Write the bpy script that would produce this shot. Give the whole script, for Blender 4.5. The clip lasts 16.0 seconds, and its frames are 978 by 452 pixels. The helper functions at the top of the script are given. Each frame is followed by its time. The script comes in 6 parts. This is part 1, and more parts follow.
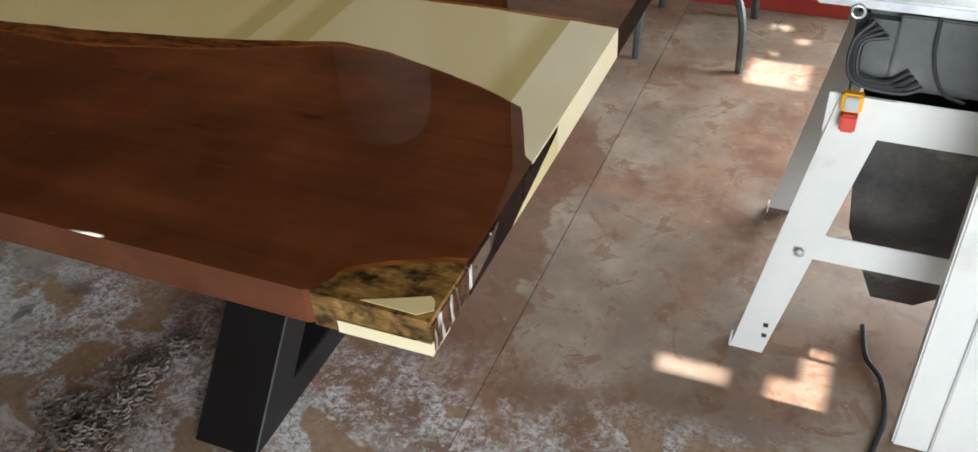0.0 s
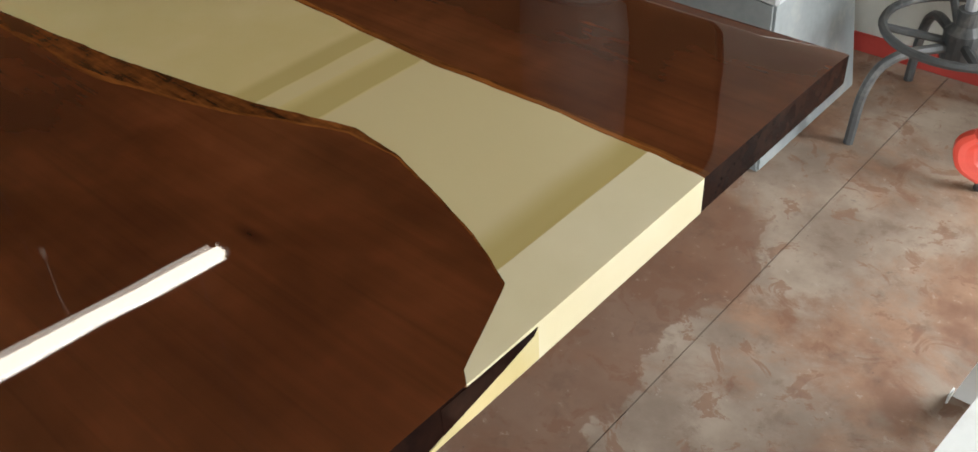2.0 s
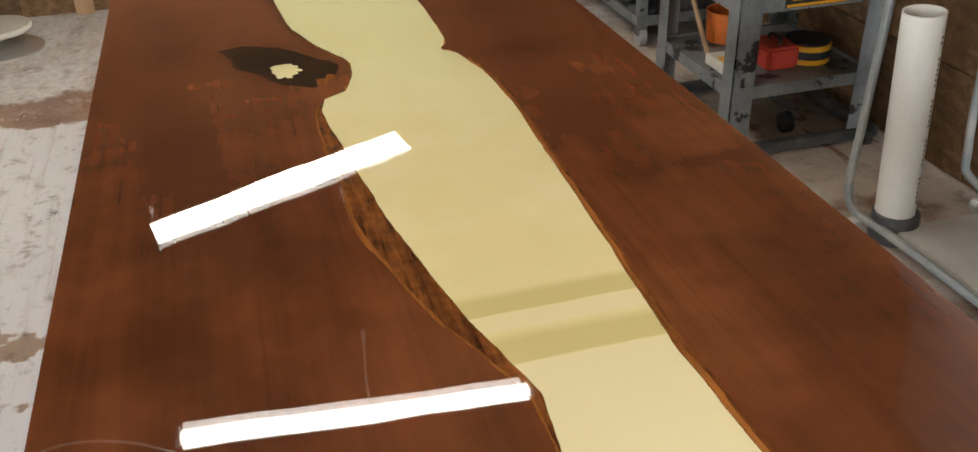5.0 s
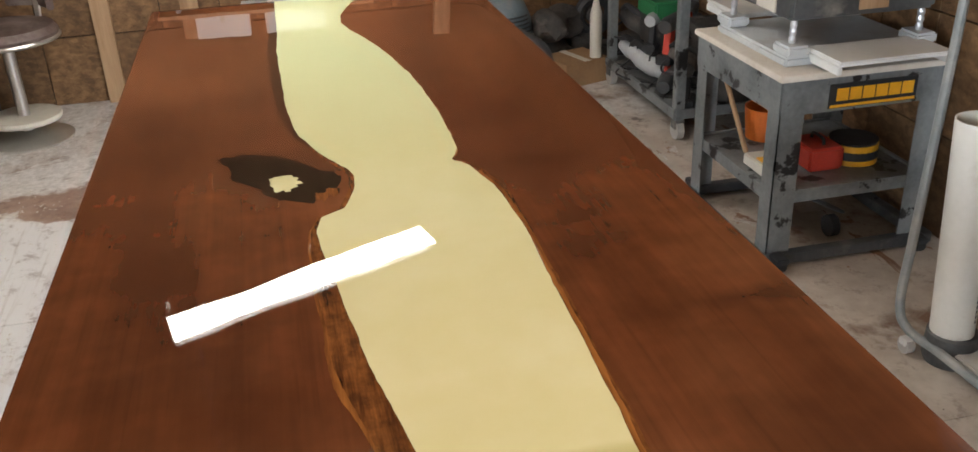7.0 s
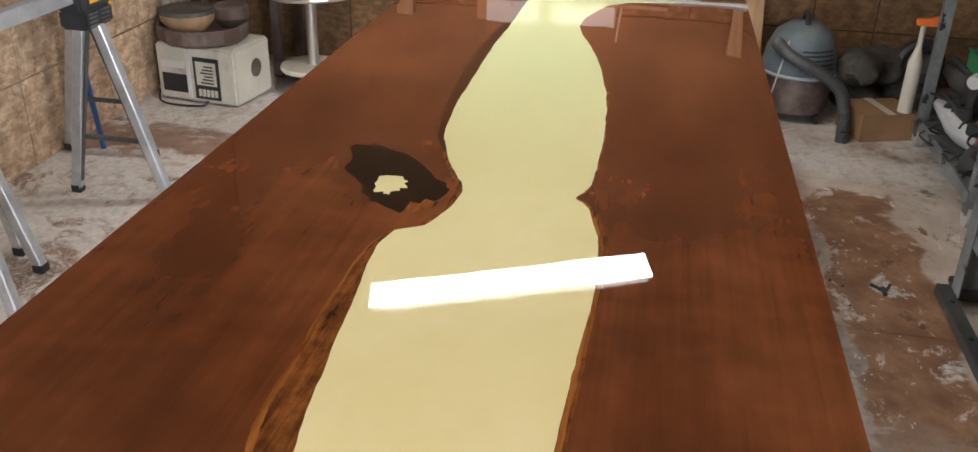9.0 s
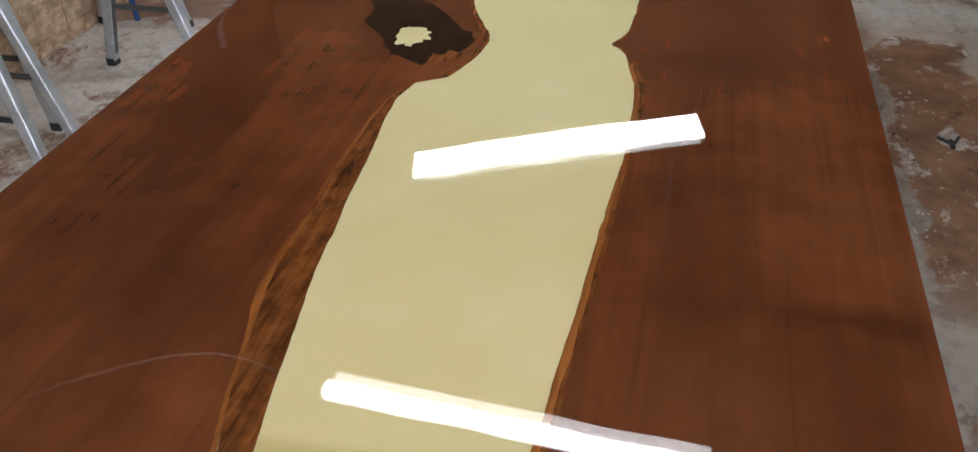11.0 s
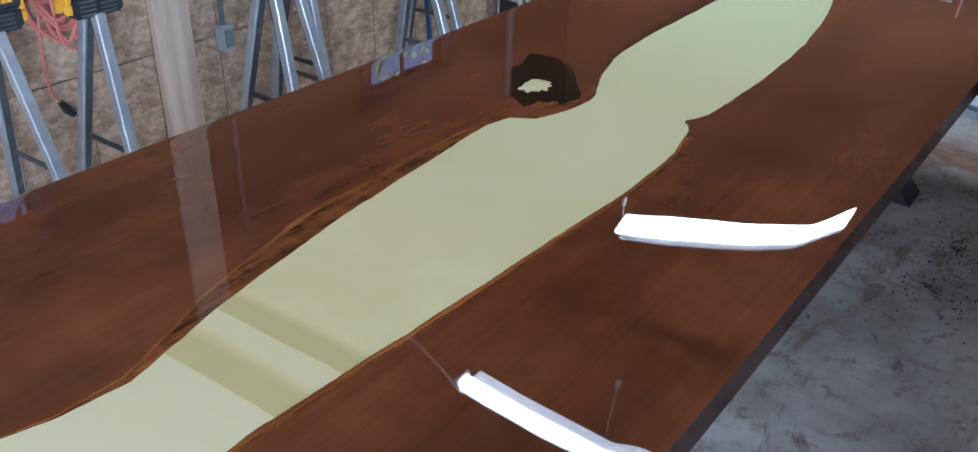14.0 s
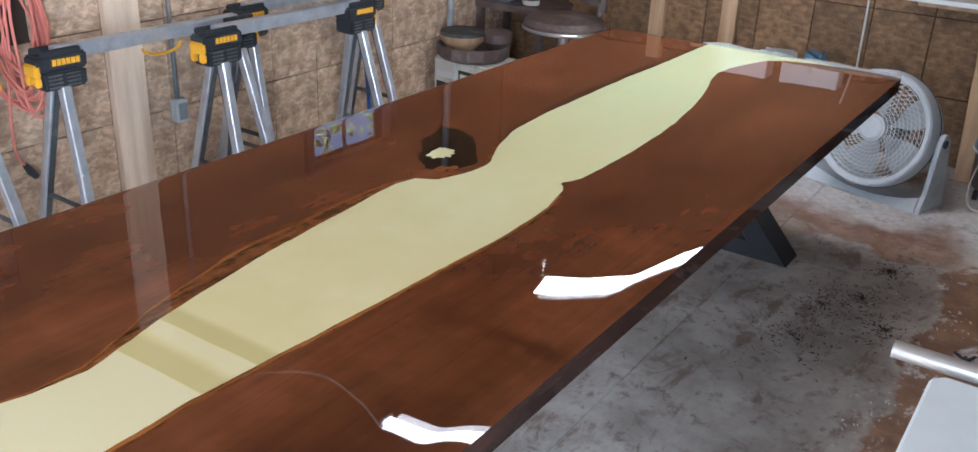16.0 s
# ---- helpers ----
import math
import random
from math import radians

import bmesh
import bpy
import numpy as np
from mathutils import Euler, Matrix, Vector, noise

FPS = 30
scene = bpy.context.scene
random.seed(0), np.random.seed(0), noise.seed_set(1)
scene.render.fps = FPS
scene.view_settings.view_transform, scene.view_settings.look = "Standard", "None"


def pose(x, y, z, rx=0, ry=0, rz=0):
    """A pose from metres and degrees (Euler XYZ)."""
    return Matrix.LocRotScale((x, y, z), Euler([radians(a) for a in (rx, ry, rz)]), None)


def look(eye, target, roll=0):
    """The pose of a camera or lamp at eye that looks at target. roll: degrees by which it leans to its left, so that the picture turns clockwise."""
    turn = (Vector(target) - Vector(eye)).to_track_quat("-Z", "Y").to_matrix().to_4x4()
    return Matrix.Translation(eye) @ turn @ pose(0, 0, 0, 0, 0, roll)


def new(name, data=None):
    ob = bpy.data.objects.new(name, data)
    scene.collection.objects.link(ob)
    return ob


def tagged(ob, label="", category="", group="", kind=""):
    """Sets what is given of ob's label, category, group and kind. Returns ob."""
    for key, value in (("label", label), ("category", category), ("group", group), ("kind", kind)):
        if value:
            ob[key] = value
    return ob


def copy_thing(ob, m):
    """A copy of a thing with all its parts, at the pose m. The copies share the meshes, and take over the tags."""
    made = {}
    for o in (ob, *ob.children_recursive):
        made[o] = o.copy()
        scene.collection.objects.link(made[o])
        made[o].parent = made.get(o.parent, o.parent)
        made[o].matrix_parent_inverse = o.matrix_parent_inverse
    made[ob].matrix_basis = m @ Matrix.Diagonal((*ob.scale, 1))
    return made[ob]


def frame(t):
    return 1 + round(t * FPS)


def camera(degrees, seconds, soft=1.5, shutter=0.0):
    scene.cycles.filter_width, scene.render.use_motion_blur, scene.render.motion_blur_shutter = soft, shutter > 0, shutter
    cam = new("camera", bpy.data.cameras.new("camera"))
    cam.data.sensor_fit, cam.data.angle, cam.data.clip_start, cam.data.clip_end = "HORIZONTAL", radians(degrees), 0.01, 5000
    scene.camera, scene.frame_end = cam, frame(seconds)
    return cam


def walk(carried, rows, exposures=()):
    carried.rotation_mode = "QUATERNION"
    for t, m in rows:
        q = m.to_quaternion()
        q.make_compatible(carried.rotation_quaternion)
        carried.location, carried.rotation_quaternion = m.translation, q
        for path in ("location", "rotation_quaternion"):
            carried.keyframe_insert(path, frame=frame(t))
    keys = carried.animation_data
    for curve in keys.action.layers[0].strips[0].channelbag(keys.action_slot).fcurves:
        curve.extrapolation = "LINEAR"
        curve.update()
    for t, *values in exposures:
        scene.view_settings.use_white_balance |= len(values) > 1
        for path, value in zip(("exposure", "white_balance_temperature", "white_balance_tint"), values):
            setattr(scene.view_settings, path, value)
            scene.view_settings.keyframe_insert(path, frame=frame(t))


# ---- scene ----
cam = camera(54.8, 16.0)
PATH = [
    (0, (-0.404, 1.342, 1.538), (0.236, -0.104, 0.314), -3.0),
    (0.5, (-0.503, 1.141, 1.548), (0.39, -0.141, 0.3), -3.0),
    (1, (-0.532, 1.031, 1.542), (0.452, -0.184, 0.295), -3.0),
    (1.5, (-0.517, 0.876, 1.524), (0.527, -0.278, 0.268), -3.5),
    (2, (-0.486, 0.71, 1.499), (0.602, -0.407, 0.247), -3.9),
    (2.5, (-0.491, 0.557, 1.489), (0.728, -0.436, 0.253), -4.7),
    (3, (-0.483, 0.417, 1.509), (0.883, -0.379, 0.285), -4.3),
    (3.5, (-0.467, 0.335, 1.509), (0.999, -0.314, 0.314), -2.4),
    (4, (-0.419, 0.289, 1.513), (1.145, -0.205, 0.368), -2.0),
    (4.5, (-0.407, 0.289, 1.534), (1.209, -0.156, 0.442), -2.6),
    (5, (-0.404, 0.301, 1.549), (1.255, -0.154, 0.53), -1.6),
    (7.5, (-0.17, 0.11, 1.56), (1.614, -0.227, 0.719), -2.8),
    (8, (-0.103, 0.016, 1.555), (1.708, -0.165, 0.727), -2.5),
    (8.5, (-0.004, -0.168, 1.542), (1.817, -0.056, 0.722), 0.3),
    (9, (0.014, -0.294, 1.529), (1.784, 0.008, 0.648), 1.6),
    (9.5, (0.042, -0.307, 1.476), (1.735, 0.015, 0.462), -0.1),
    (10, (0.083, -0.275, 1.454), (1.742, 0.024, 0.377), -0.5),
    (12.3, (0.098, -0.637, 1.449), (1.515, 0.215, 0.323), 0.1),
    (12.5, (0.095, -0.714, 1.455), (1.463, 0.233, 0.346), 1.3),
    (13, (0.043, -0.897, 1.503), (1.404, 0.144, 0.47), 1.6),
    (13.5, (-0.009, -0.95, 1.523), (1.377, 0.105, 0.54), 1.1),
    (14, (-0.054, -0.954, 1.538), (1.36, 0.08, 0.574), 0.7),
    (14.5, (-0.078, -1.059, 1.547), (1.36, -0.039, 0.602), 1.0),
    (15, (-0.133, -1.191, 1.583), (1.333, -0.169, 0.685), 2.2),
    (15.5, (-0.227, -1.255, 1.611), (1.276, -0.234, 0.776), 2.2),
    (16, (-0.289, -1.281, 1.647), (1.237, -0.276, 0.834), 2.5),
]
EXPOSURES = [(0.0, 1.6, 6800, 10), (1.5, 1.7, 6900, 10), (2.5, 2.0, 7200, 10), (3.0, 2.3, 7200, 10), (3.5, 2.65, 7100, 11), (5.0, 2.85, 6900, 11), (7.5, 2.95, 6600, 12), (8.5, 2.95, 6500, 12), (10.0, 2.9, 6700, 12), (12.5, 2.52, 4700, 7), (14.0, 2.6, 4850, 9), (16.0, 2.85, 5500, 12)]
walk(cam, [(t, look(eye, target, roll)) for t, eye, target, roll in PATH], EXPOSURES)

# ---- world, sun, lamps ----
world = bpy.data.worlds.new("world")
scene.world = world
world.use_nodes = True
wn = world.node_tree
sky = wn.nodes.new("ShaderNodeTexSky")
sky.sky_type, sky.sun_disc = "NISHITA", False
SUN_EL = radians(50)
sky.sun_elevation, sky.sun_rotation = SUN_EL, radians(270)
wn.links.new(sky.outputs[0], wn.nodes["Background"].inputs[0])
wn.nodes["Background"].inputs[1].default_value = 0.05
sun = new("sun", bpy.data.lights.new("sun", "SUN"))
sun.data.energy, sun.data.angle, sun.data.color = 5.0, radians(0.5), (1.0, 0.97, 0.93)
sun.matrix_world = look((-5, 0, 5 * math.tan(SUN_EL)), (0, 0, 0))


def daylight_fill(name, eye, target, w, h, power):
    lamp = new(name, bpy.data.lights.new(name, "AREA"))
    lamp.data.shape, lamp.data.size, lamp.data.size_y = "RECTANGLE", w, h
    lamp.data.energy, lamp.data.color = power, (0.86, 0.94, 1.0)
    lamp.matrix_world = look(eye, target)
    return lamp


# added fill lamps, set in unseen doorways of the right and left walls
daylight_fill("daylight_fill_right", (-1.45, -2.08, 1.05), (0.2, 0.6, 0.7), 1.4, 1.9, 44)
daylight_fill("daylight_fill_left", (-1.3, 2.2, 1.05), (-1.0, 0, 0.9), 1.5, 1.9, 28)


# ---- materials ----
def material(name, low, high, rough=0.6, scale=6.0, fine=60.0, bump=0.15, metal=0.0, stretch=(1, 1, 1), coat=0.0,
             coat_rough=0.03, blot=None, blot_scale=2.0, blot_at=(0.5, 0.62), rnd=0.0, trans=0.0, bump_dist=0.004, detail=6.0):
    m = bpy.data.materials.new(name)
    m.use_nodes = True
    nt = m.node_tree
    n, l = nt.nodes, nt.links
    b = n["Principled BSDF"]
    if coat:
        b.inputs["Specular IOR Level"].default_value = 0.0
    tc, mp = n.new("ShaderNodeTexCoord"), n.new("ShaderNodeMapping")
    mp.inputs["Scale"].default_value = stretch
    l.new(tc.outputs["Object"], mp.inputs[0])
    big, small = n.new("ShaderNodeTexNoise"), n.new("ShaderNodeTexNoise")
    for tex, s in ((big, scale), (small, fine)):
        tex.inputs["Scale"].default_value, tex.inputs["Detail"].default_value = s, detail
        l.new(mp.outputs[0], tex.inputs["Vector"])
    add = n.new("ShaderNodeMath")
    add.operation = "MULTIPLY_ADD"
    l.new(small.outputs[0], add.inputs[0])
    add.inputs[1].default_value = 0.35
    l.new(big.outputs[0], add.inputs[2])
    ramp = n.new("ShaderNodeValToRGB")
    ramp.color_ramp.elements[0].position, ramp.color_ramp.elements[1].position = 0.45, 0.92
    ramp.color_ramp.elements[0].color, ramp.color_ramp.elements[1].color = (*low, 1), (*high, 1)
    l.new(add.outputs[0], ramp.inputs[0])
    col = ramp.outputs[0]
    if blot:
        bl = n.new("ShaderNodeTexNoise")
        bl.inputs["Scale"].default_value, bl.inputs["Detail"].default_value = blot_scale, 7.0
        bl.inputs["Roughness"].default_value = 0.62
        l.new(tc.outputs["Object"], bl.inputs["Vector"])
        r2 = n.new("ShaderNodeValToRGB")
        r2.color_ramp.elements[0].position, r2.color_ramp.elements[1].position = blot_at
        l.new(bl.outputs[0], r2.inputs[0])
        mix = n.new("ShaderNodeMix")
        mix.data_type = "RGBA"
        l.new(r2.outputs[0], mix.inputs[0])
        l.new(col, mix.inputs[6])
        mix.inputs[7].default_value = (*blot, 1)
        col = mix.outputs[2]
    if rnd:
        oi, hsv, mr = n.new("ShaderNodeObjectInfo"), n.new("ShaderNodeHueSaturation"), n.new("ShaderNodeMapRange")
        mr.inputs["To Min"].default_value, mr.inputs["To Max"].default_value = 1 - rnd, 1 + rnd
        l.new(oi.outputs["Random"], mr.inputs["Value"])
        l.new(mr.outputs[0], hsv.inputs["Value"])
        l.new(col, hsv.inputs["Color"])
        col = hsv.outputs[0]
    l.new(col, b.inputs["Base Color"])
    b.inputs["Roughness"].default_value, b.inputs["Metallic"].default_value = rough, metal
    b.inputs["Coat Weight"].default_value, b.inputs["Coat Roughness"].default_value = coat, coat_rough
    b.inputs["Transmission Weight"].default_value = trans
    if bump:
        bp = n.new("ShaderNodeBump")
        bp.inputs["Strength"].default_value, bp.inputs["Distance"].default_value = bump, bump_dist
        l.new(add.outputs[0], bp.inputs["Height"])
        l.new(bp.outputs[0], b.inputs["Normal"])
    return m


def coat_waves(m, strength=0.011):
    """A slow ripple in the poured clear coat."""
    n, l = m.node_tree.nodes, m.node_tree.links
    tc, t, bp = n.new("ShaderNodeTexCoord"), n.new("ShaderNodeTexNoise"), n.new("ShaderNodeBump")
    t.inputs["Scale"].default_value, t.inputs["Detail"].default_value = 7.0, 1.0
    l.new(tc.outputs["Object"], t.inputs["Vector"])
    bp.inputs["Strength"].default_value, bp.inputs["Distance"].default_value = strength, 0.02
    l.new(t.outputs[0], bp.inputs["Height"])
    l.new(bp.outputs[0], n["Principled BSDF"].inputs["Coat Normal"])
    return m


def glow(name, colour, power):
    m = bpy.data.materials.new(name)
    m.use_nodes = True
    b = m.node_tree.nodes["Principled BSDF"]
    b.inputs["Base Color"].default_value = (0.8, 0.8, 0.8, 1)
    b.inputs["Emission Color"].default_value, b.inputs["Emission Strength"].default_value = (*colour, 1), power
    return m


def flat(name, colour, rough=0.5, metal=0.0):
    c2 = tuple(min(1, c * 1.25 + 0.004) for c in colour)
    return material(name, colour, c2, rough, 9, 90, 0.08, metal)




def walnut():
    """Oiled walnut under clear coat: broad figure along the slab, fine grain, dark stained places, one blot for a
    duller reflection.
    """
    m = bpy.data.materials.new("dark_walnut")
    m.use_nodes = True
    n, l = m.node_tree.nodes, m.node_tree.links
    b = n["Principled BSDF"]
    tc = n.new("ShaderNodeTexCoord")

    def tex(stretch, scale, detail, dist=0.0, rough=0.55):
        mp, t = n.new("ShaderNodeMapping"), n.new("ShaderNodeTexNoise")
        mp.inputs["Scale"].default_value = stretch
        l.new(tc.outputs["Object"], mp.inputs[0])
        l.new(mp.outputs[0], t.inputs["Vector"])
        t.inputs["Scale"].default_value, t.inputs["Detail"].default_value = scale, detail
        t.inputs["Distortion"].default_value, t.inputs["Roughness"].default_value = dist, rough
        return t.outputs[0]

    def span(v, a, c, lo, hi):
        r = n.new("ShaderNodeMapRange")
        r.interpolation_type = "SMOOTHSTEP"
        r.inputs["From Min"].default_value, r.inputs["From Max"].default_value = a, c
        r.inputs["To Min"].default_value, r.inputs["To Max"].default_value = lo, hi
        l.new(v, r.inputs["Value"])
        return r.outputs[0]

    def times(a, c):
        x = n.new("ShaderNodeMath")
        x.operation = "MULTIPLY"
        l.new(a, x.inputs[0]), l.new(c, x.inputs[1])
        return x.outputs[0]

    ramp = n.new("ShaderNodeValToRGB")
    e = ramp.color_ramp.elements
    e[0].position, e[0].color = 0.22, (0.078, 0.0212, 0.0081, 1)
    e[1].position, e[1].color = 0.78, (0.178, 0.058, 0.0215, 1)
    mid = e.new(0.50)
    mid.color = (0.112, 0.0325, 0.0118, 1)
    l.new(tex((0.8, 2.0, 2.0), 1.6, 2.5, 0.1, 0.5), ramp.inputs[0])
    # growth lines along the slab, fine grain, pores, soft smears across
    gm = span(tex((0.30, 4.6, 4.6), 2.4, 4.0, 0.25, 0.55), 0.32, 0.68, 0.88, 1.13)
    gm = times(gm, span(tex((0.5, 24, 24), 3.0, 3.0, 0.0), 0.34, 0.66, 0.945, 1.05))
    gm = times(gm, span(tex((0.6, 22, 22), 4.0, 2.0, 0.0), 0.58, 0.72, 1.0, 0.90))
    gm = times(gm, span(tex((1.5, 0.8, 1), 4.2, 3.0, 0.3, 0.5), 0.34, 0.68, 0.88, 1.16))
    gm = times(gm, span(tex((1.0, 1.4, 1), 13.0, 2.5, 0.1, 0.5), 0.38, 0.70, 0.94, 1.10))
    mul = n.new("ShaderNodeVectorMath")
    mul.operation = "SCALE"
    l.new(ramp.outputs[0], mul.inputs[0]), l.new(gm, mul.inputs["Scale"])
    col = mul.outputs[0]
    ragged = tex((1.0, 1.3, 1), 7.0, 2.0, 0.5, 0.5)
    # the wide blot at (0.45, -0.46) paints in a duller reflection
    for cx, cy, rx, ry, deep in ((1.77, 0.24, 0.19, 0.13, 0.66), (1.67, -0.33, 0.045, 0.13, 0.55), (0.985, -0.53, 0.030, 0.11, 0.62), (0.54, 0.33, 0.14, 0.06, 0.5), (0.385, 0.25, 0.035, 0.012, 0.85),
                                 (0.45, -0.46, 0.60, 0.20, 0.58), (0.50, 0.58, 0.32, 0.06, 0.5), (0.95, 0.30, 0.26, 0.06, 0.36), (2.5, 0.24, 0.45, 0.05, 0.34), (0.40, 0.06, 0.16, 0.05, 0.28),
                                 (1.25, -0.30, 0.10, 0.05, 0.30), (0.72, 0.46, 0.12, 0.05, 0.35), (2.15, 0.50, 0.06, 0.10, 0.3)):
        sub, div, ln = n.new("ShaderNodeVectorMath"), n.new("ShaderNodeVectorMath"), n.new("ShaderNodeVectorMath")
        sub.operation, div.operation, ln.operation = "SUBTRACT", "DIVIDE", "LENGTH"
        sub.inputs[1].default_value, div.inputs[1].default_value = (cx, cy, 0.76), (rx, ry, 1.0)
        l.new(tc.outputs["Object"], sub.inputs[0]), l.new(sub.outputs[0], div.inputs[0]), l.new(div.outputs[0], ln.inputs[0])
        ad = n.new("ShaderNodeMath")
        ad.operation = "MULTIPLY_ADD"
        l.new(ragged, ad.inputs[0])
        ad.inputs[1].default_value = -1.1
        l.new(ln.outputs["Value"], ad.inputs[2])
        mix = n.new("ShaderNodeMix")
        mix.data_type = "RGBA"
        l.new(span(ad.outputs[0], -0.75, 0.85, deep, 0.0), mix.inputs[0]), l.new(col, mix.inputs[6])
        mix.inputs[7].default_value = (0.026, 0.0072, 0.0034, 1)
        col = mix.outputs[2]
    l.new(col, b.inputs["Base Color"])
    b.inputs["Roughness"].default_value, b.inputs["Specular IOR Level"].default_value = 0.5, 0.0
    b.inputs["Coat Weight"].default_value, b.inputs["Coat Roughness"].default_value = 1.0, 0.012
    return m


def scuffed():
    """Clear resin over bark, sawn at the end: painted reflections as white ragged streaks, thickest towards the corner.
    """
    m = material("glinted_clear_resin", (0.035, 0.016, 0.009), (0.12, 0.06, 0.03), 0.3, 20, 80, 0.2, 0, (1, 1, 1), 0.6, 0.05)
    n, l = m.node_tree.nodes, m.node_tree.links
    b = n["Principled BSDF"]
    src = b.inputs["Base Color"].links[0].from_socket
    tc, mp, t, sp, fade, cut, mix = [n.new("ShaderNode" + k) for k in ("TexCoord", "Mapping", "TexNoise", "SeparateXYZ", "MapRange", "MapRange", "Mix")]
    mp.inputs["Rotation"].default_value = (radians(20), 0, 0)
    mp.inputs["Scale"].default_value = (1, 70, 14)
    t.inputs["Scale"].default_value, t.inputs["Detail"].default_value = 1.0, 5.0
    l.new(tc.outputs["Object"], mp.inputs[0]), l.new(mp.outputs[0], t.inputs["Vector"]), l.new(tc.outputs["Object"], sp.inputs[0])
    l.new(sp.outputs[1], fade.inputs["Value"])
    fade.inputs["From Min"].default_value, fade.inputs["From Max"].default_value = 0.42, 0.60
    fade.inputs["To Min"].default_value, fade.inputs["To Max"].default_value = 0.70, 0.50
    l.new(t.outputs[0], cut.inputs["Value"]), l.new(fade.outputs[0], cut.inputs["From Min"])
    cut.inputs["From Max"].default_value = 0.72
    mix.data_type = "RGBA"
    l.new(cut.outputs[0], mix.inputs[0]), l.new(src, mix.inputs[6])
    mix.inputs[7].default_value = (0.85, 0.84, 0.82, 1)
    l.new(mix.outputs[2], b.inputs["Base Color"])
    return m


END_GLINTS = scuffed()
WOOD = coat_waves(walnut())
# dark end grain and slab side, with the shade they lie in painted on
SHADED_END_GRAIN = material("shaded_end_grain", (0.006, 0.003, 0.003), (0.022, 0.009, 0.006), 0.35, 20, 80, 0.05, 0, (1, 1, 1), 0.12, 0.06)
SHADED_SIDE = material("shaded_slab_side", (0.016, 0.009, 0.008), (0.040, 0.021, 0.016), 0.4, 14, 80, 0.05, 0, (0.4, 1, 2), 0.4, 0.05)
SAP = coat_waves(material("live_edge_sapwood", (0.050, 0.014, 0.005), (0.27, 0.090, 0.022), 0.5, 20, 90, 0.3, 0, (0.35, 3.6, 3.6), 1.0, 0.015,
                          blot=(0.040, 0.012, 0.005), blot_scale=30, blot_at=(0.42, 0.80)))
SAP_LINE = coat_waves(material("glowing_sap_line", (0.06, 0.017, 0.005), (0.36, 0.125, 0.028), 0.5, 9, 60, 0.2, 0, (0.4, 5, 5), 1.0, 0.015))
BARK = material("amber_bark", (0.040, 0.020, 0.006), (0.34, 0.19, 0.055), 0.5, 26, 110, 0.6, 0, (0.8, 2.0, 2.0), 1.0, 0.02, blot=(0.030, 0.016, 0.006), blot_scale=34, blot_at=(0.46, 0.66))
BURR = material("black_burr", (0.005, 0.003, 0.002), (0.022, 0.010, 0.006), 0.5, 12, 60, 0.3, 0, (1, 1, 1), 1.0, 0.015)
RESIN = coat_waves(material("cream_resin", (0.65, 0.548, 0.285), (0.72, 0.625, 0.38), 0.35, 2.0, 12, 0.0, 0, (1, 1, 1), 1.0, 0.015,
                            blot=(0.60, 0.485, 0.205), blot_scale=0.9, blot_at=(0.4, 0.75)))
BARK_DARK = coat_waves(material("dark_bark_edge", (0.018, 0.007, 0.004), (0.085, 0.026, 0.010), 0.5, 10, 50, 0.3, 0, (0.5, 4, 4), 1.0, 0.015))


def drift(m):
    """Shifts the colour from warm cream to a paler greenish cream along the river."""
    n, l = m.node_tree.nodes, m.node_tree.links
    b = n["Principled BSDF"]
    src = b.inputs["Base Color"].links[0].from_socket
    tc, sp, mr, mix = n.new("ShaderNodeTexCoord"), n.new("ShaderNodeSeparateXYZ"), n.new("ShaderNodeMapRange"), n.new("ShaderNodeMix")
    l.new(tc.outputs["Object"], sp.inputs[0]), l.new(sp.outputs[0], mr.inputs["Value"])
    mr.inputs["From Min"].default_value, mr.inputs["From Max"].default_value = 0.9, 2.7
    mix.data_type = "RGBA"
    l.new(mr.outputs[0], mix.inputs[0]), l.new(src, mix.inputs[6])
    mix.inputs[7].default_value = (0.50, 0.54, 0.315, 1)
    l.new(mix.outputs[2], b.inputs["Base Color"])


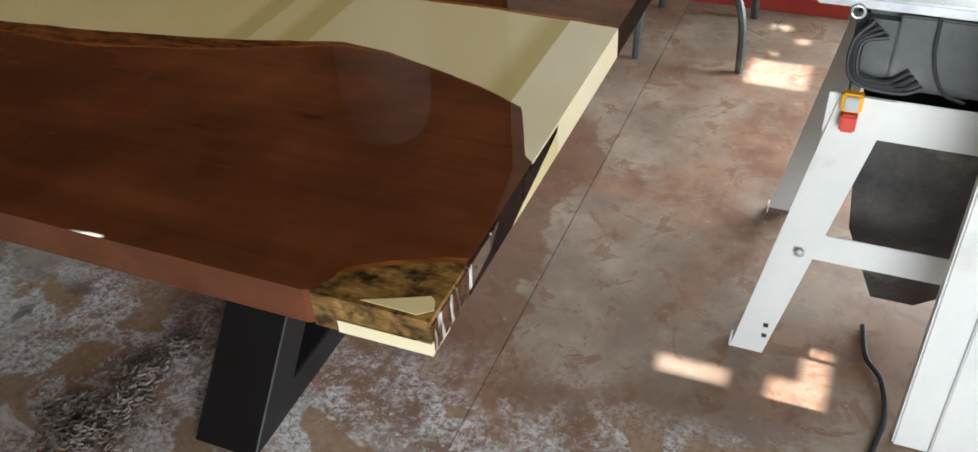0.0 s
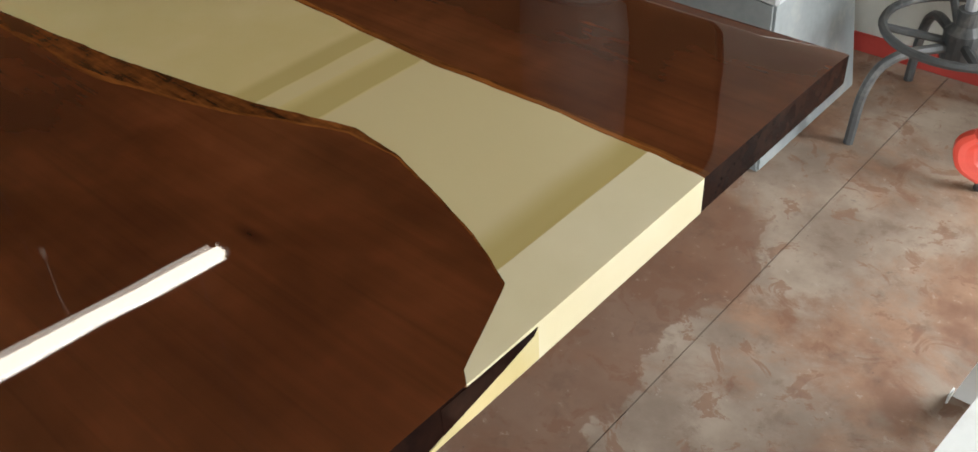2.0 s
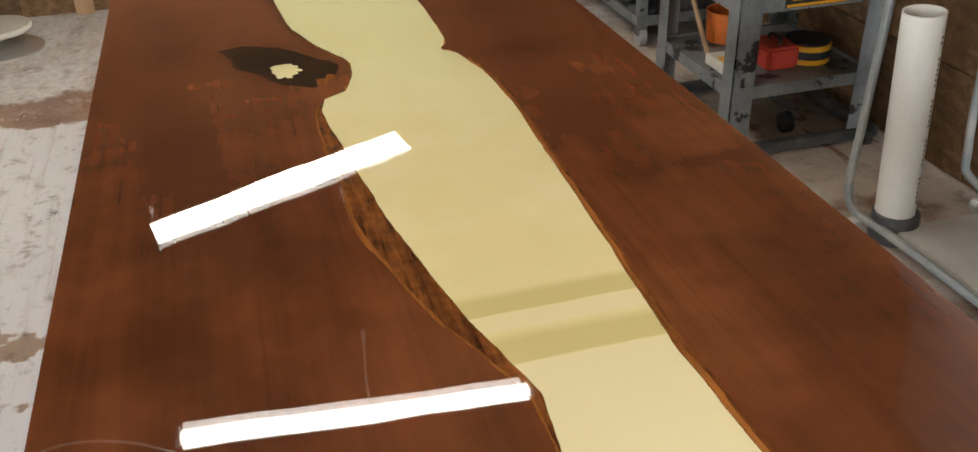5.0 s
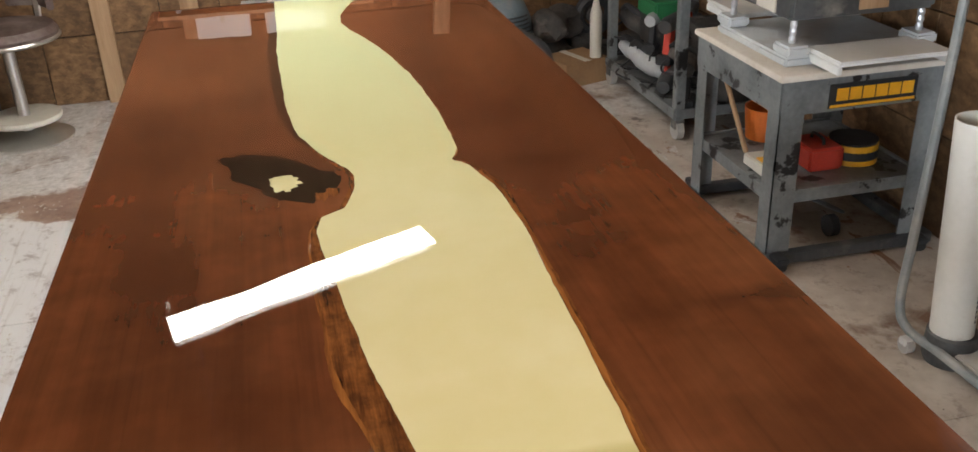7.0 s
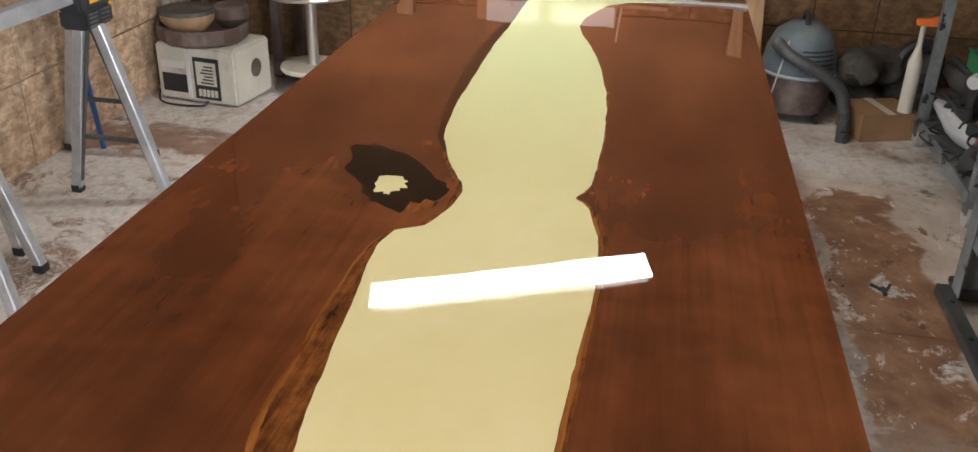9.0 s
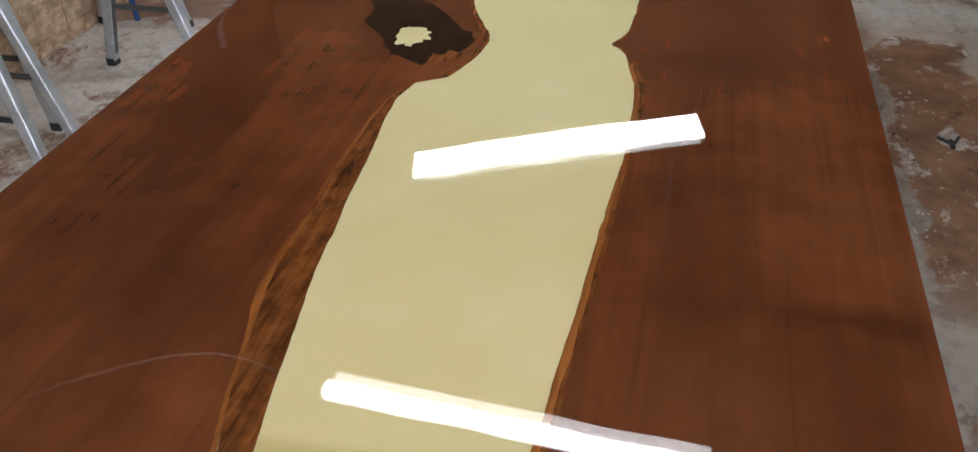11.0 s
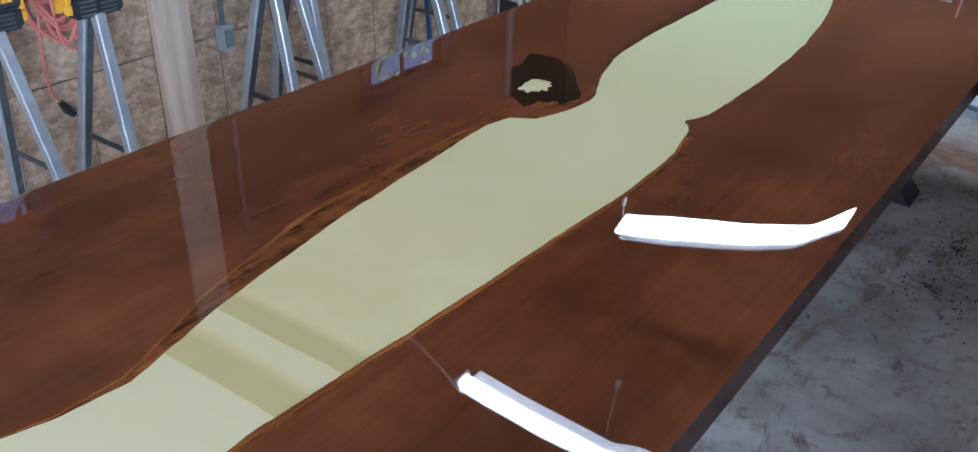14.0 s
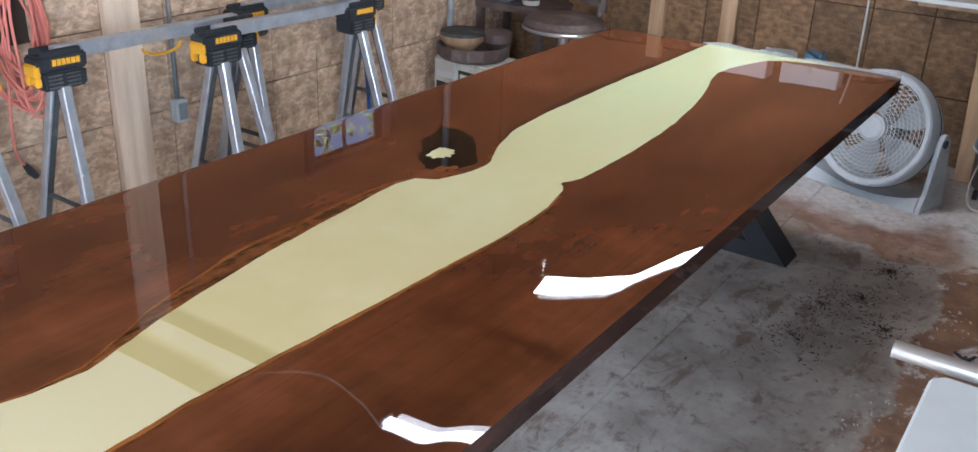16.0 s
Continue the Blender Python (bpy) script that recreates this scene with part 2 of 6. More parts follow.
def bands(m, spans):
    """Bands of tone across the resin, the deep ones painted-in shade, with a crisp near side and a softer far side."""
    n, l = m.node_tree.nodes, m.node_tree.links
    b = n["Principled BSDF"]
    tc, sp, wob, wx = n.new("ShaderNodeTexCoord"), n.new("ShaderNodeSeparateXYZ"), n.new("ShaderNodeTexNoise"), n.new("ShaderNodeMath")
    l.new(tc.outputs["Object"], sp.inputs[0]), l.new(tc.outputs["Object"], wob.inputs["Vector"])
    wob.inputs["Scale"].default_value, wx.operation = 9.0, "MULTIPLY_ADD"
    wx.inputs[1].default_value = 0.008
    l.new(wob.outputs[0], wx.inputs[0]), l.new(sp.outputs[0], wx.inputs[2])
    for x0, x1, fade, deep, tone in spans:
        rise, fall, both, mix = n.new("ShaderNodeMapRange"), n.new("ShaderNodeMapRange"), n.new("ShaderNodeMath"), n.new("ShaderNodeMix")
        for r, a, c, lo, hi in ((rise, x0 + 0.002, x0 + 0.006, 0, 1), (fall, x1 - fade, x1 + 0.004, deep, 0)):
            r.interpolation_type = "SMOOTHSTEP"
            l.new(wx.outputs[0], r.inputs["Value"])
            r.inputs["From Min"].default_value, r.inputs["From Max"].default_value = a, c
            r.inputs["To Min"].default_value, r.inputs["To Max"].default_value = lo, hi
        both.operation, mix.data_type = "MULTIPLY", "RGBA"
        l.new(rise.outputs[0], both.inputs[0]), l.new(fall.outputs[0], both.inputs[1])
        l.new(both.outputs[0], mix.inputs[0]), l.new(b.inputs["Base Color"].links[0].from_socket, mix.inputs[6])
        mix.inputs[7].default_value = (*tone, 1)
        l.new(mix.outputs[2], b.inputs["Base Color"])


drift(RESIN)
# deep tone: shadows of the leg plates, painted into the resin colour
SHADE_TONE, PALE_TONE = (0.47, 0.375, 0.15), (0.645, 0.555, 0.335)
bands(RESIN, ((0.10, 0.527, 0.0, 0.8, PALE_TONE), (0.093, 0.17, 0.05, 0.9, SHADE_TONE), (0.528, 0.60, 0.025, 0.75, SHADE_TONE), (0.60, 0.642, 0.0, 0.5, PALE_TONE), (0.642, 0.70, 0.02, 0.75, SHADE_TONE)))
RESIN_PALE = coat_waves(material("pale_cream_resin", (0.71, 0.63, 0.41), (0.79, 0.72, 0.52), 0.35, 3, 14, 0.0, 0, (1, 1, 1), 1.0, 0.015))
STEEL_BLACK = flat("black_powder_coat", (0.004, 0.004, 0.005), 0.4)
OSB = material("osb_board", (0.36, 0.235, 0.145), (0.72, 0.54, 0.385), 0.75, 14, 60, 0.4, 0, (1, 1, 1.8), blot=(0.32, 0.19, 0.105), blot_scale=17, blot_at=(0.55, 0.70), rnd=0.12)
# shaded copy of the strand board: the far end's weaker light as colour
OSB_SHADED = material("shaded_osb_board", (0.115, 0.062, 0.028), (0.24, 0.137, 0.065), 0.75, 22, 90, 0.35, 0, (1, 1, 1.5), blot=(0.115, 0.062, 0.029), blot_scale=15, blot_at=(0.53, 0.72), rnd=0.2)
# upper walls: their weaker light is painted into this darker colour
UPPER_DIM = material("dimmed_upper_board", (0.13, 0.075, 0.037), (0.22, 0.135, 0.07), 0.8, 1.5, 12, 0.05)
PINE_LIGHT = material("fresh_pine", (0.62, 0.465, 0.33), (0.82, 0.67, 0.52), 0.65, 4, 40, 0.15, 0, (6, 6, 0.5))


def flakes(m, scale, low, high):
    """Pressed wood strands, each of its own tone."""
    n, l = m.node_tree.nodes, m.node_tree.links
    b = n["Principled BSDF"]
    src = b.inputs["Base Color"].links[0].from_socket
    tc, mp, wob, add, vor, sep, mr, mul = [n.new("ShaderNode" + k) for k in ("TexCoord", "Mapping", "TexNoise", "VectorMath", "TexVoronoi", "SeparateColor", "MapRange", "VectorMath")]
    mp.inputs["Scale"].default_value = (1.0, 1.0, 2.2)
    wob.inputs["Scale"].default_value, wob.inputs["Detail"].default_value = 9.0, 3.0
    add.operation, mul.operation = "MULTIPLY_ADD", "SCALE"
    add.inputs[1].default_value = (0.16, 0.16, 0.16)
    l.new(tc.outputs["Object"], mp.inputs[0]), l.new(tc.outputs["Object"], wob.inputs["Vector"])
    l.new(wob.outputs[1], add.inputs[0]), l.new(mp.outputs[0], add.inputs[2])
    vor.inputs["Scale"].default_value = scale
    l.new(add.outputs[0], vor.inputs["Vector"]), l.new(vor.outputs["Color"], sep.inputs[0]), l.new(sep.outputs[0], mr.inputs["Value"])
    mr.inputs["To Min"].default_value, mr.inputs["To Max"].default_value = low, high
    l.new(src, mul.inputs[0]), l.new(mr.outputs[0], mul.inputs["Scale"]), l.new(mul.outputs[0], b.inputs["Base Color"])


flakes(OSB, 26.0, 0.74, 1.18)
flakes(OSB_SHADED, 22.0, 0.78, 1.16)
OSB_DARK = flat("dark_joint", (0.035, 0.022, 0.014), 0.9)
PINE = material("pine_lumber", (0.34, 0.205, 0.11), (0.52, 0.355, 0.21), 0.65, 4, 40, 0.15, 0, (6, 6, 0.5), rnd=0.08)
PLASTER = material("painted_wall", (0.52, 0.54, 0.50), (0.64, 0.65, 0.61), 0.7, 3, 40, 0.15, blot=(0.42, 0.42, 0.38), blot_scale=2, blot_at=(0.55, 0.8))
CEIL = material("ceiling_board", (0.13, 0.080, 0.042), (0.21, 0.132, 0.072), 0.8, 3, 30, 0.15)
WHITE_STEEL = material("white_enamel", (0.62, 0.64, 0.64), (0.72, 0.73, 0.72), 0.4, 4, 40, 0.06, blot=(0.45, 0.45, 0.43), blot_scale=5, blot_at=(0.62, 0.8))
STAND_STEEL = material("worn_stand_enamel", (0.115, 0.13, 0.14), (0.27, 0.295, 0.305), 0.40, 6, 60, 0.15, 0.1, blot=(0.016, 0.016, 0.018), blot_scale=7.5, blot_at=(0.575, 0.60))
GREY_STEEL = material("grey_enamel", (0.17, 0.195, 0.205), (0.27, 0.295, 0.305), 0.45, 4, 50, 0.1, blot=(0.42, 0.40, 0.37), blot_scale=5, blot_at=(0.5, 0.75))
DARK_STEEL = material("dark_steel", (0.05, 0.055, 0.06), (0.12, 0.125, 0.13), 0.45, 5, 50, 0.1, 0.3, blot=(0.28, 0.27, 0.25), blot_scale=7, blot_at=(0.55, 0.78))
GALV = material("galvanised_steel", (0.44, 0.47, 0.51), (0.66, 0.69, 0.73), 0.36, 14, 90, 0.08, 0.65)
BLACK_PLASTIC = flat("black_plastic", (0.018, 0.020, 0.024), 0.5)
DARK_CLOTH = material("dusty_dark_plastic", (0.025, 0.025, 0.027), (0.09, 0.085, 0.08), 0.7, 12, 80, 0.3, blot=(0.20, 0.18, 0.16), blot_scale=8, blot_at=(0.55, 0.75))
YELLOW = flat("tool_yellow", (0.72, 0.36, 0.02), 0.45)
ORANGE = flat("orange_plastic", (0.75, 0.18, 0.03), 0.5)
RED = flat("red_plastic", (0.55, 0.06, 0.04), 0.5)
REDPAINT = flat("red_base_paint", (0.45, 0.05, 0.04), 0.7)
GREEN = flat("green_plastic", (0.02, 0.16, 0.06), 0.5)
BLUE = flat("blue_plastic", (0.02, 0.07, 0.22), 0.5)
GREY_PLASTIC = material("grey_plastic", (0.42, 0.45, 0.47), (0.55, 0.58, 0.60), 0.45, 5, 50, 0.05, blot=(0.33, 0.32, 0.30), blot_scale=6, blot_at=(0.58, 0.8))
VAC_BLUE = material("blue_grey_plastic", (0.10, 0.14, 0.17), (0.17, 0.21, 0.24), 0.5, 6, 50, 0.05, blot=(0.25, 0.24, 0.22), blot_scale=8, blot_at=(0.55, 0.8))
PVC = material("white_pvc", (0.66, 0.66, 0.62), (0.76, 0.76, 0.72), 0.4, 5, 60, 0.04, blot=(0.50, 0.47, 0.41), blot_scale=6, blot_at=(0.6, 0.8))
CARDBOARD = material("cardboard", (0.26, 0.15, 0.075), (0.36, 0.22, 0.115), 0.8, 6, 60, 0.1)
CARTON = material("white_carton", (0.55, 0.53, 0.47), (0.66, 0.64, 0.57), 0.7, 5, 60, 0.06, blot=(0.40, 0.35, 0.28), blot_scale=7, blot_at=(0.58, 0.78))
LEATHER = material("brown_vinyl", (0.07, 0.045, 0.04), (0.13, 0.09, 0.08), 0.5, 8, 80, 0.15, blot=(0.24, 0.20, 0.18), blot_scale=5, blot_at=(0.5, 0.75))
LEATHER_DARK = material("dark_wood_chip", (0.02, 0.010, 0.007), (0.06, 0.03, 0.02), 0.8, 30, 90, 0.1)
CHROME = flat("dusty_chrome", (0.55, 0.54, 0.52), 0.3, 0.85)
CORD = flat("coral_cord", (0.62, 0.20, 0.15), 0.55)
SAW_GREY = material("dark_saw_plastic", (0.055, 0.062, 0.066), (0.11, 0.12, 0.125), 0.45, 6, 60, 0.1, blot=(0.20, 0.20, 0.19), blot_scale=6, blot_at=(0.56, 0.8))
RUBBER = flat("rubber", (0.02, 0.02, 0.02), 0.8)
CASTER = flat("grey_caster", (0.35, 0.35, 0.34), 0.5)
PLY = material("dusty_plywood", (0.54, 0.49, 0.43), (0.72, 0.68, 0.62), 0.75, 5, 60, 0.1)
GROUNDM = material("outside_ground", (0.10, 0.11, 0.06), (0.20, 0.18, 0.12), 0.9, 2, 20, 0.2)
LEAFM = material("hedge_leaf", (0.12, 0.20, 0.06), (0.30, 0.42, 0.16), 0.6, 6, 40, 0.1)
INK = flat("dark_print", (0.03, 0.03, 0.03), 0.6)
FILM = material("clear_film", (0.75, 0.78, 0.76), (0.85, 0.87, 0.85), 0.25, 8, 50, 0.3, trans=0.7)
SHAVINGS = material("wood_shavings", (0.32, 0.18, 0.08), (0.55, 0.36, 0.18), 0.8, 20, 90, 0.3, rnd=0.2)
BAG = material("clear_bag", (0.56, 0.53, 0.49), (0.68, 0.66, 0.62), 0.28, 5, 30, 0.25, trans=0.6, blot=(0.55, 0.45, 0.36), blot_scale=6, blot_at=(0.55, 0.8))
CLOTH = material("filter_cloth", (0.20, 0.185, 0.17), (0.30, 0.28, 0.26), 0.8, 6, 70, 0.2)
CLOTH_PALE = material("pale_sack", (0.34, 0.36, 0.37), (0.52, 0.54, 0.54), 0.6, 8, 60, 0.3)
BLUE_SACK = material("blue_sack", (0.05, 0.10, 0.17), (0.12, 0.21, 0.32), 0.45, 8, 60, 0.3)
BASE_DUST = material("dusty_base_plate", (0.46, 0.46, 0.45), (0.60, 0.60, 0.58), 0.7, 5, 50, 0.1)
LAMP = glow("lamp_diffuser", (1.0, 0.96, 0.88), 5.0)
LAMP_SOFT = glow("lamp_reflector_glow", (1.0, 0.97, 0.92), 1.1)
GLASS = bpy.data.materials.new("window_glass")
GLASS.use_nodes = True
gb = GLASS.node_tree.nodes["Principled BSDF"]
gb.inputs["Transmission Weight"].default_value, gb.inputs["Roughness"].default_value, gb.inputs["IOR"].default_value = 1.0, 0.02, 1.45


def floor_material():
    """Worn reddish brown floor paint with pale bare patches and drifts of white sanding dust."""
    m = bpy.data.materials.new("worn_painted_floor")
    m.use_nodes = True
    n, l = m.node_tree.nodes, m.node_tree.links
    b = n["Principled BSDF"]
    tc = n.new("ShaderNodeTexCoord")

    def tex(scale, detail, rough=0.6, dist=0.0, stretch=(1, 1, 1)):
        mp = n.new("ShaderNodeMapping")
        mp.inputs["Scale"].default_value = stretch
        l.new(tc.outputs["Object"], mp.inputs[0])
        t = n.new("ShaderNodeTexNoise")
        t.inputs["Scale"].default_value, t.inputs["Detail"].default_value = scale, detail
        t.inputs["Roughness"].default_value, t.inputs["Distortion"].default_value = rough, dist
        l.new(mp.outputs[0], t.inputs["Vector"])
        return t.outputs[0]

    def ramp(v, a, c):
        r = n.new("ShaderNodeMapRange")
        r.interpolation_type = "SMOOTHSTEP"
        r.inputs["From Min"].default_value, r.inputs["From Max"].default_value = a, c
        l.new(v, r.inputs["Value"])
        return r.outputs[0]

    def mix(f, a, c, op="MIX"):
        x = n.new("ShaderNodeMix")
        x.data_type, x.blend_type = "RGBA", op
        for sock, v in ((x.inputs[0], f), (x.inputs[6], a), (x.inputs[7], c)):
            if isinstance(v, (tuple, float)):
                sock.default_value = v
            else:
                l.new(v, sock)
        return x.outputs[2]

    def calc(op, a, c):
        x = n.new("ShaderNodeMath")
        x.operation, x.use_clamp = op, True
        for sock, v in ((x.inputs[0], a), (x.inputs[1], c)):
            if isinstance(v, float):
                sock.default_value = v
            else:
                l.new(v, sock)
        return x.outputs[0]

    sep = n.new("ShaderNodeSeparateXYZ")
    l.new(tc.outputs["Object"], sep.inputs[0])
    X, Y = sep.outputs[0], sep.outputs[1]
    wob = tex(3.0, 6)
    # brown paint, worn through to paler bare board
    brown = mix(ramp(tex(6, 9), 0.35, 0.7), (0.19, 0.092, 0.054, 1), (0.34, 0.20, 0.13, 1))
    bare = mix(ramp(tex(4.5, 9), 0.35, 0.7), (0.215, 0.157, 0.120, 1), (0.355, 0.278, 0.22, 1))
    wear = ramp(tex(1.9, 10, 0.66, 0.5), 0.38, 0.55)
    col = mix(wear, brown, bare)
    col = mix(calc("MULTIPLY", ramp(tex(9, 10, 0.68, 0.9), 0.55, 0.60), 0.7), col, (0.20, 0.095, 0.055, 1))
    wy = n.new("ShaderNodeMath")
    wy.operation = "MULTIPLY_ADD"
    l.new(wob, wy.inputs[0])
    wy.inputs[1].default_value = 0.35
    l.new(Y, wy.inputs[2])
    wx = n.new("ShaderNodeMath")
    wx.operation = "MULTIPLY_ADD"
    l.new(wob, wx.inputs[0])
    wx.inputs[1].default_value = 0.5
    l.new(X, wx.inputs[2])
    # a darker brown patch below the near end
    near_brown = calc("MULTIPLY", ramp(wx.outputs[0], 0.46, 0.475), calc("SUBTRACT", 1.0, ramp(wx.outputs[0], 1.5, 1.7)))
    near_brown = calc("MULTIPLY", near_brown, calc("MULTIPLY", ramp(wy.outputs[0], -0.95, -0.90), calc("SUBTRACT", 1.0, ramp(wy.outputs[0], 0.25, 0.5))))
    col = mix(calc("MULTIPLY", near_brown, 0.75), col, (0.175, 0.085, 0.052, 1))
    # swept grey boards beside the long side of the table
    grey_zone = calc("MULTIPLY", calc("MULTIPLY", ramp(wy.outputs[0], -0.80, -0.77), ramp(wx.outputs[0], 1.5, 1.6)),
                     calc("SUBTRACT", 1.0, ramp(wx.outputs[0], 3.86, 3.89)))
    grey_zone = calc("MULTIPLY", grey_zone, calc("SUBTRACT", 1.0, ramp(wy.outputs[0], 0.5, 0.6)))
    board = mix(ramp(tex(3.2, 10, 0.65), 0.35, 0.68), (0.255, 0.218, 0.190, 1), (0.43, 0.385, 0.345, 1))
    board = mix(calc("MULTIPLY", ramp(tex(5.5, 10, 0.7, 0.5, (0.6, 1.4, 1)), 0.52, 0.64), 0.8), board, (0.14, 0.088, 0.062, 1))
    board = mix(calc("MULTIPLY", ramp(tex(14, 8, 0.7, 0.3), 0.55, 0.64), 0.6), board, (0.11, 0.075, 0.06, 1))
    col = mix(grey_zone, col, board)
    # brown paint left between the grey boards and the machines, swirled with dust
    lane = calc("MULTIPLY", calc("SUBTRACT", 1.0, ramp(wy.outputs[0], -0.80, -0.77)), ramp(wx.outputs[0], 2.15, 2.45))
    lane = calc("MULTIPLY", lane, calc("SUBTRACT", 1.0, ramp(wx.outputs[0], 3.98, 4.02)))
    lane = calc("MULTIPLY", lane, calc("MAXIMUM", ramp(wy.outputs[0], -1.14, -1.10), ramp(tex(4.0, 10, 0.66, 0.6, (0.7, 1.8, 1)), 0.58, 0.61)))
    pale = calc("MULTIPLY", calc("SUBTRACT", 1.0, ramp(wy.outputs[0], -0.85, -0.7)), calc("MULTIPLY", ramp(wx.outputs[0], 1.4, 1.6), ramp(tex(2.5, 9, 0.62), 0.36, 0.46)))
    col = mix(calc("MULTIPLY", pale, 0.85), col, mix(ramp(tex(8, 9), 0.35, 0.7), (0.48, 0.425, 0.37, 1), (0.64, 0.585, 0.525, 1)))
    lane_brown = mix(ramp(tex(7, 9), 0.35, 0.7), (0.20, 0.10, 0.055, 1), (0.36, 0.21, 0.125, 1))
    col = mix(calc("MULTIPLY", lane, ramp(tex(3.0, 10, 0.62, 0.8), 0.34, 0.40)), col, lane_brown)
    lane_dust = calc("MULTIPLY", lane, ramp(tex(4.6, 10, 0.72, 0.35, (1, 1.3, 1)), 0.54, 0.62))
    # white sanding dust on the far side of the table and along the walls
    dust_zone = calc("MULTIPLY", ramp(wy.outputs[0], 0.95, 1.2), ramp(tex(2.4, 10, 0.66, 0.9), 0.41, 0.48))
    streak = calc("MULTIPLY", ramp(tex(5, 10, 0.72, 1.0, (1, 2.2, 1)), 0.5, 0.60), ramp(wy.outputs[0], 0.35, 0.7))
    speckle = calc("MULTIPLY", ramp(tex(50, 9, 0.8, 0.2), 0.50, 0.60), calc("MULTIPLY", ramp(tex(2.6, 8, 0.6, 0.4), 0.34, 0.50), ramp(wy.outputs[0], 0.15, 0.45)))
    dust = calc("MAXIMUM", calc("MAXIMUM", dust_zone, calc("MULTIPLY", streak, 0.8)), calc("MAXIMUM", lane_dust, speckle))
    far_dust = calc("MULTIPLY", ramp(wx.outputs[0], 4.05, 4.3), ramp(tex(2, 9), 0.33, 0.5))
    dust = calc("MAXIMUM", dust, calc("MULTIPLY", far_dust, 0.8))
    dust = calc("MULTIPLY", dust, 0.92)
    dcol = mix(ramp(tex(30, 8, 0.7), 0.35, 0.65), (0.56, 0.55, 0.54, 1), (0.76, 0.75, 0.74, 1))
    col = mix(dust, col, dcol)
    # clean whitewashed boards along the left side of the table, with a lapping edge and faint combed streaks
    rim = n.new("ShaderNodeMath")
    rim.operation = "MULTIPLY_ADD"
    l.new(tex(4.2, 6, 0.6, 0.5), rim.inputs[0])
    rim.inputs[1].default_value = 0.45
    l.new(Y, rim.inputs[2])
    wash = calc("MULTIPLY", calc("SUBTRACT", 1.0, ramp(rim.outputs[0], 1.715, 1.735)), ramp(wy.outputs[0], 0.62, 0.70))
    wash = calc("MULTIPLY", wash, calc("MULTIPLY", ramp(wx.outputs[0], 1.35, 1.55), calc("SUBTRACT", 1.0, ramp(wx.outputs[0], 3.70, 3.73))))
    combed = ramp(tex(6, 8, 0.65, 0.3, (0.35, 5.0, 1)), 0.50, 0.66)
    washed = mix(calc("MULTIPLY", combed, 0.55), (0.74, 0.745, 0.75, 1), (0.50, 0.47, 0.45, 1))
    col = mix(calc("MULTIPLY", wash, 0.95), col, washed)
    # worn brown band past the whitewash
    band = calc("MULTIPLY", ramp(wx.outputs[0], 3.70, 3.73), calc("SUBTRACT", 1.0, ramp(wx.outputs[0], 3.98, 4.05)))
    band = calc("MULTIPLY", calc("MULTIPLY", band, ramp(wy.outputs[0], 0.62, 0.70)), ramp(tex(5, 9, 0.65, 0.4, (1, 0.6, 1)), 0.36, 0.46))
    col = mix(calc("MULTIPLY", band, 0.85), col, brown)
    # old spills below the near end: amber varnish, slate grey paint and frosty white residue
    near = calc("MULTIPLY", calc("SUBTRACT", 1.0, ramp(wx.outputs[0], 2.2, 2.6)), calc("MULTIPLY", ramp(wy.outputs[0], 0.10, 0.30), calc("SUBTRACT", 1.0, ramp(wy.outputs[0], 1.2, 1.6))))
    frost = calc("MULTIPLY", near, calc("MULTIPLY", ramp(tex(4.5, 10, 0.72, 0.2), 0.43, 0.57), ramp(tex(75, 9, 0.8), 0.43, 0.55)))
    col = mix(calc("MULTIPLY", frost, 0.9), col, (0.70, 0.71, 0.75, 1))
    col = mix(calc("MULTIPLY", near, calc("MULTIPLY", ramp(tex(5.0, 4, 0.5, 0.4), 0.55, 0.58), 0.85)), col, (0.30, 0.185, 0.105, 1))
    col = mix(calc("MULTIPLY", near, calc("MULTIPLY", ramp(tex(4.3, 9, 0.66, 1.1), 0.60, 0.66), 0.7)), col, (0.10, 0.11, 0.12, 1))
    # trodden grime, fine scuffs and crumbs
    grime = calc("MULTIPLY", ramp(tex(11, 10, 0.72, 0.2), 0.52, 0.66), 0.45)
    col = mix(grime, col, (0.13, 0.072, 0.048, 1))
    scuff = calc("MULTIPLY", ramp(tex(24, 8, 0.75, 0.1), 0.60, 0.68), 0.5)
    col = mix(scuff, col, (0.42, 0.36, 0.31, 1))
    # dark spills
    spill = calc("MULTIPLY", ramp(tex(3.1, 10, 0.7, 0.2), 0.63, 0.68), 0.75)
    col = mix(spill, col, (0.05, 0.035, 0.03, 1))
    speck = calc("MULTIPLY", ramp(tex(55, 4, 0.6), 0.68, 0.74), 0.6)
    col = mix(speck, col, (0.06, 0.045, 0.035, 1))
    l.new(col, b.inputs["Base Color"])
    b.inputs["Roughness"].default_value = 0.62
    bp = n.new("ShaderNodeBump")
    bp.inputs["Strength"].default_value, bp.inputs["Distance"].default_value = 0.25, 0.004
    l.new(tex(18, 10, 0.65), bp.inputs["Height"])
    l.new(bp.outputs[0], b.inputs["Normal"])
    return m


FLOORM = floor_material()


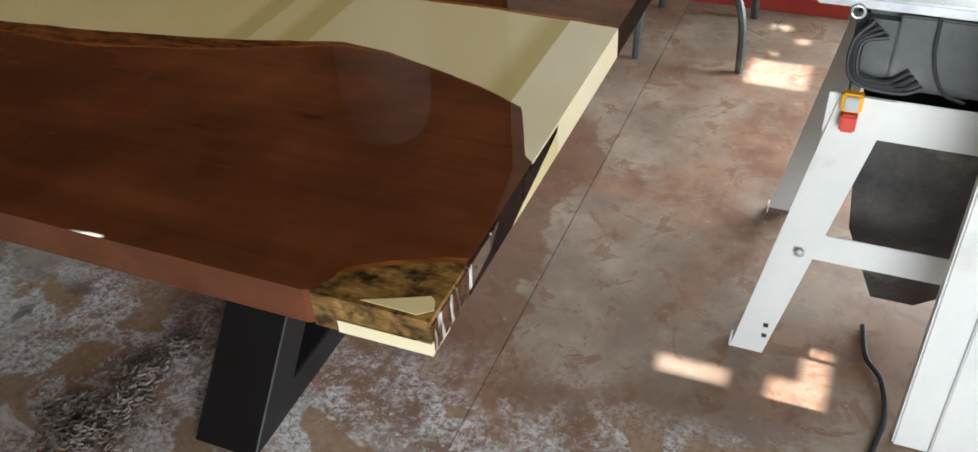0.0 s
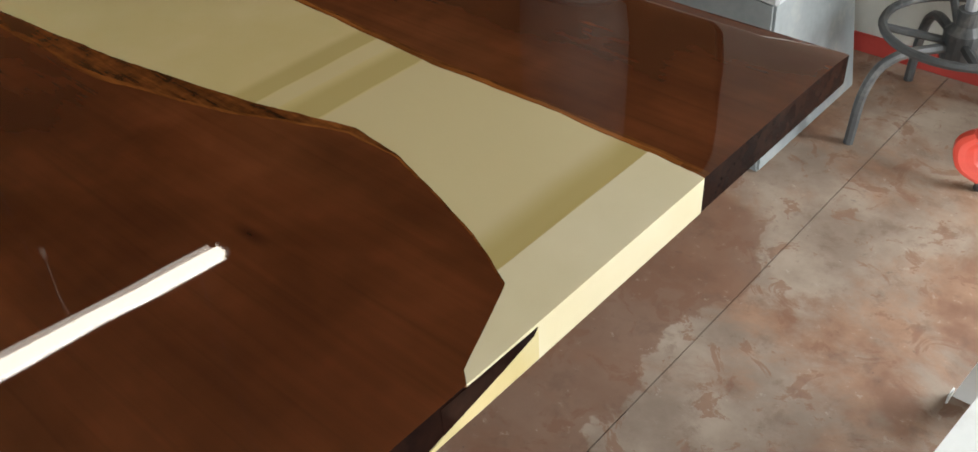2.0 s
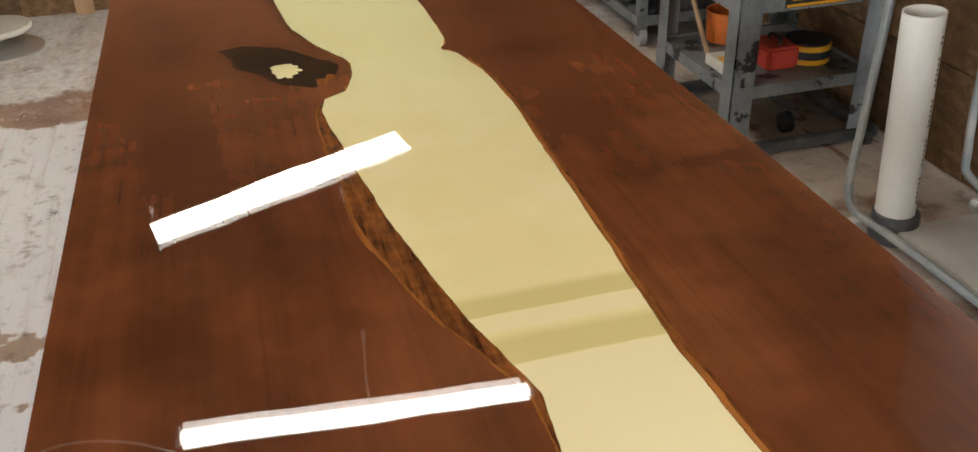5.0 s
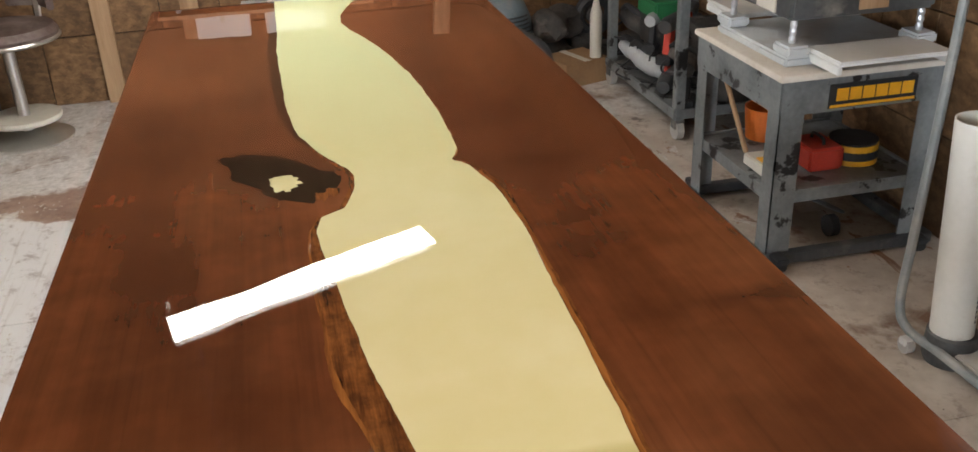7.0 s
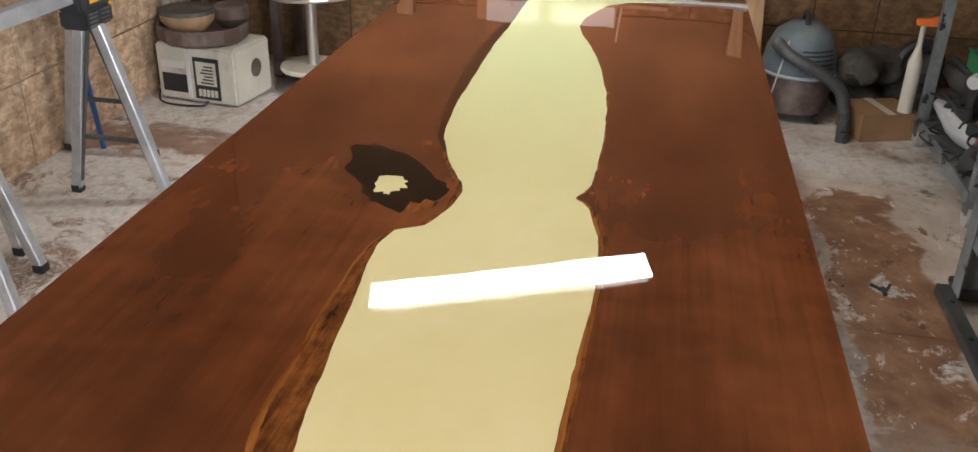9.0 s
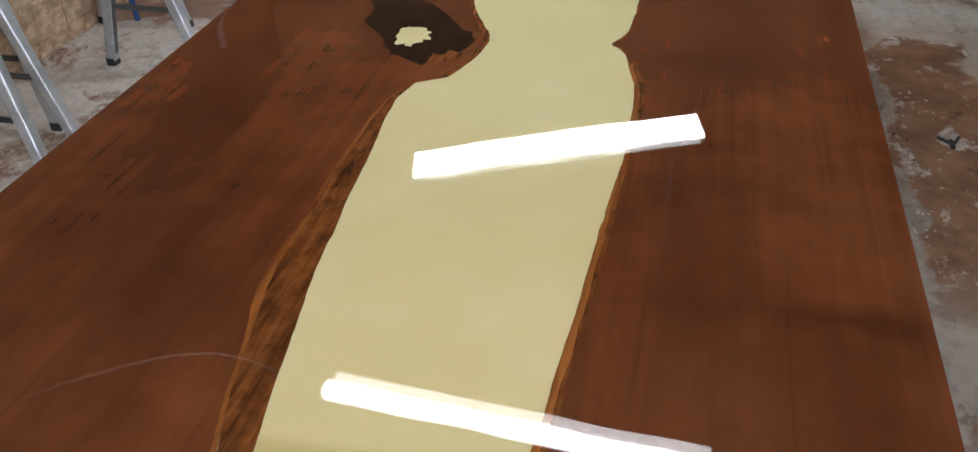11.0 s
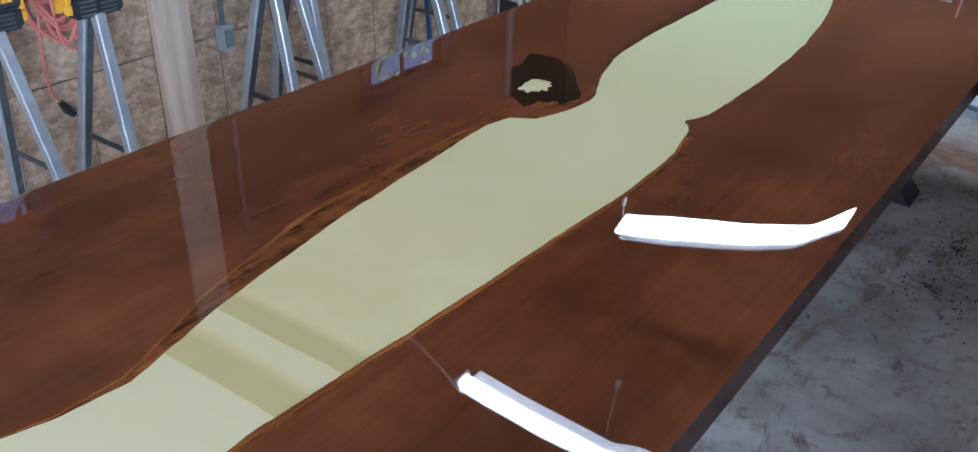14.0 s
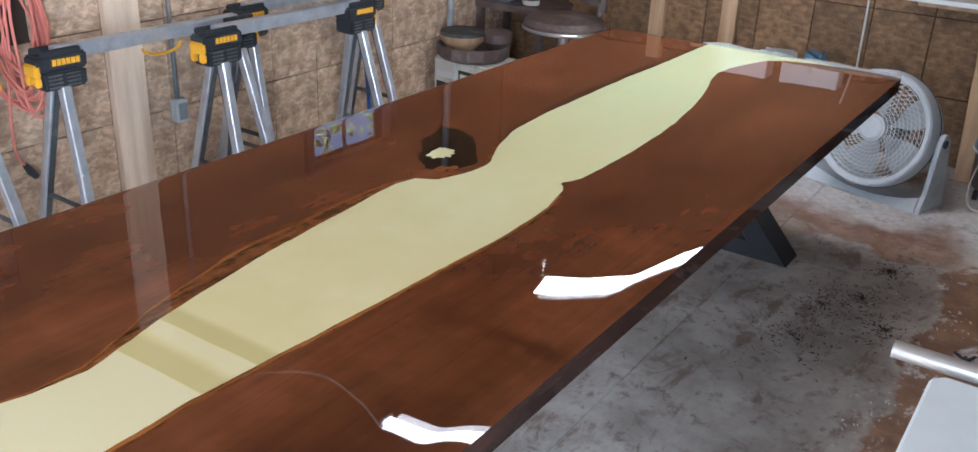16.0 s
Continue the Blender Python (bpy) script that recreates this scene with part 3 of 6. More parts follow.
# ---- building helpers ----
def part(name, bm, mat, parent=None, label="", smooth=False):
    me = bpy.data.meshes.new(name)
    bmesh.ops.recalc_face_normals(bm, faces=bm.faces)
    for e in bm.edges:
        if len(e.link_faces) == 2 and e.calc_face_angle(0) > 0.6:
            e.smooth = False
    bm.to_mesh(me)
    bm.free()
    me.materials.append(mat)
    if smooth:
        for p in me.polygons:
            p.use_smooth = True
    ob = new(name, me)
    if parent:
        ob.parent = parent
        if parent.type == "EMPTY":
            ob.matrix_parent_inverse = Matrix.Translation(-parent.location)
    if label:
        ob["label"] = label
    return ob


def thing(name, label, category, at=(0, 0, 0), group="", kind=""):
    e = new(name)
    e.location, e.empty_display_size = at, 0.05
    return tagged(e, label, category, group, kind)


def box(x0, x1, y0, y1, z0, z1, bevel=0.0, bm=None, seg=2):
    own = bm is None
    t = bmesh.new()
    bmesh.ops.create_cube(t, size=1.0)
    for v in t.verts:
        v.co = Vector((x0 + (v.co.x + 0.5) * (x1 - x0), y0 + (v.co.y + 0.5) * (y1 - y0), z0 + (v.co.z + 0.5) * (z1 - z0)))
    if bevel:
        bmesh.ops.bevel(t, geom=t.edges[:], offset=bevel, segments=seg, affect="EDGES")
    return t if own else join(bm, t)


def join(bm, t):
    me = bpy.data.meshes.new("tmp")
    t.to_mesh(me)
    t.free()
    bm.from_mesh(me)
    bpy.data.meshes.remove(me)
    return bm


def moved(t, m):
    bmesh.ops.transform(t, matrix=m, verts=t.verts)
    return t


def beam(p, q, w, d, up=(0, 0, 1), bevel=0.004, bm=None):
    """A square bar from p to q, w across and d deep (d along up)."""
    p, q = Vector(p), Vector(q)
    a = (q - p).normalized()
    s = a.cross(Vector(up)).normalized()
    u = s.cross(a)
    t = box(-w / 2, w / 2, -d / 2, d / 2, 0, (q - p).length, bevel, None, 1)
    m = Matrix((s, u, a)).transposed().to_4x4()
    moved(t, Matrix.Translation(p) @ m)
    return t if bm is None else join(bm, t)


def tube(points, r, seg=8, bm=None, closed=False):
    """A round tube through the points."""
    pts = [Vector(p) for p in points]
    t = bmesh.new()
    rings = []
    n = len(pts)
    ref = None
    for i, p in enumerate(pts):
        if closed:
            d = pts[(i + 1) % n] - pts[i - 1]
        else:
            d = pts[min(i + 1, n - 1)] - pts[max(i - 1, 0)]
        d.normalize()
        if ref is None:
            ref = d.orthogonal().normalized()
        s = (ref - d * ref.dot(d)).normalized()
        ref = s
        u = d.cross(s)
        rr = r[i] if isinstance(r, (list, tuple)) else r
        rings.append([t.verts.new(p + rr * (math.cos(2 * math.pi * k / seg) * s + math.sin(2 * math.pi * k / seg) * u)) for k in range(seg)])
    for i in range(n if closed else n - 1):
        a, c = rings[i], rings[(i + 1) % n]
        for k in range(seg):
            t.faces.new((a[k], a[(k + 1) % seg], c[(k + 1) % seg], c[k]))
    if not closed:
        t.faces.new(rings[0][::-1])
        t.faces.new(rings[-1])
    return t if bm is None else join(bm, t)


def curve_pts(points, n=8):
    """Catmull-Rom through the points."""
    P = [Vector(p) for p in points]
    P = [2 * P[0] - P[1]] + P + [2 * P[-1] - P[-2]]
    out = []
    for i in range(1, len(P) - 2):
        for k in range(n):
            t = k / n
            a, b, c, d = P[i - 1:i + 3]
            out.append(0.5 * (2 * b + (c - a) * t + (2 * a - 5 * b + 4 * c - d) * t * t + (3 * b - a - 3 * c + d) * t ** 3))
    out.append(P[-2])
    return out


def lathe(profile, seg=24, at=(0, 0, 0), bm=None):
    """Turn (r, z) pairs round the z axis."""
    t = bmesh.new()
    rows = []
    for r, z in profile:
        if r < 1e-5:
            rows.append([t.verts.new((at[0], at[1], at[2] + z))])
        else:
            rows.append([t.verts.new((at[0] + r * math.cos(2 * math.pi * k / seg), at[1] + r * math.sin(2 * math.pi * k / seg), at[2] + z)) for k in range(seg)])
    for a, c in zip(rows, rows[1:]):
        for k in range(seg):
            j = (k + 1) % seg
            if len(a) == 1 and len(c) > 1:
                t.faces.new((a[0], c[k], c[j]))
            elif len(c) == 1 and len(a) > 1:
                t.faces.new((a[k], a[j], c[0]))
            elif len(a) > 1:
                t.faces.new((a[k], a[j], c[j], c[k]))
    return t if bm is None else join(bm, t)


def ring(c, r, axis="z", n=40):
    c = Vector(c)
    f = {"z": lambda a: Vector((math.cos(a), math.sin(a), 0)), "x": lambda a: Vector((0, math.cos(a), math.sin(a))), "y": lambda a: Vector((math.cos(a), 0, math.sin(a)))}[axis]
    return [c + r * f(2 * math.pi * k / n) for k in range(n)]


def prism(outline, z0, z1, bevel=0.0):
    t = bmesh.new()
    f = t.faces.new([t.verts.new((x, y, z0)) for x, y in outline])
    g = bmesh.ops.extrude_face_region(t, geom=[f])
    for v in g["geom"]:
        if isinstance(v, bmesh.types.BMVert):
            v.co.z = z1
    if bevel:
        bmesh.ops.bevel(t, geom=t.edges[:], offset=bevel, segments=1, affect="EDGES")
    return t


# ---- the shell of the workshop ----
LEFT, RIGHT, FAR, BACK, TOP = 2.15, -2.02, 5.0, -2.4, 3.5
ob = part("ground", box(-60, 60, -60, 60, -0.4, -0.21), GROUNDM)
tagged(ob, "bare earth and grass outside the workshop", "ground", kind="structure")
floor = ob = part("floor", box(BACK - 0.15, FAR + 0.15, RIGHT - 0.15, LEFT + 0.15, -0.2, -0.012), OSB_DARK)
tagged(ob, "worn brown painted plywood floor with white sanding dust", "floor", kind="structure")
ob = part("ceiling", box(BACK - 0.15, FAR + 0.15, RIGHT - 0.15, LEFT + 0.15, TOP, TOP + 0.15), CEIL)
tagged(ob, "plain brown board ceiling above the shop lights", "ceiling", kind="structure")


def wall(name, along, at, thick, a0, a1, openings, mat, label):
    """A wall along x or y from a0 to a1, with openings (b0, b1, z0, z1) cut through it."""
    bm = bmesh.new()
    cuts = sorted({a0, a1, *[v for o in openings for v in o[:2]]})
    for c0, c1 in zip(cuts, cuts[1:]):
        holes = sorted([o[2:] for o in openings if o[0] <= c0 + 1e-6 and o[1] >= c1 - 1e-6])
        z = -0.05
        for h0, h1 in holes + [(TOP, TOP)]:
            if h0 > z + 1e-4:
                if along == "x":
                    box(c0, c1, min(at, at + thick), max(at, at + thick), z, h0, 0, bm)
                else:
                    box(min(at, at + thick), max(at, at + thick), c0, c1, z, h0, 0, bm)
            z = h1
    bmesh.ops.remove_doubles(bm, verts=bm.verts, dist=1e-5)
    return tagged(part(name, bm, mat), label, "wall", kind="structure")


W1, W2 = (0.9, 1.43, 1.12, 1.66), (3.14, 3.80, 1.12, 1.70)
# the tall openings near the back are unseen, added for the fill lamps
wall_left = wall("wall_left", "x", LEFT, 0.12, BACK, FAR, [(-2.1, -0.5, -0.05, 2.05), W1, W2], OSB_DARK, "strand board wall with dark ruled joints and pine studs")
wall_far = wall("wall_far", "y", FAR, 0.12, RIGHT, LEFT, [], OSB_DARK, "strand board end wall with dark ruled joints")
wall_right = wall("wall_right", "x", RIGHT, -0.12, BACK, FAR, [(-2.2, -0.7, -0.05, 2.05)], PLASTER, "pale painted wall with a red base line")
SLOPE = math.tan(SUN_EL)
# slots added to shape the sunlight, named by where it falls on the floor (y0, y1, x0, x1)
SUN_SLOTS = [(y0, y1, (x0 - BACK) * SLOPE, (x1 - BACK) * SLOPE) for y0, y1, x0, x1 in
         ((-0.168, -0.120, -0.29, -0.122), (-0.180, -0.100, -0.495, -0.36), (-0.292, -0.181, -0.495, -0.42), (-1.62, -1.45, -0.29, -0.075),
          (-1.69, -1.66, -0.17, -0.13), (-1.81, -1.77, -0.26, -0.20), (-1.90, -1.86, -0.19, -0.10))]
# unseen wall, added to block the sun and kept dark to bounce little
wall_back = wall("wall_back", "y", BACK, -0.02, RIGHT, LEFT, SUN_SLOTS, UPPER_DIM, "unseen dark back wall with slots added for the sun patches")


def window(name, o):
    x0, x1, z0, z1 = o
    w = tagged(new(name), "small brown framed window onto green trees", "window", kind="structure")
    bm = bmesh.new()
    for q in ((x0 - 0.04, x1 + 0.04, z0 - 0.04, z0 + 0.015), (x0 - 0.04, x1 + 0.04, z1 - 0.015, z1 + 0.04), (x0 - 0.04, x0 + 0.015, z0, z1), (x1 - 0.015, x1 + 0.04, z0, z1),
              ):
        box(q[0], q[1], LEFT - 0.03, LEFT + 0.04, q[2], q[3], 0, bm)
    part("window_frame", bm, LEATHER, w)
    part("mullion", box((x0 + x1) / 2 - 0.008, (x0 + x1) / 2 + 0.008, LEFT + 0.04, LEFT + 0.054, z0, z1), LEATHER, w)
    g = part("pane", box(x0, x1, LEFT + 0.055, LEFT + 0.06, z0, z1), GLASS, w)
    g.visible_shadow = False


window("window_1", W1)
window("window_2", W2)

# hedge of leaves outside the windows
rng = random.Random(5)
bm = bmesh.new()
for i in range(7000):
    c = Vector((rng.uniform(0.0, 6.5), rng.uniform(3.4, 4.6), rng.uniform(-0.2, 2.6)))
    if c.x > 2.6 and rng.random() < 0.3:
        continue
    a = Euler((rng.uniform(0, 6), rng.uniform(0, 6), rng.uniform(0, 6))).to_matrix()
    s = rng.uniform(0.025, 0.06)
    vs = [bm.verts.new(c + a @ Vector(q) * s) for q in ((-1, 0, 0), (0, -0.5, 0.1), (1, 0, 0), (0, 0.5, 0.1))]
    bm.faces.new(vs)
tagged(part("hedge", bm, LEAFM), "green leafy bushes outside the windows", "hedge", kind="stuff")

# ---- the river table ----
LEN, HALF, TABLE, THICK = 3.54, 0.62, 0.76, 0.057
LEFT_BANK = [(-0.01, 0.27), (0.016, 0.245), (0.069, 0.117), (0.15, 0.08), (0.27, 0.037), (0.36, 0.012), (0.46, 0.0), (0.51, 0.013), (0.64, 0.048), (0.79, 0.076),
             (0.97, 0.105), (1.11, 0.12), (1.24, 0.13), (1.35, 0.143), (1.45, 0.148), (1.505, 0.135), (1.535, 0.085), (1.63, 0.054), (1.70, 0.05), (1.75, 0.062), (1.765, 0.072),
             (1.86, 0.114), (1.99, 0.154), (2.18, 0.174), (2.46, 0.178), (2.8, 0.181), (3.0, 0.172), (3.4, 0.168), (3.6, 0.166)]
RIGHT_BANK = [(-0.01, -0.197), (0.083, -0.203), (0.26, -0.208), (0.39, -0.205), (0.487, -0.202), (0.625, -0.206), (0.77, -0.216), (0.96, -0.224), (1.16, -0.232),
              (1.37, -0.243), (1.45, -0.238), (1.56, -0.232), (1.62, -0.218), (1.68, -0.205), (1.705, -0.19), (1.722, -0.170), (1.745, -0.185), (1.79, -0.2), (1.95, -0.206), (2.15, -0.204),
              (2.41, -0.188), (2.63, -0.157), (2.84, -0.115), (3.0, -0.068), (3.1, -0.052), (3.2, -0.058), (3.3, -0.084), (3.42, -0.125), (3.48, -0.19), (3.52, -0.30), (3.54, -0.40), (3.57, -0.45)]
LEFT_SAP = [(-0.01, 0.003), (0.35, 0.004), (0.5, 0.02), (0.65, 0.038), (0.8, 0.052), (0.9, 0.056), (1.05, 0.056), (1.2, 0.042), (1.35, 0.026), (1.45, 0.012), (1.5, 0.006), (1.55, 0.012), (1.75, 0.012), (1.9, 0.008), (2.1, 0.02), (2.5, 0.034), (3.0, 0.03), (3.4, 0.012), (3.65, 0.008)]
RIGHT_SAP = [(-0.01, 0.015), (0.3, 0.016), (0.6, 0.015), (1.0, 0.014), (1.35, 0.010), (1.5, 0.018), (1.65, 0.016), (1.72, 0.004), (1.9, 0.004), (2.3, 0.005), (2.7, 0.009), (3.0, 0.008), (3.3, 0.004), (3.65, 0.004)]


def along(table):
    xs, ys = [p[0] for p in table], [p[1] for p in table]
    return lambda x: float(np.interp(x, xs, ys))


def wiggle(x, k):
    return 0.0035 * noise.noise((x * 9, k, 0)) + 0.0018 * noise.noise((x * 31, k, 4)) + 0.0008 * noise.noise((x * 90, k, 8))


lb, rb, ls, rs = along(LEFT_BANK), along(RIGHT_BANK), along(LEFT_SAP), along(RIGHT_SAP)
left_bank = lambda x: lb(x) + wiggle(x, 1)
right_bank = lambda x: rb(x) + wiggle(x, 2)
left_sap = lambda x: left_bank(x) + ls(x) * (1 + 0.25 * noise.noise((x * 5, 3, 0)))
right_sap = lambda x: right_bank(x) - rs(x) * (1 + 0.25 * noise.noise((x * 5, 4, 0)))
corner_cut = along([(0.0, 0.505), (0.03, 0.512), (0.09, 0.54), (0.14, 0.57), (0.158, 0.6), (0.168, 0.62), (4, 0.62)])


def droop(x, y):
    """The poured coat falls away over the last few centimetres before an edge."""
    z = 0.0
    for d, wide, fall in ((HALF - y, 0.018, 1.6), (HALF + y, 0.055, 1.1), (HALF + y, 0.14, 0.10), (x, 0.02, 0.8), (LEN - x, 0.02, 0.8)):
        z -= fall * max(0.0, wide - d) ** 2
    return z


def loft(fa, fb, x0=0.0, x1=LEN, n=300, m=14, lift=0.0, deep=THICK):
    """A slab between two edge curves."""
    xs = set(np.linspace(x0, x1, n))
    for e in (0.0, LEN):
        xs |= {e + s * q for q in (0.004, 0.012, 0.02, 0.03, 0.04) for s in (-1, 1) if x0 < e + s * q < x1}
    xs = sorted(xs)
    bm = bmesh.new()
    tops, lows = [], []
    for x in xs:
        a, b = fa(x), fb(x)
        row = [a + (b - a) * (1 - (1 - k / m) ** 2.0) for k in range(m + 1)]
        tops.append([bm.verts.new((x, y, TABLE + lift + droop(x, y))) for y in row])
        lows.append([bm.verts.new((x, row[0], TABLE - deep)), bm.verts.new((x, row[-1], TABLE - deep))])
    for i in range(len(xs) - 1):
        A, B = tops[i], tops[i + 1]
        for k in range(m):
            bm.faces.new((A[k], A[k + 1], B[k + 1], B[k])).smooth = True
        bm.faces.new((A[0], B[0], lows[i + 1][0], lows[i][0]))
        bm.faces.new((A[m], lows[i][1], lows[i + 1][1], B[m]))
        bm.faces.new((lows[i][0], lows[i + 1][0], lows[i + 1][1], lows[i][1]))
    for i in (0, len(xs) - 1):
        bm.faces.new(tops[i] + [lows[i][1], lows[i][0]])
    return bm


table = thing("river_table", "long walnut river table with cream resin and a glossy clear coat", "table", (LEN / 2, 0, 0))
left_slab = part("left_slab", loft(left_sap, lambda x: corner_cut(x), m=30), WOOD, table, "dark brown live edge walnut slab with a knot")
right_slab = part("right_slab", loft(right_sap, lambda x: -HALF, m=30), WOOD, table, "dark brown live edge walnut slab")
# slab ends and the right long side get the shaded colours
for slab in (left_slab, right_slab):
    slab.data.materials.append(SHADED_END_GRAIN)
    slab.data.materials.append(SHADED_SIDE)
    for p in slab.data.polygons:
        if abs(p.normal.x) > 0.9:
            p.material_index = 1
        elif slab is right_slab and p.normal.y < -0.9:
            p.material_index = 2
part("live_edge", loft(left_bank, left_sap, 0.0, 1.9, 240, 3), SAP, left_slab, "golden brown bark edge")
part("sap_line", loft(lambda x: left_sap(x) - (0.10 + 0.10 * noise.noise((x * 6, 9, 0))) * (left_sap(x) - left_bank(x)) - 0.001, lambda x: left_sap(x) + 0.001 + 0.002 * noise.noise((x * 14, 2, 0)), 0.3, 1.5, 160, 2, 0.0006, 0.01), SAP_LINE, left_slab, "glowing orange wood line")
part("live_edge", loft(left_bank, left_sap, 1.9, LEN, 200, 3), BARK_DARK, left_slab, "dark bark edge")
edge = part("live_edge", loft(right_bank, right_sap, m=3), SAP, right_slab, "golden brown bark edge")
part("sap_line", loft(lambda x: right_bank(x) - 0.0008, lambda x: right_bank(x) - 0.009 - 0.003 * noise.noise((x * 11, 5, 0)), 0.04, 1.64, 200, 2, 0.0006, 0.01), SAP_LINE, right_slab, "glowing orange wood line")
edge.data.materials.append(SHADED_END_GRAIN)
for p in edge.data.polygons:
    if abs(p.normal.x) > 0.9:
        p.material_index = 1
part("corner_bark", loft(corner_cut, lambda x: HALF, 0.0, 0.166, 24, 6), BARK, left_slab, "amber bark under clear resin at the corner")
tri = prism([(0.003, 0.6), (0.008, 0.585), (0.016, 0.578), (0.045, 0.591), (0.075, 0.604), (0.098, 0.613), (0.06, 0.613), (0.02, 0.614)], TABLE - 0.02, TABLE)
for v in tri.verts:
    if v.co.z > TABLE - 0.01:
        v.co.z = TABLE + droop(v.co.x, v.co.y) + 0.0012
part("corner_sap", loft(lambda x: corner_cut(x) - 0.010, lambda x: corner_cut(x) - 0.0005, 0.002, 0.15, 24, 2, 0.0006, 0.01), SAP_LINE, left_slab, "glowing orange wood line")
def end_piece(poly, x0, x1):
    """A flat piece on the table's end, outlined in y and z."""
    bm = bmesh.new()
    a, b = [[bm.verts.new((x, y, z)) for y, z in poly] for x in (x0, x1)]
    bm.faces.new(a), bm.faces.new(b[::-1])
    for i in range(len(poly)):
        j = (i + 1) % len(poly)
        bm.faces.new((a[i], b[i], b[j], a[j]))
    return bm


part("end_tip", end_piece([(0.145, 0.755), (0.152, 0.746), (0.20, 0.735), (0.30, 0.716), (0.30, 0.757)], -0.0012, 0.002), SHADED_END_GRAIN, left_slab, "dark pointed tip of the slab end")
part("end_resin", end_piece([(0.145, 0.754), (0.145, 0.704), (0.345, 0.704), (0.30, 0.7155), (0.20, 0.7345), (0.152, 0.7455)], -0.0012, 0.002), RESIN, left_slab, "cream resin below the slab end")
# white streaks here are sunlit reflections painted into the colour
part("glinted_end", end_piece([(0.40, 0.752), (0.43, 0.728), (0.52, 0.712), (0.615, 0.706), (0.617, 0.752)], -0.0022, 0.001), END_GLINTS, left_slab, "clear resin end with reflections painted as white streaks")
part("corner_resin", tri, RESIN, left_slab, "pale triangular resin patch")
part("corner_resin", prism([(-0.0015, 0.622), (-0.0015, 0.57), (0.004, 0.57), (0.02, 0.6215), (0.13, 0.6215), (0.13, 0.623)], TABLE - 0.056, TABLE - 0.036), RESIN_PALE, left_slab, "pale resin along the corner's underside")
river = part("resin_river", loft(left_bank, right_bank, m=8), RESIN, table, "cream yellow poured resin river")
part("clear_end", loft(left_bank, right_bank, -0.0006, 0.092, 24, 6, 0.0005, THICK + 0.0005), RESIN_PALE, river, "paler resin at the table end")


def patch(outline, lift, seed, grow):
    """A ragged flat inlay."""
    rng = random.Random(seed)
    pts = []
    for (ax, ay), (bx, by) in zip(outline, outline[1:] + outline[:1]):
        for k in range(5):
            t = k / 5
            pts.append((ax + (bx - ax) * t + rng.uniform(-grow, grow), ay + (by - ay) * t + rng.uniform(-grow, grow)))
    return prism(pts, TABLE - 0.004, TABLE + lift)


knot = part("knot", patch([(1.895, 0.345), (1.905, 0.295), (1.87, 0.213), (1.78, 0.128), (1.70, 0.078), (1.62, 0.092), (1.572, 0.15), (1.63, 0.225), (1.74, 0.30)], 0.0003, 3, 0.008), BURR, left_slab, "nearly black burr round a hole")
part("knot_resin", patch([(1.704, 0.236), (1.745, 0.222), (1.738, 0.178), (1.69, 0.165), (1.651, 0.188), (1.665, 0.222)], 0.0006, 4, 0.007), RESIN, knot, "cream resin filling the knot hole")
for seed, cx, cy in ((8, 1.62, 0.105), (9, 1.60, 0.13)):
    part("knot_rim", patch([(cx - 0.02, cy - 0.01), (cx + 0.02, cy - 0.02), (cx + 0.03, cy + 0.005), (cx, cy + 0.012)], 0.0006, seed, 0.004), SAP, knot)


def leg_frame(x0, x1):
    """A black steel cross on a floor bar."""
    top = TABLE - THICK - 0.012
    f = part("leg_frame", box(x0 + 0.001, x1 - 0.001, -0.30, 0.30, 0.0, 0.07, 0.003), STEEL_BLACK, table, "matt black steel cross leg")
    part("top_plate", box(x0, x1, -0.36, 0.36, top, TABLE - THICK, 0.002), STEEL_BLACK, f)
    for s, inset in ((1, 0.0), (-1, 0.0015)):
        t = prism([(s * 0.405, 0.0), (s * 0.29, 0.0), (-s * 0.31, top), (-s * 0.195, top)], 0.0, x1 - x0 - 2 * inset, 0.003)
        moved(t, Matrix(((0, 0, 1, x0 + inset), (1, 0, 0, 0), (0, 1, 0, 0), (0, 0, 0, 1))))
        part("diagonal", t, STEEL_BLACK, f)


leg_frame(0.56, 0.71)
leg_frame(3.22, 3.37)

film_strip = thing("plastic_strip", "pale plastic dam strip along the table's far end", "plastic strip", (LEN, -0.2, TABLE))
bm = bmesh.new()
rows = []
for y in np.linspace(0.19, -0.62, 40):
    h = TABLE + max(0.003, 0.010 + 0.012 * noise.noise((y * 7, 1, 0)))
    rows.append([bm.verts.new(q) for q in ((LEN + 0.001, y, TABLE - THICK), (LEN + 0.001, y, h), (LEN + 0.005, y, h), (LEN + 0.005, y, TABLE - THICK))])
for A, B in zip(rows, rows[1:]):
    for k in range(4):
        bm.faces.new((A[k], A[(k + 1) % 4], B[(k + 1) % 4], B[k]))
bm.faces.new(rows[0]), bm.faces.new(rows[-1][::-1])
part("strip", bm, FILM, film_strip)

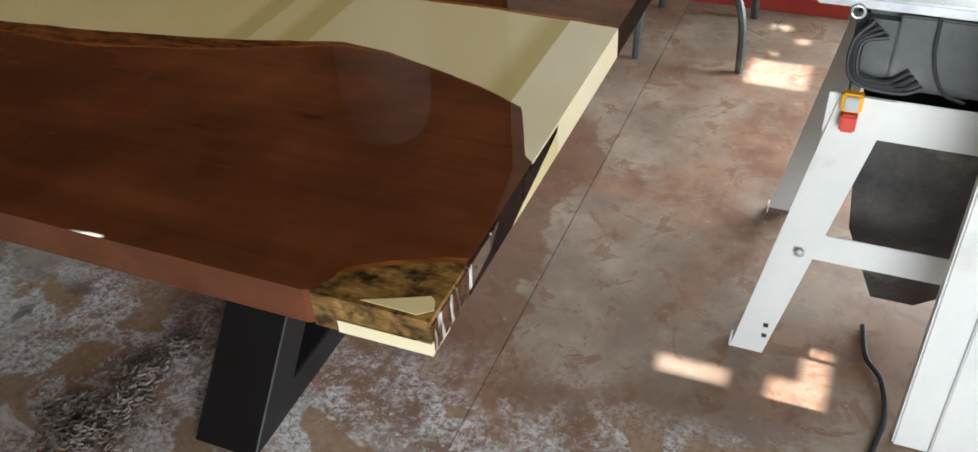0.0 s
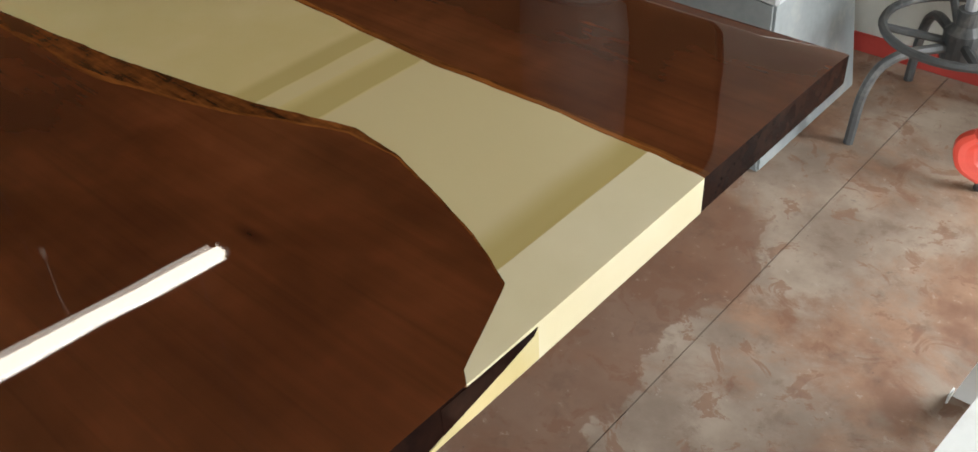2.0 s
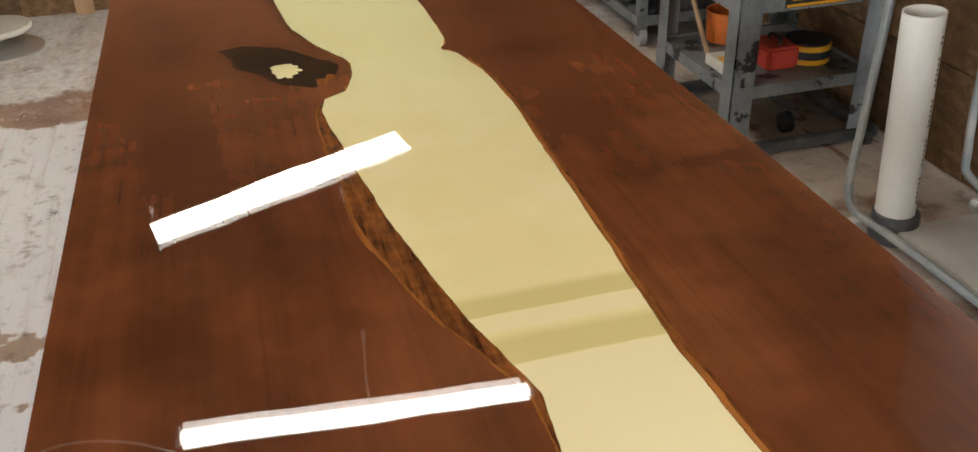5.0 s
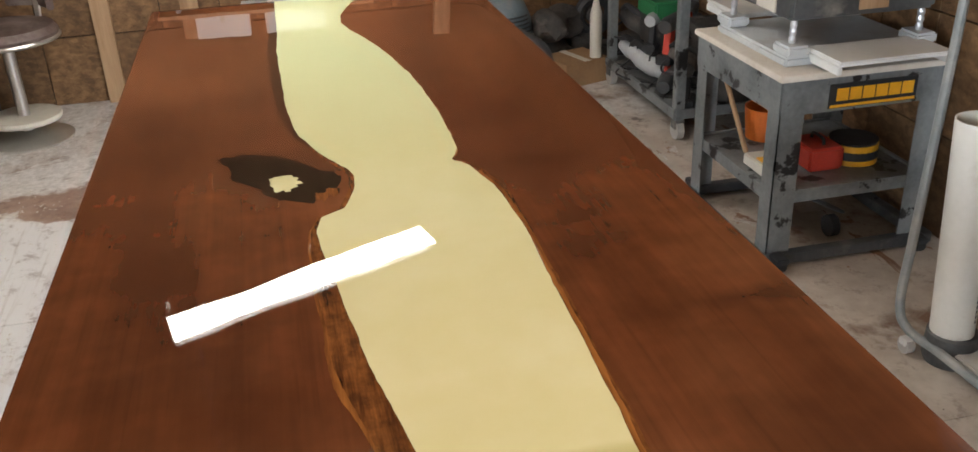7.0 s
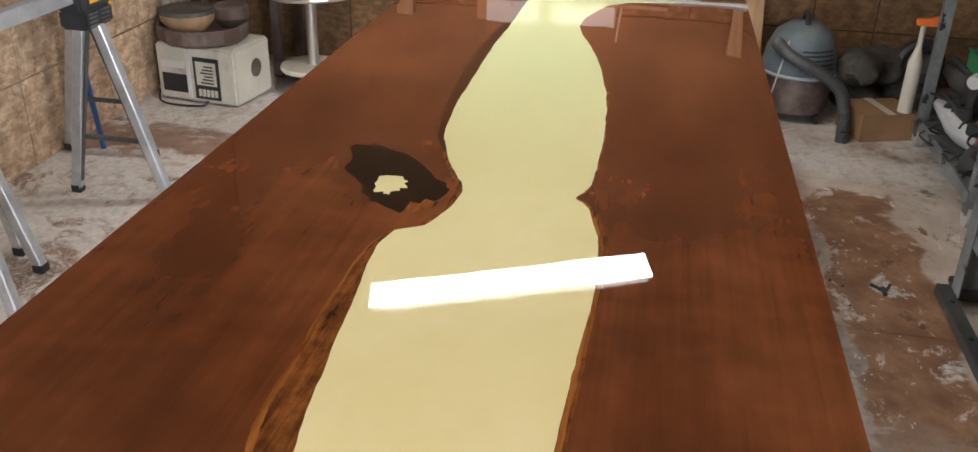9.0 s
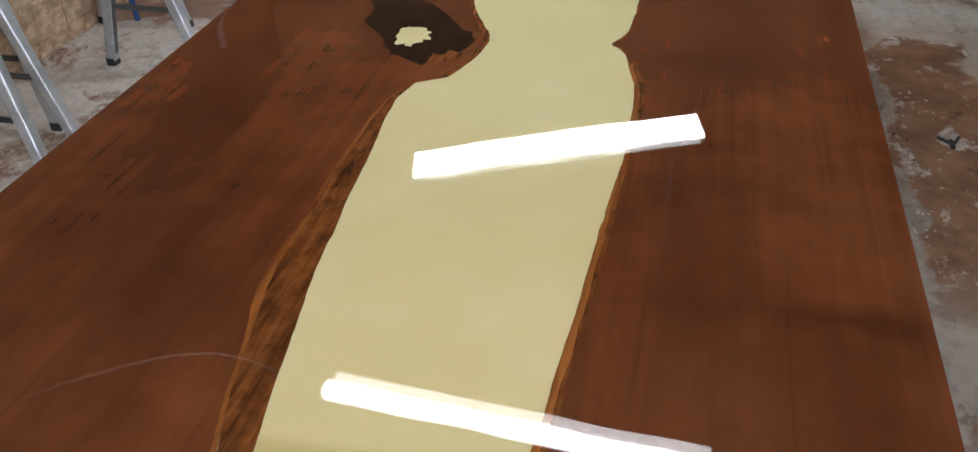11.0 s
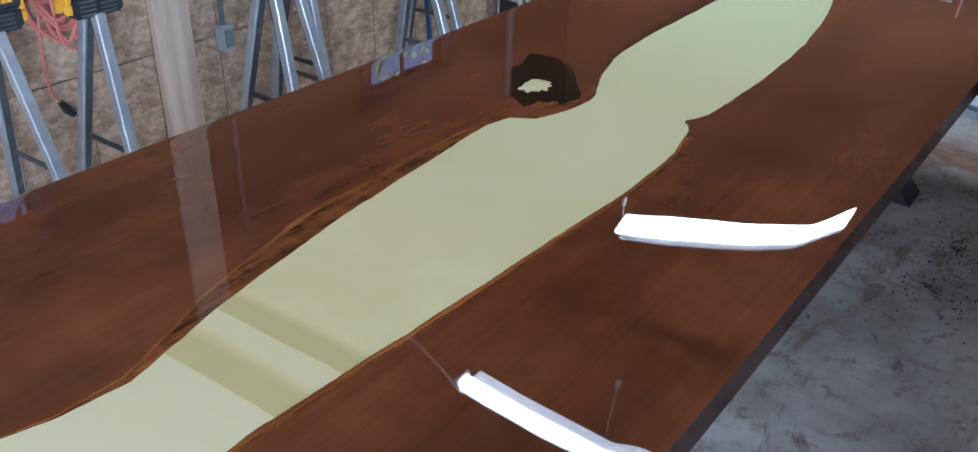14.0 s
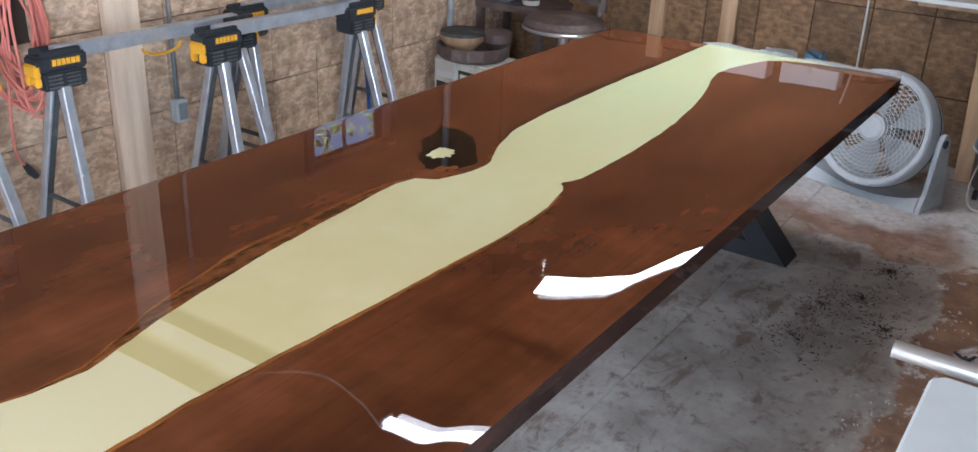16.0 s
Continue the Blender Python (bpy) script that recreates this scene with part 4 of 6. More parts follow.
# ---- hanging shop lights over the table ----
def shop_light(p, q, wide, tubes):
    """A shop light hanging a little crooked between two ends."""
    p, q = Vector(p), Vector(q)
    mid = (p + q) / 2
    up = lambda h: Vector((0, 0, h))
    lamp = thing("shop_light", "white hanging shop light with a glowing diffuser", "ceiling lamp", mid, "shop lights")
    d = (q - p).normalized()
    s = d.cross(Vector((0, 0, 1)))
    o = s * (-0.05 if tubes else 0.0)
    part("housing", beam(p + o + up(0.05), q + o + up(0.05), wide * 0.4, 0.04), WHITE_STEEL, lamp)
    if tubes:
        o = s * -0.028
        part("reflector", beam(p + o + up(0.024), q + o + up(0.024), wide, 0.004, bevel=0), LAMP_SOFT, lamp, "bright white reflector")
        part("tube", beam(p + s * 0.008, q + s * 0.008, wide * 0.40, 0.03, bevel=0.006), LAMP, lamp, "glowing light tube")
        part("socket", beam(p - d * 0.02, p - d * 0.002, wide * 0.55, 0.034, bevel=0.004), WHITE_STEEL, lamp)
        part("socket", beam(q + d * 0.002, q + d * 0.02, wide * 0.55, 0.034, bevel=0.004), WHITE_STEEL, lamp)
    else:
        for o in (s * wide * 0.25, s * wide * -0.25):
            part("diffuser", beam(p + o + up(0.005), q + o + up(0.005), wide * 0.455, 0.012, bevel=0), LAMP, lamp, "glowing flat diffuser")
        part("centre_strip", beam(p + up(0.012), q + up(0.012), wide * 0.06, 0.006, bevel=0), LAMP_SOFT, lamp, "dim strip between the diffusers")
    for e in (p + d * 0.1, q - d * 0.1):
        part("chain", tube([e + up(0.07), (e.x, e.y, TOP)], 0.003, 5), GALV, lamp)
    c = mid + d * 0.03 if tubes else p + d * 0.01
    drop = 0.30 if tubes else 0.10
    part("pull_cord", tube([c, c + Vector((0.004, 0.006, -drop * 0.45)), c + Vector((-0.004, 0, -drop))], 0.0014, 5), CARTON, lamp)
    part("cord_tab", box(c.x - 0.012, c.x + 0.004, c.y - 0.006, c.y + 0.006, c.z - drop - 0.03, c.z - drop + 0.005), CARTON, lamp)


t = thing("lamp_cord", "thin white power cord sagging from a shop light", "cord", (2.0, 1.2, 2.0))
part("cord", tube(curve_pts([(2.02, 0.675, 2.11), (2.05, 0.84, 2.04), (2.10, 1.08, 2.05), (2.14, 1.45, 2.2), (2.17, 2.12, 2.55)]), 0.004, 6), CARTON, t, "", True)
shop_light((2.025, 0.665, 2.045), (2.02, -0.485, 2.14), 0.125, True)
shop_light((3.285, 0.757, 1.995), (3.54, -0.370, 1.845), 0.19, False)

# ---- sawhorses along the left wall ----
def sawhorse():
    h = thing("sawhorse", "folding galvanised sawhorse with black and yellow end brackets", "sawhorse", (0, 0, 0), "sawhorses")
    L, Z = 0.86, 0.80
    part("beam", box(0.02, L - 0.02, -0.022, 0.022, Z - 0.03, Z + 0.02, 0.003), GALV, h)
    for e in (0.03, L - 0.03):
        head = part("bracket", box(e - 0.095, e + 0.095, -0.045, 0.045, Z - 0.062, Z - 0.004, 0.008), BLACK_PLASTIC, h, "black plastic bracket")
        for w in (1, -1):
            part("saddle_ear", box(e - 0.075, e + 0.075, min(w * 0.024, w * 0.042), max(w * 0.024, w * 0.042), Z - 0.01, Z + 0.016, 0.004), BLACK_PLASTIC, head)
        bm = box(e - 0.085, e + 0.085, -0.052, 0.052, Z - 0.125, Z - 0.058, 0.01)
        part("lower_bracket", bm, BLACK_PLASTIC, head)
        for k in range(4):
            for c in (-0.042, 0.028):
                part("vent_rib", box(e + c - 0.026, e + c + 0.026, -0.057, -0.0515, Z - 0.116 + k * 0.014, Z - 0.1095 + k * 0.014, 0.001), DARK_STEEL, head)
        s = -1 if e < 0.4 else 1
        clip = part("clip", box(e + s * 0.092 - 0.012, e + s * 0.092 + 0.012, -0.038, 0.038, Z - 0.075, Z - 0.03, 0.006), YELLOW, head, "yellow end clip")
        for w in (1, -1):
            part("clip_prong", box(e + s * 0.092 - 0.012, e + s * 0.092 + 0.012, min(w * 0.014, w * 0.038), max(w * 0.014, w * 0.038), Z - 0.108, Z - 0.073, 0.004), YELLOW, clip)
        plate = part("name_plate", box(e - 0.05, e + 0.07, -0.049, -0.0445, Z - 0.046, Z - 0.008, 0.001), INK, head)
        for k in range(6):
            part("letter_bar", box(e - 0.044 + k * 0.018, e - 0.030 + k * 0.018, -0.0515, -0.0485, Z - 0.038, Z - 0.016), YELLOW, plate)
        for s in (1, -1):
            leg = part("leg", beam((e, s * 0.025, Z - 0.09), (e + (0.05 if e > 0.4 else -0.05), s * 0.19, 0.02), 0.036, 0.038, (0, s, 0)), GALV, h)
            ex, ey = e + (0.05 if e > 0.4 else -0.05), s * 0.19
            # dark strip paints the shade inside the leg's channel
            part("channel_shade", beam((e + (0.004 if e > 0.4 else -0.004), s * 0.0045, Z - 0.13), (e + (0.046 if e > 0.4 else -0.046), s * 0.165, 0.05), 0.022, 0.004, (0, s, 0), 0), DARK_STEEL, leg, "dark strip painted as the leg channel's shaded inside")
            part("rubber_foot", box(ex - 0.02, ex + 0.02, ey - 0.02, ey + 0.02, 0.0, 0.035, 0.004), BLACK_PLASTIC, leg, "black plastic foot")
        x = e + (0.036 if e > 0.4 else -0.036)
        part("brace", beam((x, -0.14, 0.24), (x, 0.14, 0.24), 0.012, 0.02), DARK_STEEL, h)
    return h


first = sawhorse()
copies = [pose(1.54, 1.80, 0, 0, 0, -1), pose(2.14, 1.66, 0, 0, 0, -1), pose(2.53, 1.92, 0, 0, 0, 0), pose(0.44, 1.86, 0, 0, 0, 0)]
first.matrix_basis = copies[0]
for m in copies[1:]:
    copy_thing(first, m)

# ---- saw stand beside the near end ----
saw = thing("table_saw", "portable table saw on a white splayed steel stand", "table saw", (-0.65, -0.5, 0), )
def stand_leg(x0, y0, x1, y1):
    """A folded sheet leg, wide at the top."""
    bm = bmesh.new()
    d = 1 if x1 < x0 else -1
    out = [(x0 + 0.035 * d, 0.0), (x0 - 0.035 * d, 0.0), (x1 - 0.06 * d, 0.66), (x1 + 0.035 * d, 0.66)]
    s = 1 if y0 > y1 else -1
    vs = [bm.verts.new((x, y0 + (y1 - y0) * z / 0.66, z)) for x, z in out]
    ws = [bm.verts.new((x, y0 + (y1 - y0) * z / 0.66 - s * 0.004, z)) for x, z in out]
    bm.faces.new(vs), bm.faces.new(ws[::-1])
    for k in range(4):
        bm.faces.new((vs[k], vs[(k + 1) % 4], ws[(k + 1) % 4], ws[k]))
    box(min(out[0][0], out[0][0] + 0.004), max(out[0][0], out[0][0] + 0.004), y0 - 0.03 if s > 0 else y0, y0 if s > 0 else y0 + 0.03, 0.0, 0.02, 0, bm)
    return part("leg", bm, WHITE_STEEL, saw)


legs = [stand_leg(-0.315, -0.245, -0.435, -0.26), stand_leg(-1.02, -0.245, -0.90, -0.26), stand_leg(-0.315, -0.80, -0.435, -0.75), stand_leg(-1.02, -0.80, -0.90, -0.75)]
# solid black marks paint in the shade of the bolt holes
for z in (0.155, 0.125):
    part("bolt_hole", box(-0.353, -0.343, -0.247, -0.2425, z - 0.075, z - 0.067), BLACK_PLASTIC, legs[0])
part("bolt", moved(lathe([(0, 0.006), (0.009, 0.004), (0.011, 0)], 12), Matrix.Translation((-0.385, -0.243, 0.30)) @ pose(0, 0, 0, -90)), GALV, legs[0], "round bolt head")
for y in (-0.262, -0.752):
    part("top_rail", box(-0.96, -0.38, y - 0.006, y - 0.002, 0.575, 0.66, 0.001), WHITE_STEEL, saw)
    part("cross_rail", box(-0.94, -0.395, y - 0.004, y, 0.275, 0.34, 0.001), WHITE_STEEL, saw)
for x in (-0.41, -0.93):
    part("side_rail", box(x - 0.004, x, -0.75, -0.262, 0.575, 0.66, 0.001), GREY_STEEL, saw)
body = part("body", box(-0.97, -0.40, -0.74, -0.285, 0.662, 0.82, 0.02), SAW_GREY, saw, "dark grey plastic saw body")
part("body_rib", box(-0.96, -0.47, -0.2845, -0.277, 0.69, 0.815, 0.003), SAW_GREY, body, "raised grey front panel")
part("table_plate", box(-1.02, -0.335, -0.79, -0.285, 0.824, 0.838, 0.004), WHITE_STEEL, saw, "pale metal saw table")
part("fence_rail", box(-1.05, -0.33, -0.284, -0.275, 0.82, 0.84, 0.003), GALV, saw)
part("rail_knob", tube(ring((-0.40, -0.272, 0.815), 0.011, "y", 14), 0.003, 6, closed=True), GALV, saw)
bm = bmesh.new()
for k in range(4):
    o = k * 0.009
    tube(curve_pts([(-0.43 - o, -0.276, 0.80 - o), (-0.402 - 0.6 * o, -0.270, 0.76), (-0.405 - 0.5 * o, -0.268 + 0.3 * o, 0.70 + 0.4 * o), (-0.44, -0.266, 0.678 + 0.6 * o), (-0.50 + o, -0.268, 0.675 + 0.7 * o), (-0.53 + o, -0.27, 0.69 + o)]), 0.0042, 7, bm)
part("cable_coil", bm, BLACK_PLASTIC, saw, "coiled dark power cable", True)
part("power_cable", tube(curve_pts([(-0.53, -0.276, 0.82), (-0.535, -0.270, 0.75), (-0.56, -0.268, 0.69), (-0.60, -0.268, 0.672)]), 0.0035, 6), BLACK_PLASTIC, saw, "", True)
sh = bmesh.new()
A = [sh.verts.new(p) for p in ((-0.44, -0.30, 0.57), (-0.90, -0.30, 0.57), (-0.90, -0.70, 0.57), (-0.44, -0.70, 0.57))]
B = [sh.verts.new(p) for p in ((-0.47, -0.36, 0.30), (-0.86, -0.36, 0.30), (-0.86, -0.66, 0.30), (-0.47, -0.66, 0.30))]
C = [sh.verts.new(p) for p in ((-0.55, -0.42, 0.08), (-0.64, -0.42, 0.08), (-0.64, -0.52, 0.08), (-0.55, -0.52, 0.08))]
for P, Q in ((A, B), (B, C)):
    for k in range(4):
        sh.faces.new((P[k], P[(k + 1) % 4], Q[(k + 1) % 4], Q[k]))
sh.faces.new(C)
part("dust_hopper", sh, DARK_CLOTH, saw, "dark dust hopper under the saw")
switch = part("switch", box(-0.440, -0.403, -0.262, -0.242, 0.635, 0.672, 0.003), YELLOW, saw, "yellow safety switch")
part("switch_face", box(-0.433, -0.410, -0.243, -0.236, 0.640, 0.668, 0.002), GREY_PLASTIC, switch)
part("paddle", box(-0.436, -0.407, -0.258, -0.232, 0.598, 0.634, 0.004), RED, switch, "red stop paddle")
lever = part("guard_lever", tube(curve_pts([(-0.275, -0.335, 0.865), (-0.262, -0.34, 0.845), (-0.268, -0.34, 0.82), (-0.29, -0.34, 0.806)]), [0.009 + 0.005 * math.sin(k / 24 * 3.1) for k in range(25)], 10), RED, saw, "red plastic lever", True)
part("lever_arm", tube(curve_pts([(-0.275, -0.335, 0.868), (-0.31, -0.345, 0.86), (-0.335, -0.345, 0.83), (-0.36, -0.345, 0.805)]), 0.014, 10), GREY_PLASTIC, lever, "grey curved arm", True)

panel = thing("white_panel", "white painted door panel standing on the floor", "panel", (-0.8, -0.09, 0))
part("board", box(-1.25, -0.632, -0.115, -0.075, 0.0, 1.15, 0.004), WHITE_STEEL, panel)
part("edge_moulding", box(-1.25, -0.70, -0.0745, -0.066, 0.0, 1.15, 0.003), WHITE_STEEL, panel)
cable = thing("power_cable", "dark cable lying on the floor by the saw", "cable", (-0.6, -0.15, 0))
part("cord", tube(curve_pts([(-0.55, -0.40, 0.008), (-0.565, -0.30, 0.008), (-0.60, -0.24, 0.008), (-0.615, -0.14, 0.008), (-0.60, -0.05, 0.008), (-0.58, 0.05, 0.008)]), 0.006, 6), BLACK_PLASTIC, cable, "", True)

# ---- steel swivel stool ----
st = thing("swivel_stool", "dark iron stool with a handwheel ring and bent tube legs", "stool", (0.12, -1.72, 0))
cx, cy = 0.12, -1.72
for fx, fy in ((0.28, -1.51), (-0.07, -1.51), (-0.05, -1.93), (0.29, -1.93)):
    part("leg", tube(curve_pts([(cx + (fx - cx) * 0.1, cy + (fy - cy) * 0.1, 0.26), (cx + (fx - cx) * 0.7, cy + (fy - cy) * 0.7, 0.25), (cx + (fx - cx) * 0.94, cy + (fy - cy) * 0.94, 0.17), (fx, fy, 0.0)]), 0.014, 8), DARK_STEEL, st, "", True)
wheel = part("foot_ring", tube(ring((cx, cy, 0.30), 0.20), 0.012, 8, closed=True), DARK_STEEL, st, "", True)
for k in range(4):
    a = k * math.pi / 2 + 0.5
    part("spoke", tube([(cx + 0.04 * math.cos(a), cy + 0.04 * math.sin(a), 0.27), (cx + 0.2 * math.cos(a), cy + 0.2 * math.sin(a), 0.30)], 0.011, 6), DARK_STEEL, wheel)
part("hub", lathe([(0, 0.22), (0.045, 0.22), (0.05, 0.25), (0.05, 0.30), (0.03, 0.32), (0.03, 0.36), (0, 0.36)], 16, (cx, cy, 0)), DARK_STEEL, st)
part("shaft", tube([(cx, cy, 0.36), (cx, cy, 0.60)], 0.016, 10), GALV, st)
part("seat", lathe([(0, 0.60), (0.15, 0.60), (0.17, 0.615), (0.17, 0.63), (0.15, 0.645), (0, 0.645)], 24, (cx, cy, 0)), PINE, st)

# ---- drum sander on a grey cabinet ----
sander = thing("drum_sander", "grey machine cabinet with a dusty metal worktable", "machine", (0.63, -1.52, 0))
bm = bmesh.new()
lo = [bm.verts.new(p) for p in ((0.40, -1.23, 0), (0.90, -1.30, 0), (0.90, -1.80, 0), (0.40, -1.80, 0))]
hi = [bm.verts.new(p) for p in ((0.455, -1.31, 0.44), (0.81, -1.375, 0.44), (0.81, -1.76, 0.44), (0.455, -1.76, 0.44))]
bm.faces.new(lo[::-1]), bm.faces.new(hi)
for k in range(4):
    bm.faces.new((lo[k], lo[(k + 1) % 4], hi[(k + 1) % 4], hi[k]))
bmesh.ops.bevel(bm, geom=bm.edges[:], offset=0.008, segments=2, affect="EDGES")
cab = part("cabinet", bm, GREY_STEEL, sander, "tapered grey enamel cabinet")
part("tray", prism([(0.44, -1.29), (0.825, -1.36), (0.825, -1.775), (0.44, -1.775)], 0.44, 0.475, 0.008), GREY_PLASTIC, cab, "dusty rimmed tray")
part("latch", box(0.80, 0.815, -1.365, -1.35, 0.36, 0.39, 0.003), BLACK_PLASTIC, cab)
head = part("housing", box(0.47, 0.79, -1.76, -1.50, 0.476, 0.93, 0.015), GREY_STEEL, sander, "grey enamel housing")
part("worktable", prism([(0.40, -1.19), (0.895, -1.19), (0.91, -1.205), (0.91, -1.76), (0.40, -1.76)], 0.98, 1.0, 0.004), WHITE_STEEL, sander, "scratched pale worktable")
part("table_post", box(0.55, 0.72, -1.70, -1.55, 0.93, 0.98), DARK_STEEL, sander)
part("roller", tube([(0.93, -1.135, 1.005), (0.93, -1.76, 1.005)], 0.0125, 14), CHROME, sander, "shiny steel roller tube", True)
part("paper", moved(box(-0.11, 0.11, -0.08, 0.08, 0, 0.003), pose(0.56, -1.42, 0.478, 0, 2, 20)), CARTON, cab, "crumpled white sheet")

# ---- dust collector, bag, pipe ----
dc = thing("dust_collector", "grey tube framed dust collector on a wheeled base", "dust collector", (1.4, -1.65, 0))
part("base_plate", box(1.02, 1.62, -1.92, -1.52, 0.045, 0.06, 0.004), BASE_DUST, dc, "pale dusty base plate")
part("frame_tube", tube(curve_pts([(1.86, -1.56, 1.1), (1.85, -1.54, 0.7), (1.82, -1.5, 0.3), (1.795, -1.475, 0.12), (1.74, -1.475, 0.06), (1.6, -1.49, 0.055), (1.2, -1.50, 0.055), (0.98, -1.50, 0.055)]), 0.0135, 10), GREY_STEEL, dc, "", True)
part("frame_tube", tube(curve_pts([(1.86, -1.92, 1.1), (1.85, -1.92, 0.7), (1.82, -1.92, 0.2), (1.74, -1.93, 0.07), (1.2, -1.93, 0.055)]), 0.0135, 10), GREY_STEEL, dc, "", True)
for x, y in ((1.72, -1.46), (1.05, -1.47), (1.70, -1.90), (1.05, -1.90)):
    c = part("caster", tube([(x, y - 0.012, 0.025), (x, y + 0.012, 0.025)], 0.025, 14), CASTER, dc)
    part("caster_fork", box(x - 0.015, x + 0.015, y - 0.018, y + 0.018, 0.028, 0.05, 0.003), WHITE_STEEL, c)
bm = bmesh.new()
rows = []
for i in range(22):
    z = 0.07 + i * 0.05
    r = 0.06 + 0.085 * min(1, i / 4) - 0.03 * max(0, (i - 14) / 8)
    rows.append([])
    for k in range(28):
        a = 2 * math.pi * k / 28
        rr = r * (1 + 0.10 * noise.noise((math.cos(a) * 2.4, math.sin(a) * 2.4, z * 1.2)) + 0.04 * math.sin(a * 7 + z * 3))
        rows[-1].append(bm.verts.new((1.235 + 0.92 * rr * math.cos(a), -1.70 + 0.92 * rr * math.sin(a), z)))
for A, B in zip(rows, rows[1:]):
    for k in range(28):
        bm.faces.new((A[k], A[(k + 1) % 28], B[(k + 1) % 28], B[k]))
bm.faces.new(rows[0][::-1])
part("collector_bag", bm, BAG, dc, "cloudy clear plastic chip bag", True)
part("canister_ring", tube(ring((1.235, -1.70, 1.1), 0.125), 0.02, 8, closed=True), DARK_STEEL, dc)
part("upright", tube([(1.30, -1.86, 0.06), (1.30, -1.86, 1.12)], 0.016, 8), GREY_PLASTIC, dc)
part("canister", lathe([(0, 1.13), (0.17, 1.13), (0.19, 1.16), (0.19, 1.40), (0.15, 1.44), (0, 1.44)], 24, (1.4, -1.75, 0)), GREY_STEEL, dc)

part("filter_bag", lathe([(0.17, 1.44), (0.195, 1.48), (0.20, 1.75), (0.195, 2.05), (0.16, 2.16), (0.06, 2.20), (0, 2.20)], 26, (1.42, -1.76, 0)), CLOTH, dc, "pale cloth filter bag", True)

pipe = thing("plastic_pipe", "white plastic drain pipe leaning slightly in a grey collar", "pipe", (1.66, -1.555, 0))
PM = Matrix.Translation((1.66, -1.555, 0)) @ pose(0, 0, 0, -3.5, 1.0, 0)
part("tube_wall", moved(lathe([(0.053, 0.05), (0.058, 0.05), (0.058, 0.72), (0.053, 0.72), (0.053, 0.05)], 28), PM), PVC, pipe, "", True)
part("collar", lathe([(0, 0.0), (0.068, 0.0), (0.074, 0.02), (0.07, 0.09), (0.064, 0.095), (0.0, 0.095)], 28, (1.66, -1.555, 0)), DARK_STEEL, pipe, "dark rubber collar")
for k in range(34):
    z = 0.14 + k * 0.0155
    if k % 8 not in (6, 7):
        part("print_mark", moved(box(-0.0012, 0.0, -0.003, 0.003, z, z + 0.009), PM @ pose(0, 0, 0, 0, 0, 27) @ pose(-0.0577, 0, 0)), INK, pipe)

rng = random.Random(11)
bm = bmesh.new()
for i in range(800):
    a, r = rng.uniform(0, 6.28), 0.20 * rng.random() ** 0.6
    c = Vector((1.04 + 0.7 * r * math.cos(a), -1.70 + 0.9 * r * math.sin(a), max(0.01, 0.30 * (1 - r / 0.21)) + rng.uniform(0, 0.02)))
    m = Matrix.Translation(c) @ Euler((rng.uniform(0, 6), rng.uniform(0, 6), rng.uniform(0, 6))).to_matrix().to_4x4()
    s = rng.uniform(0.006, 0.022)
    vs = [bm.verts.new(m @ Vector(q)) for q in ((-s, -s * 0.5, 0), (0, -s * 0.5, s * 0.3), (s, -s * 0.5, 0), (s, s * 0.5, 0), (0, s * 0.5, s * 0.3), (-s, s * 0.5, 0))]
    bm.faces.new((vs[0], vs[1], vs[4], vs[5])), bm.faces.new((vs[1], vs[2], vs[3], vs[4]))
tagged(part("shavings", bm, SHAVINGS), "heap of pale brown wood shavings on the floor", "shavings", kind="stuff")

# ---- planer and its stand ----
ps = thing("planer_stand", "worn grey steel tool stand on a mobile base", "tool stand", (2.58, -1.6, 0))
X0, X1, Y0, Y1, H = 2.29, 2.89, -1.90, -1.32, 0.66
for x, sx in ((X0, 1), (X1, -1)):
    for y, sy in ((Y0, 1), (Y1, -1)):
        bm = box(min(x, x + sx * 0.005), max(x, x + sx * 0.005), min(y, y + sy * 0.085), max(y, y + sy * 0.085), 0.05, H - 0.01, 0.001)
        box(min(x, x + sx * 0.075), max(x, x + sx * 0.075), min(y, y + sy * 0.005), max(y, y + sy * 0.005), 0.05, H - 0.01, 0.001, bm)
        part("leg", bm, STAND_STEEL, ps, "scuffed grey angle leg")
part("apron", box(X0 - 0.004, X0, Y0, Y1, 0.535, H - 0.012, 0.001), STAND_STEEL, ps)
part("apron", box(X1, X1 + 0.004, Y0, Y1, 0.535, H - 0.012, 0.001), STAND_STEEL, ps)
part("apron", box(X0, X1, Y1, Y1 + 0.004, 0.535, H - 0.012, 0.001), STAND_STEEL, ps)
part("apron", box(X0, X1, Y0 - 0.004, Y0, 0.535, H - 0.012, 0.001), STAND_STEEL, ps)
part("top", box(X0 - 0.015, X1 + 0.015, Y0 - 0.015, Y1 + 0.015, H - 0.012, H + 0.008, 0.003), PLY, ps, "dusty plywood top")
sign = part("sign", box(X0 - 0.008, X0 - 0.0045, -1.79, -1.48, 0.545, 0.625, 0.001), BLACK_PLASTIC, ps, "black name plate with yellow brand bars")
part("sign_band", box(X0 - 0.0095, X0 - 0.0085, -1.785, -1.485, 0.548, 0.557), YELLOW, sign)
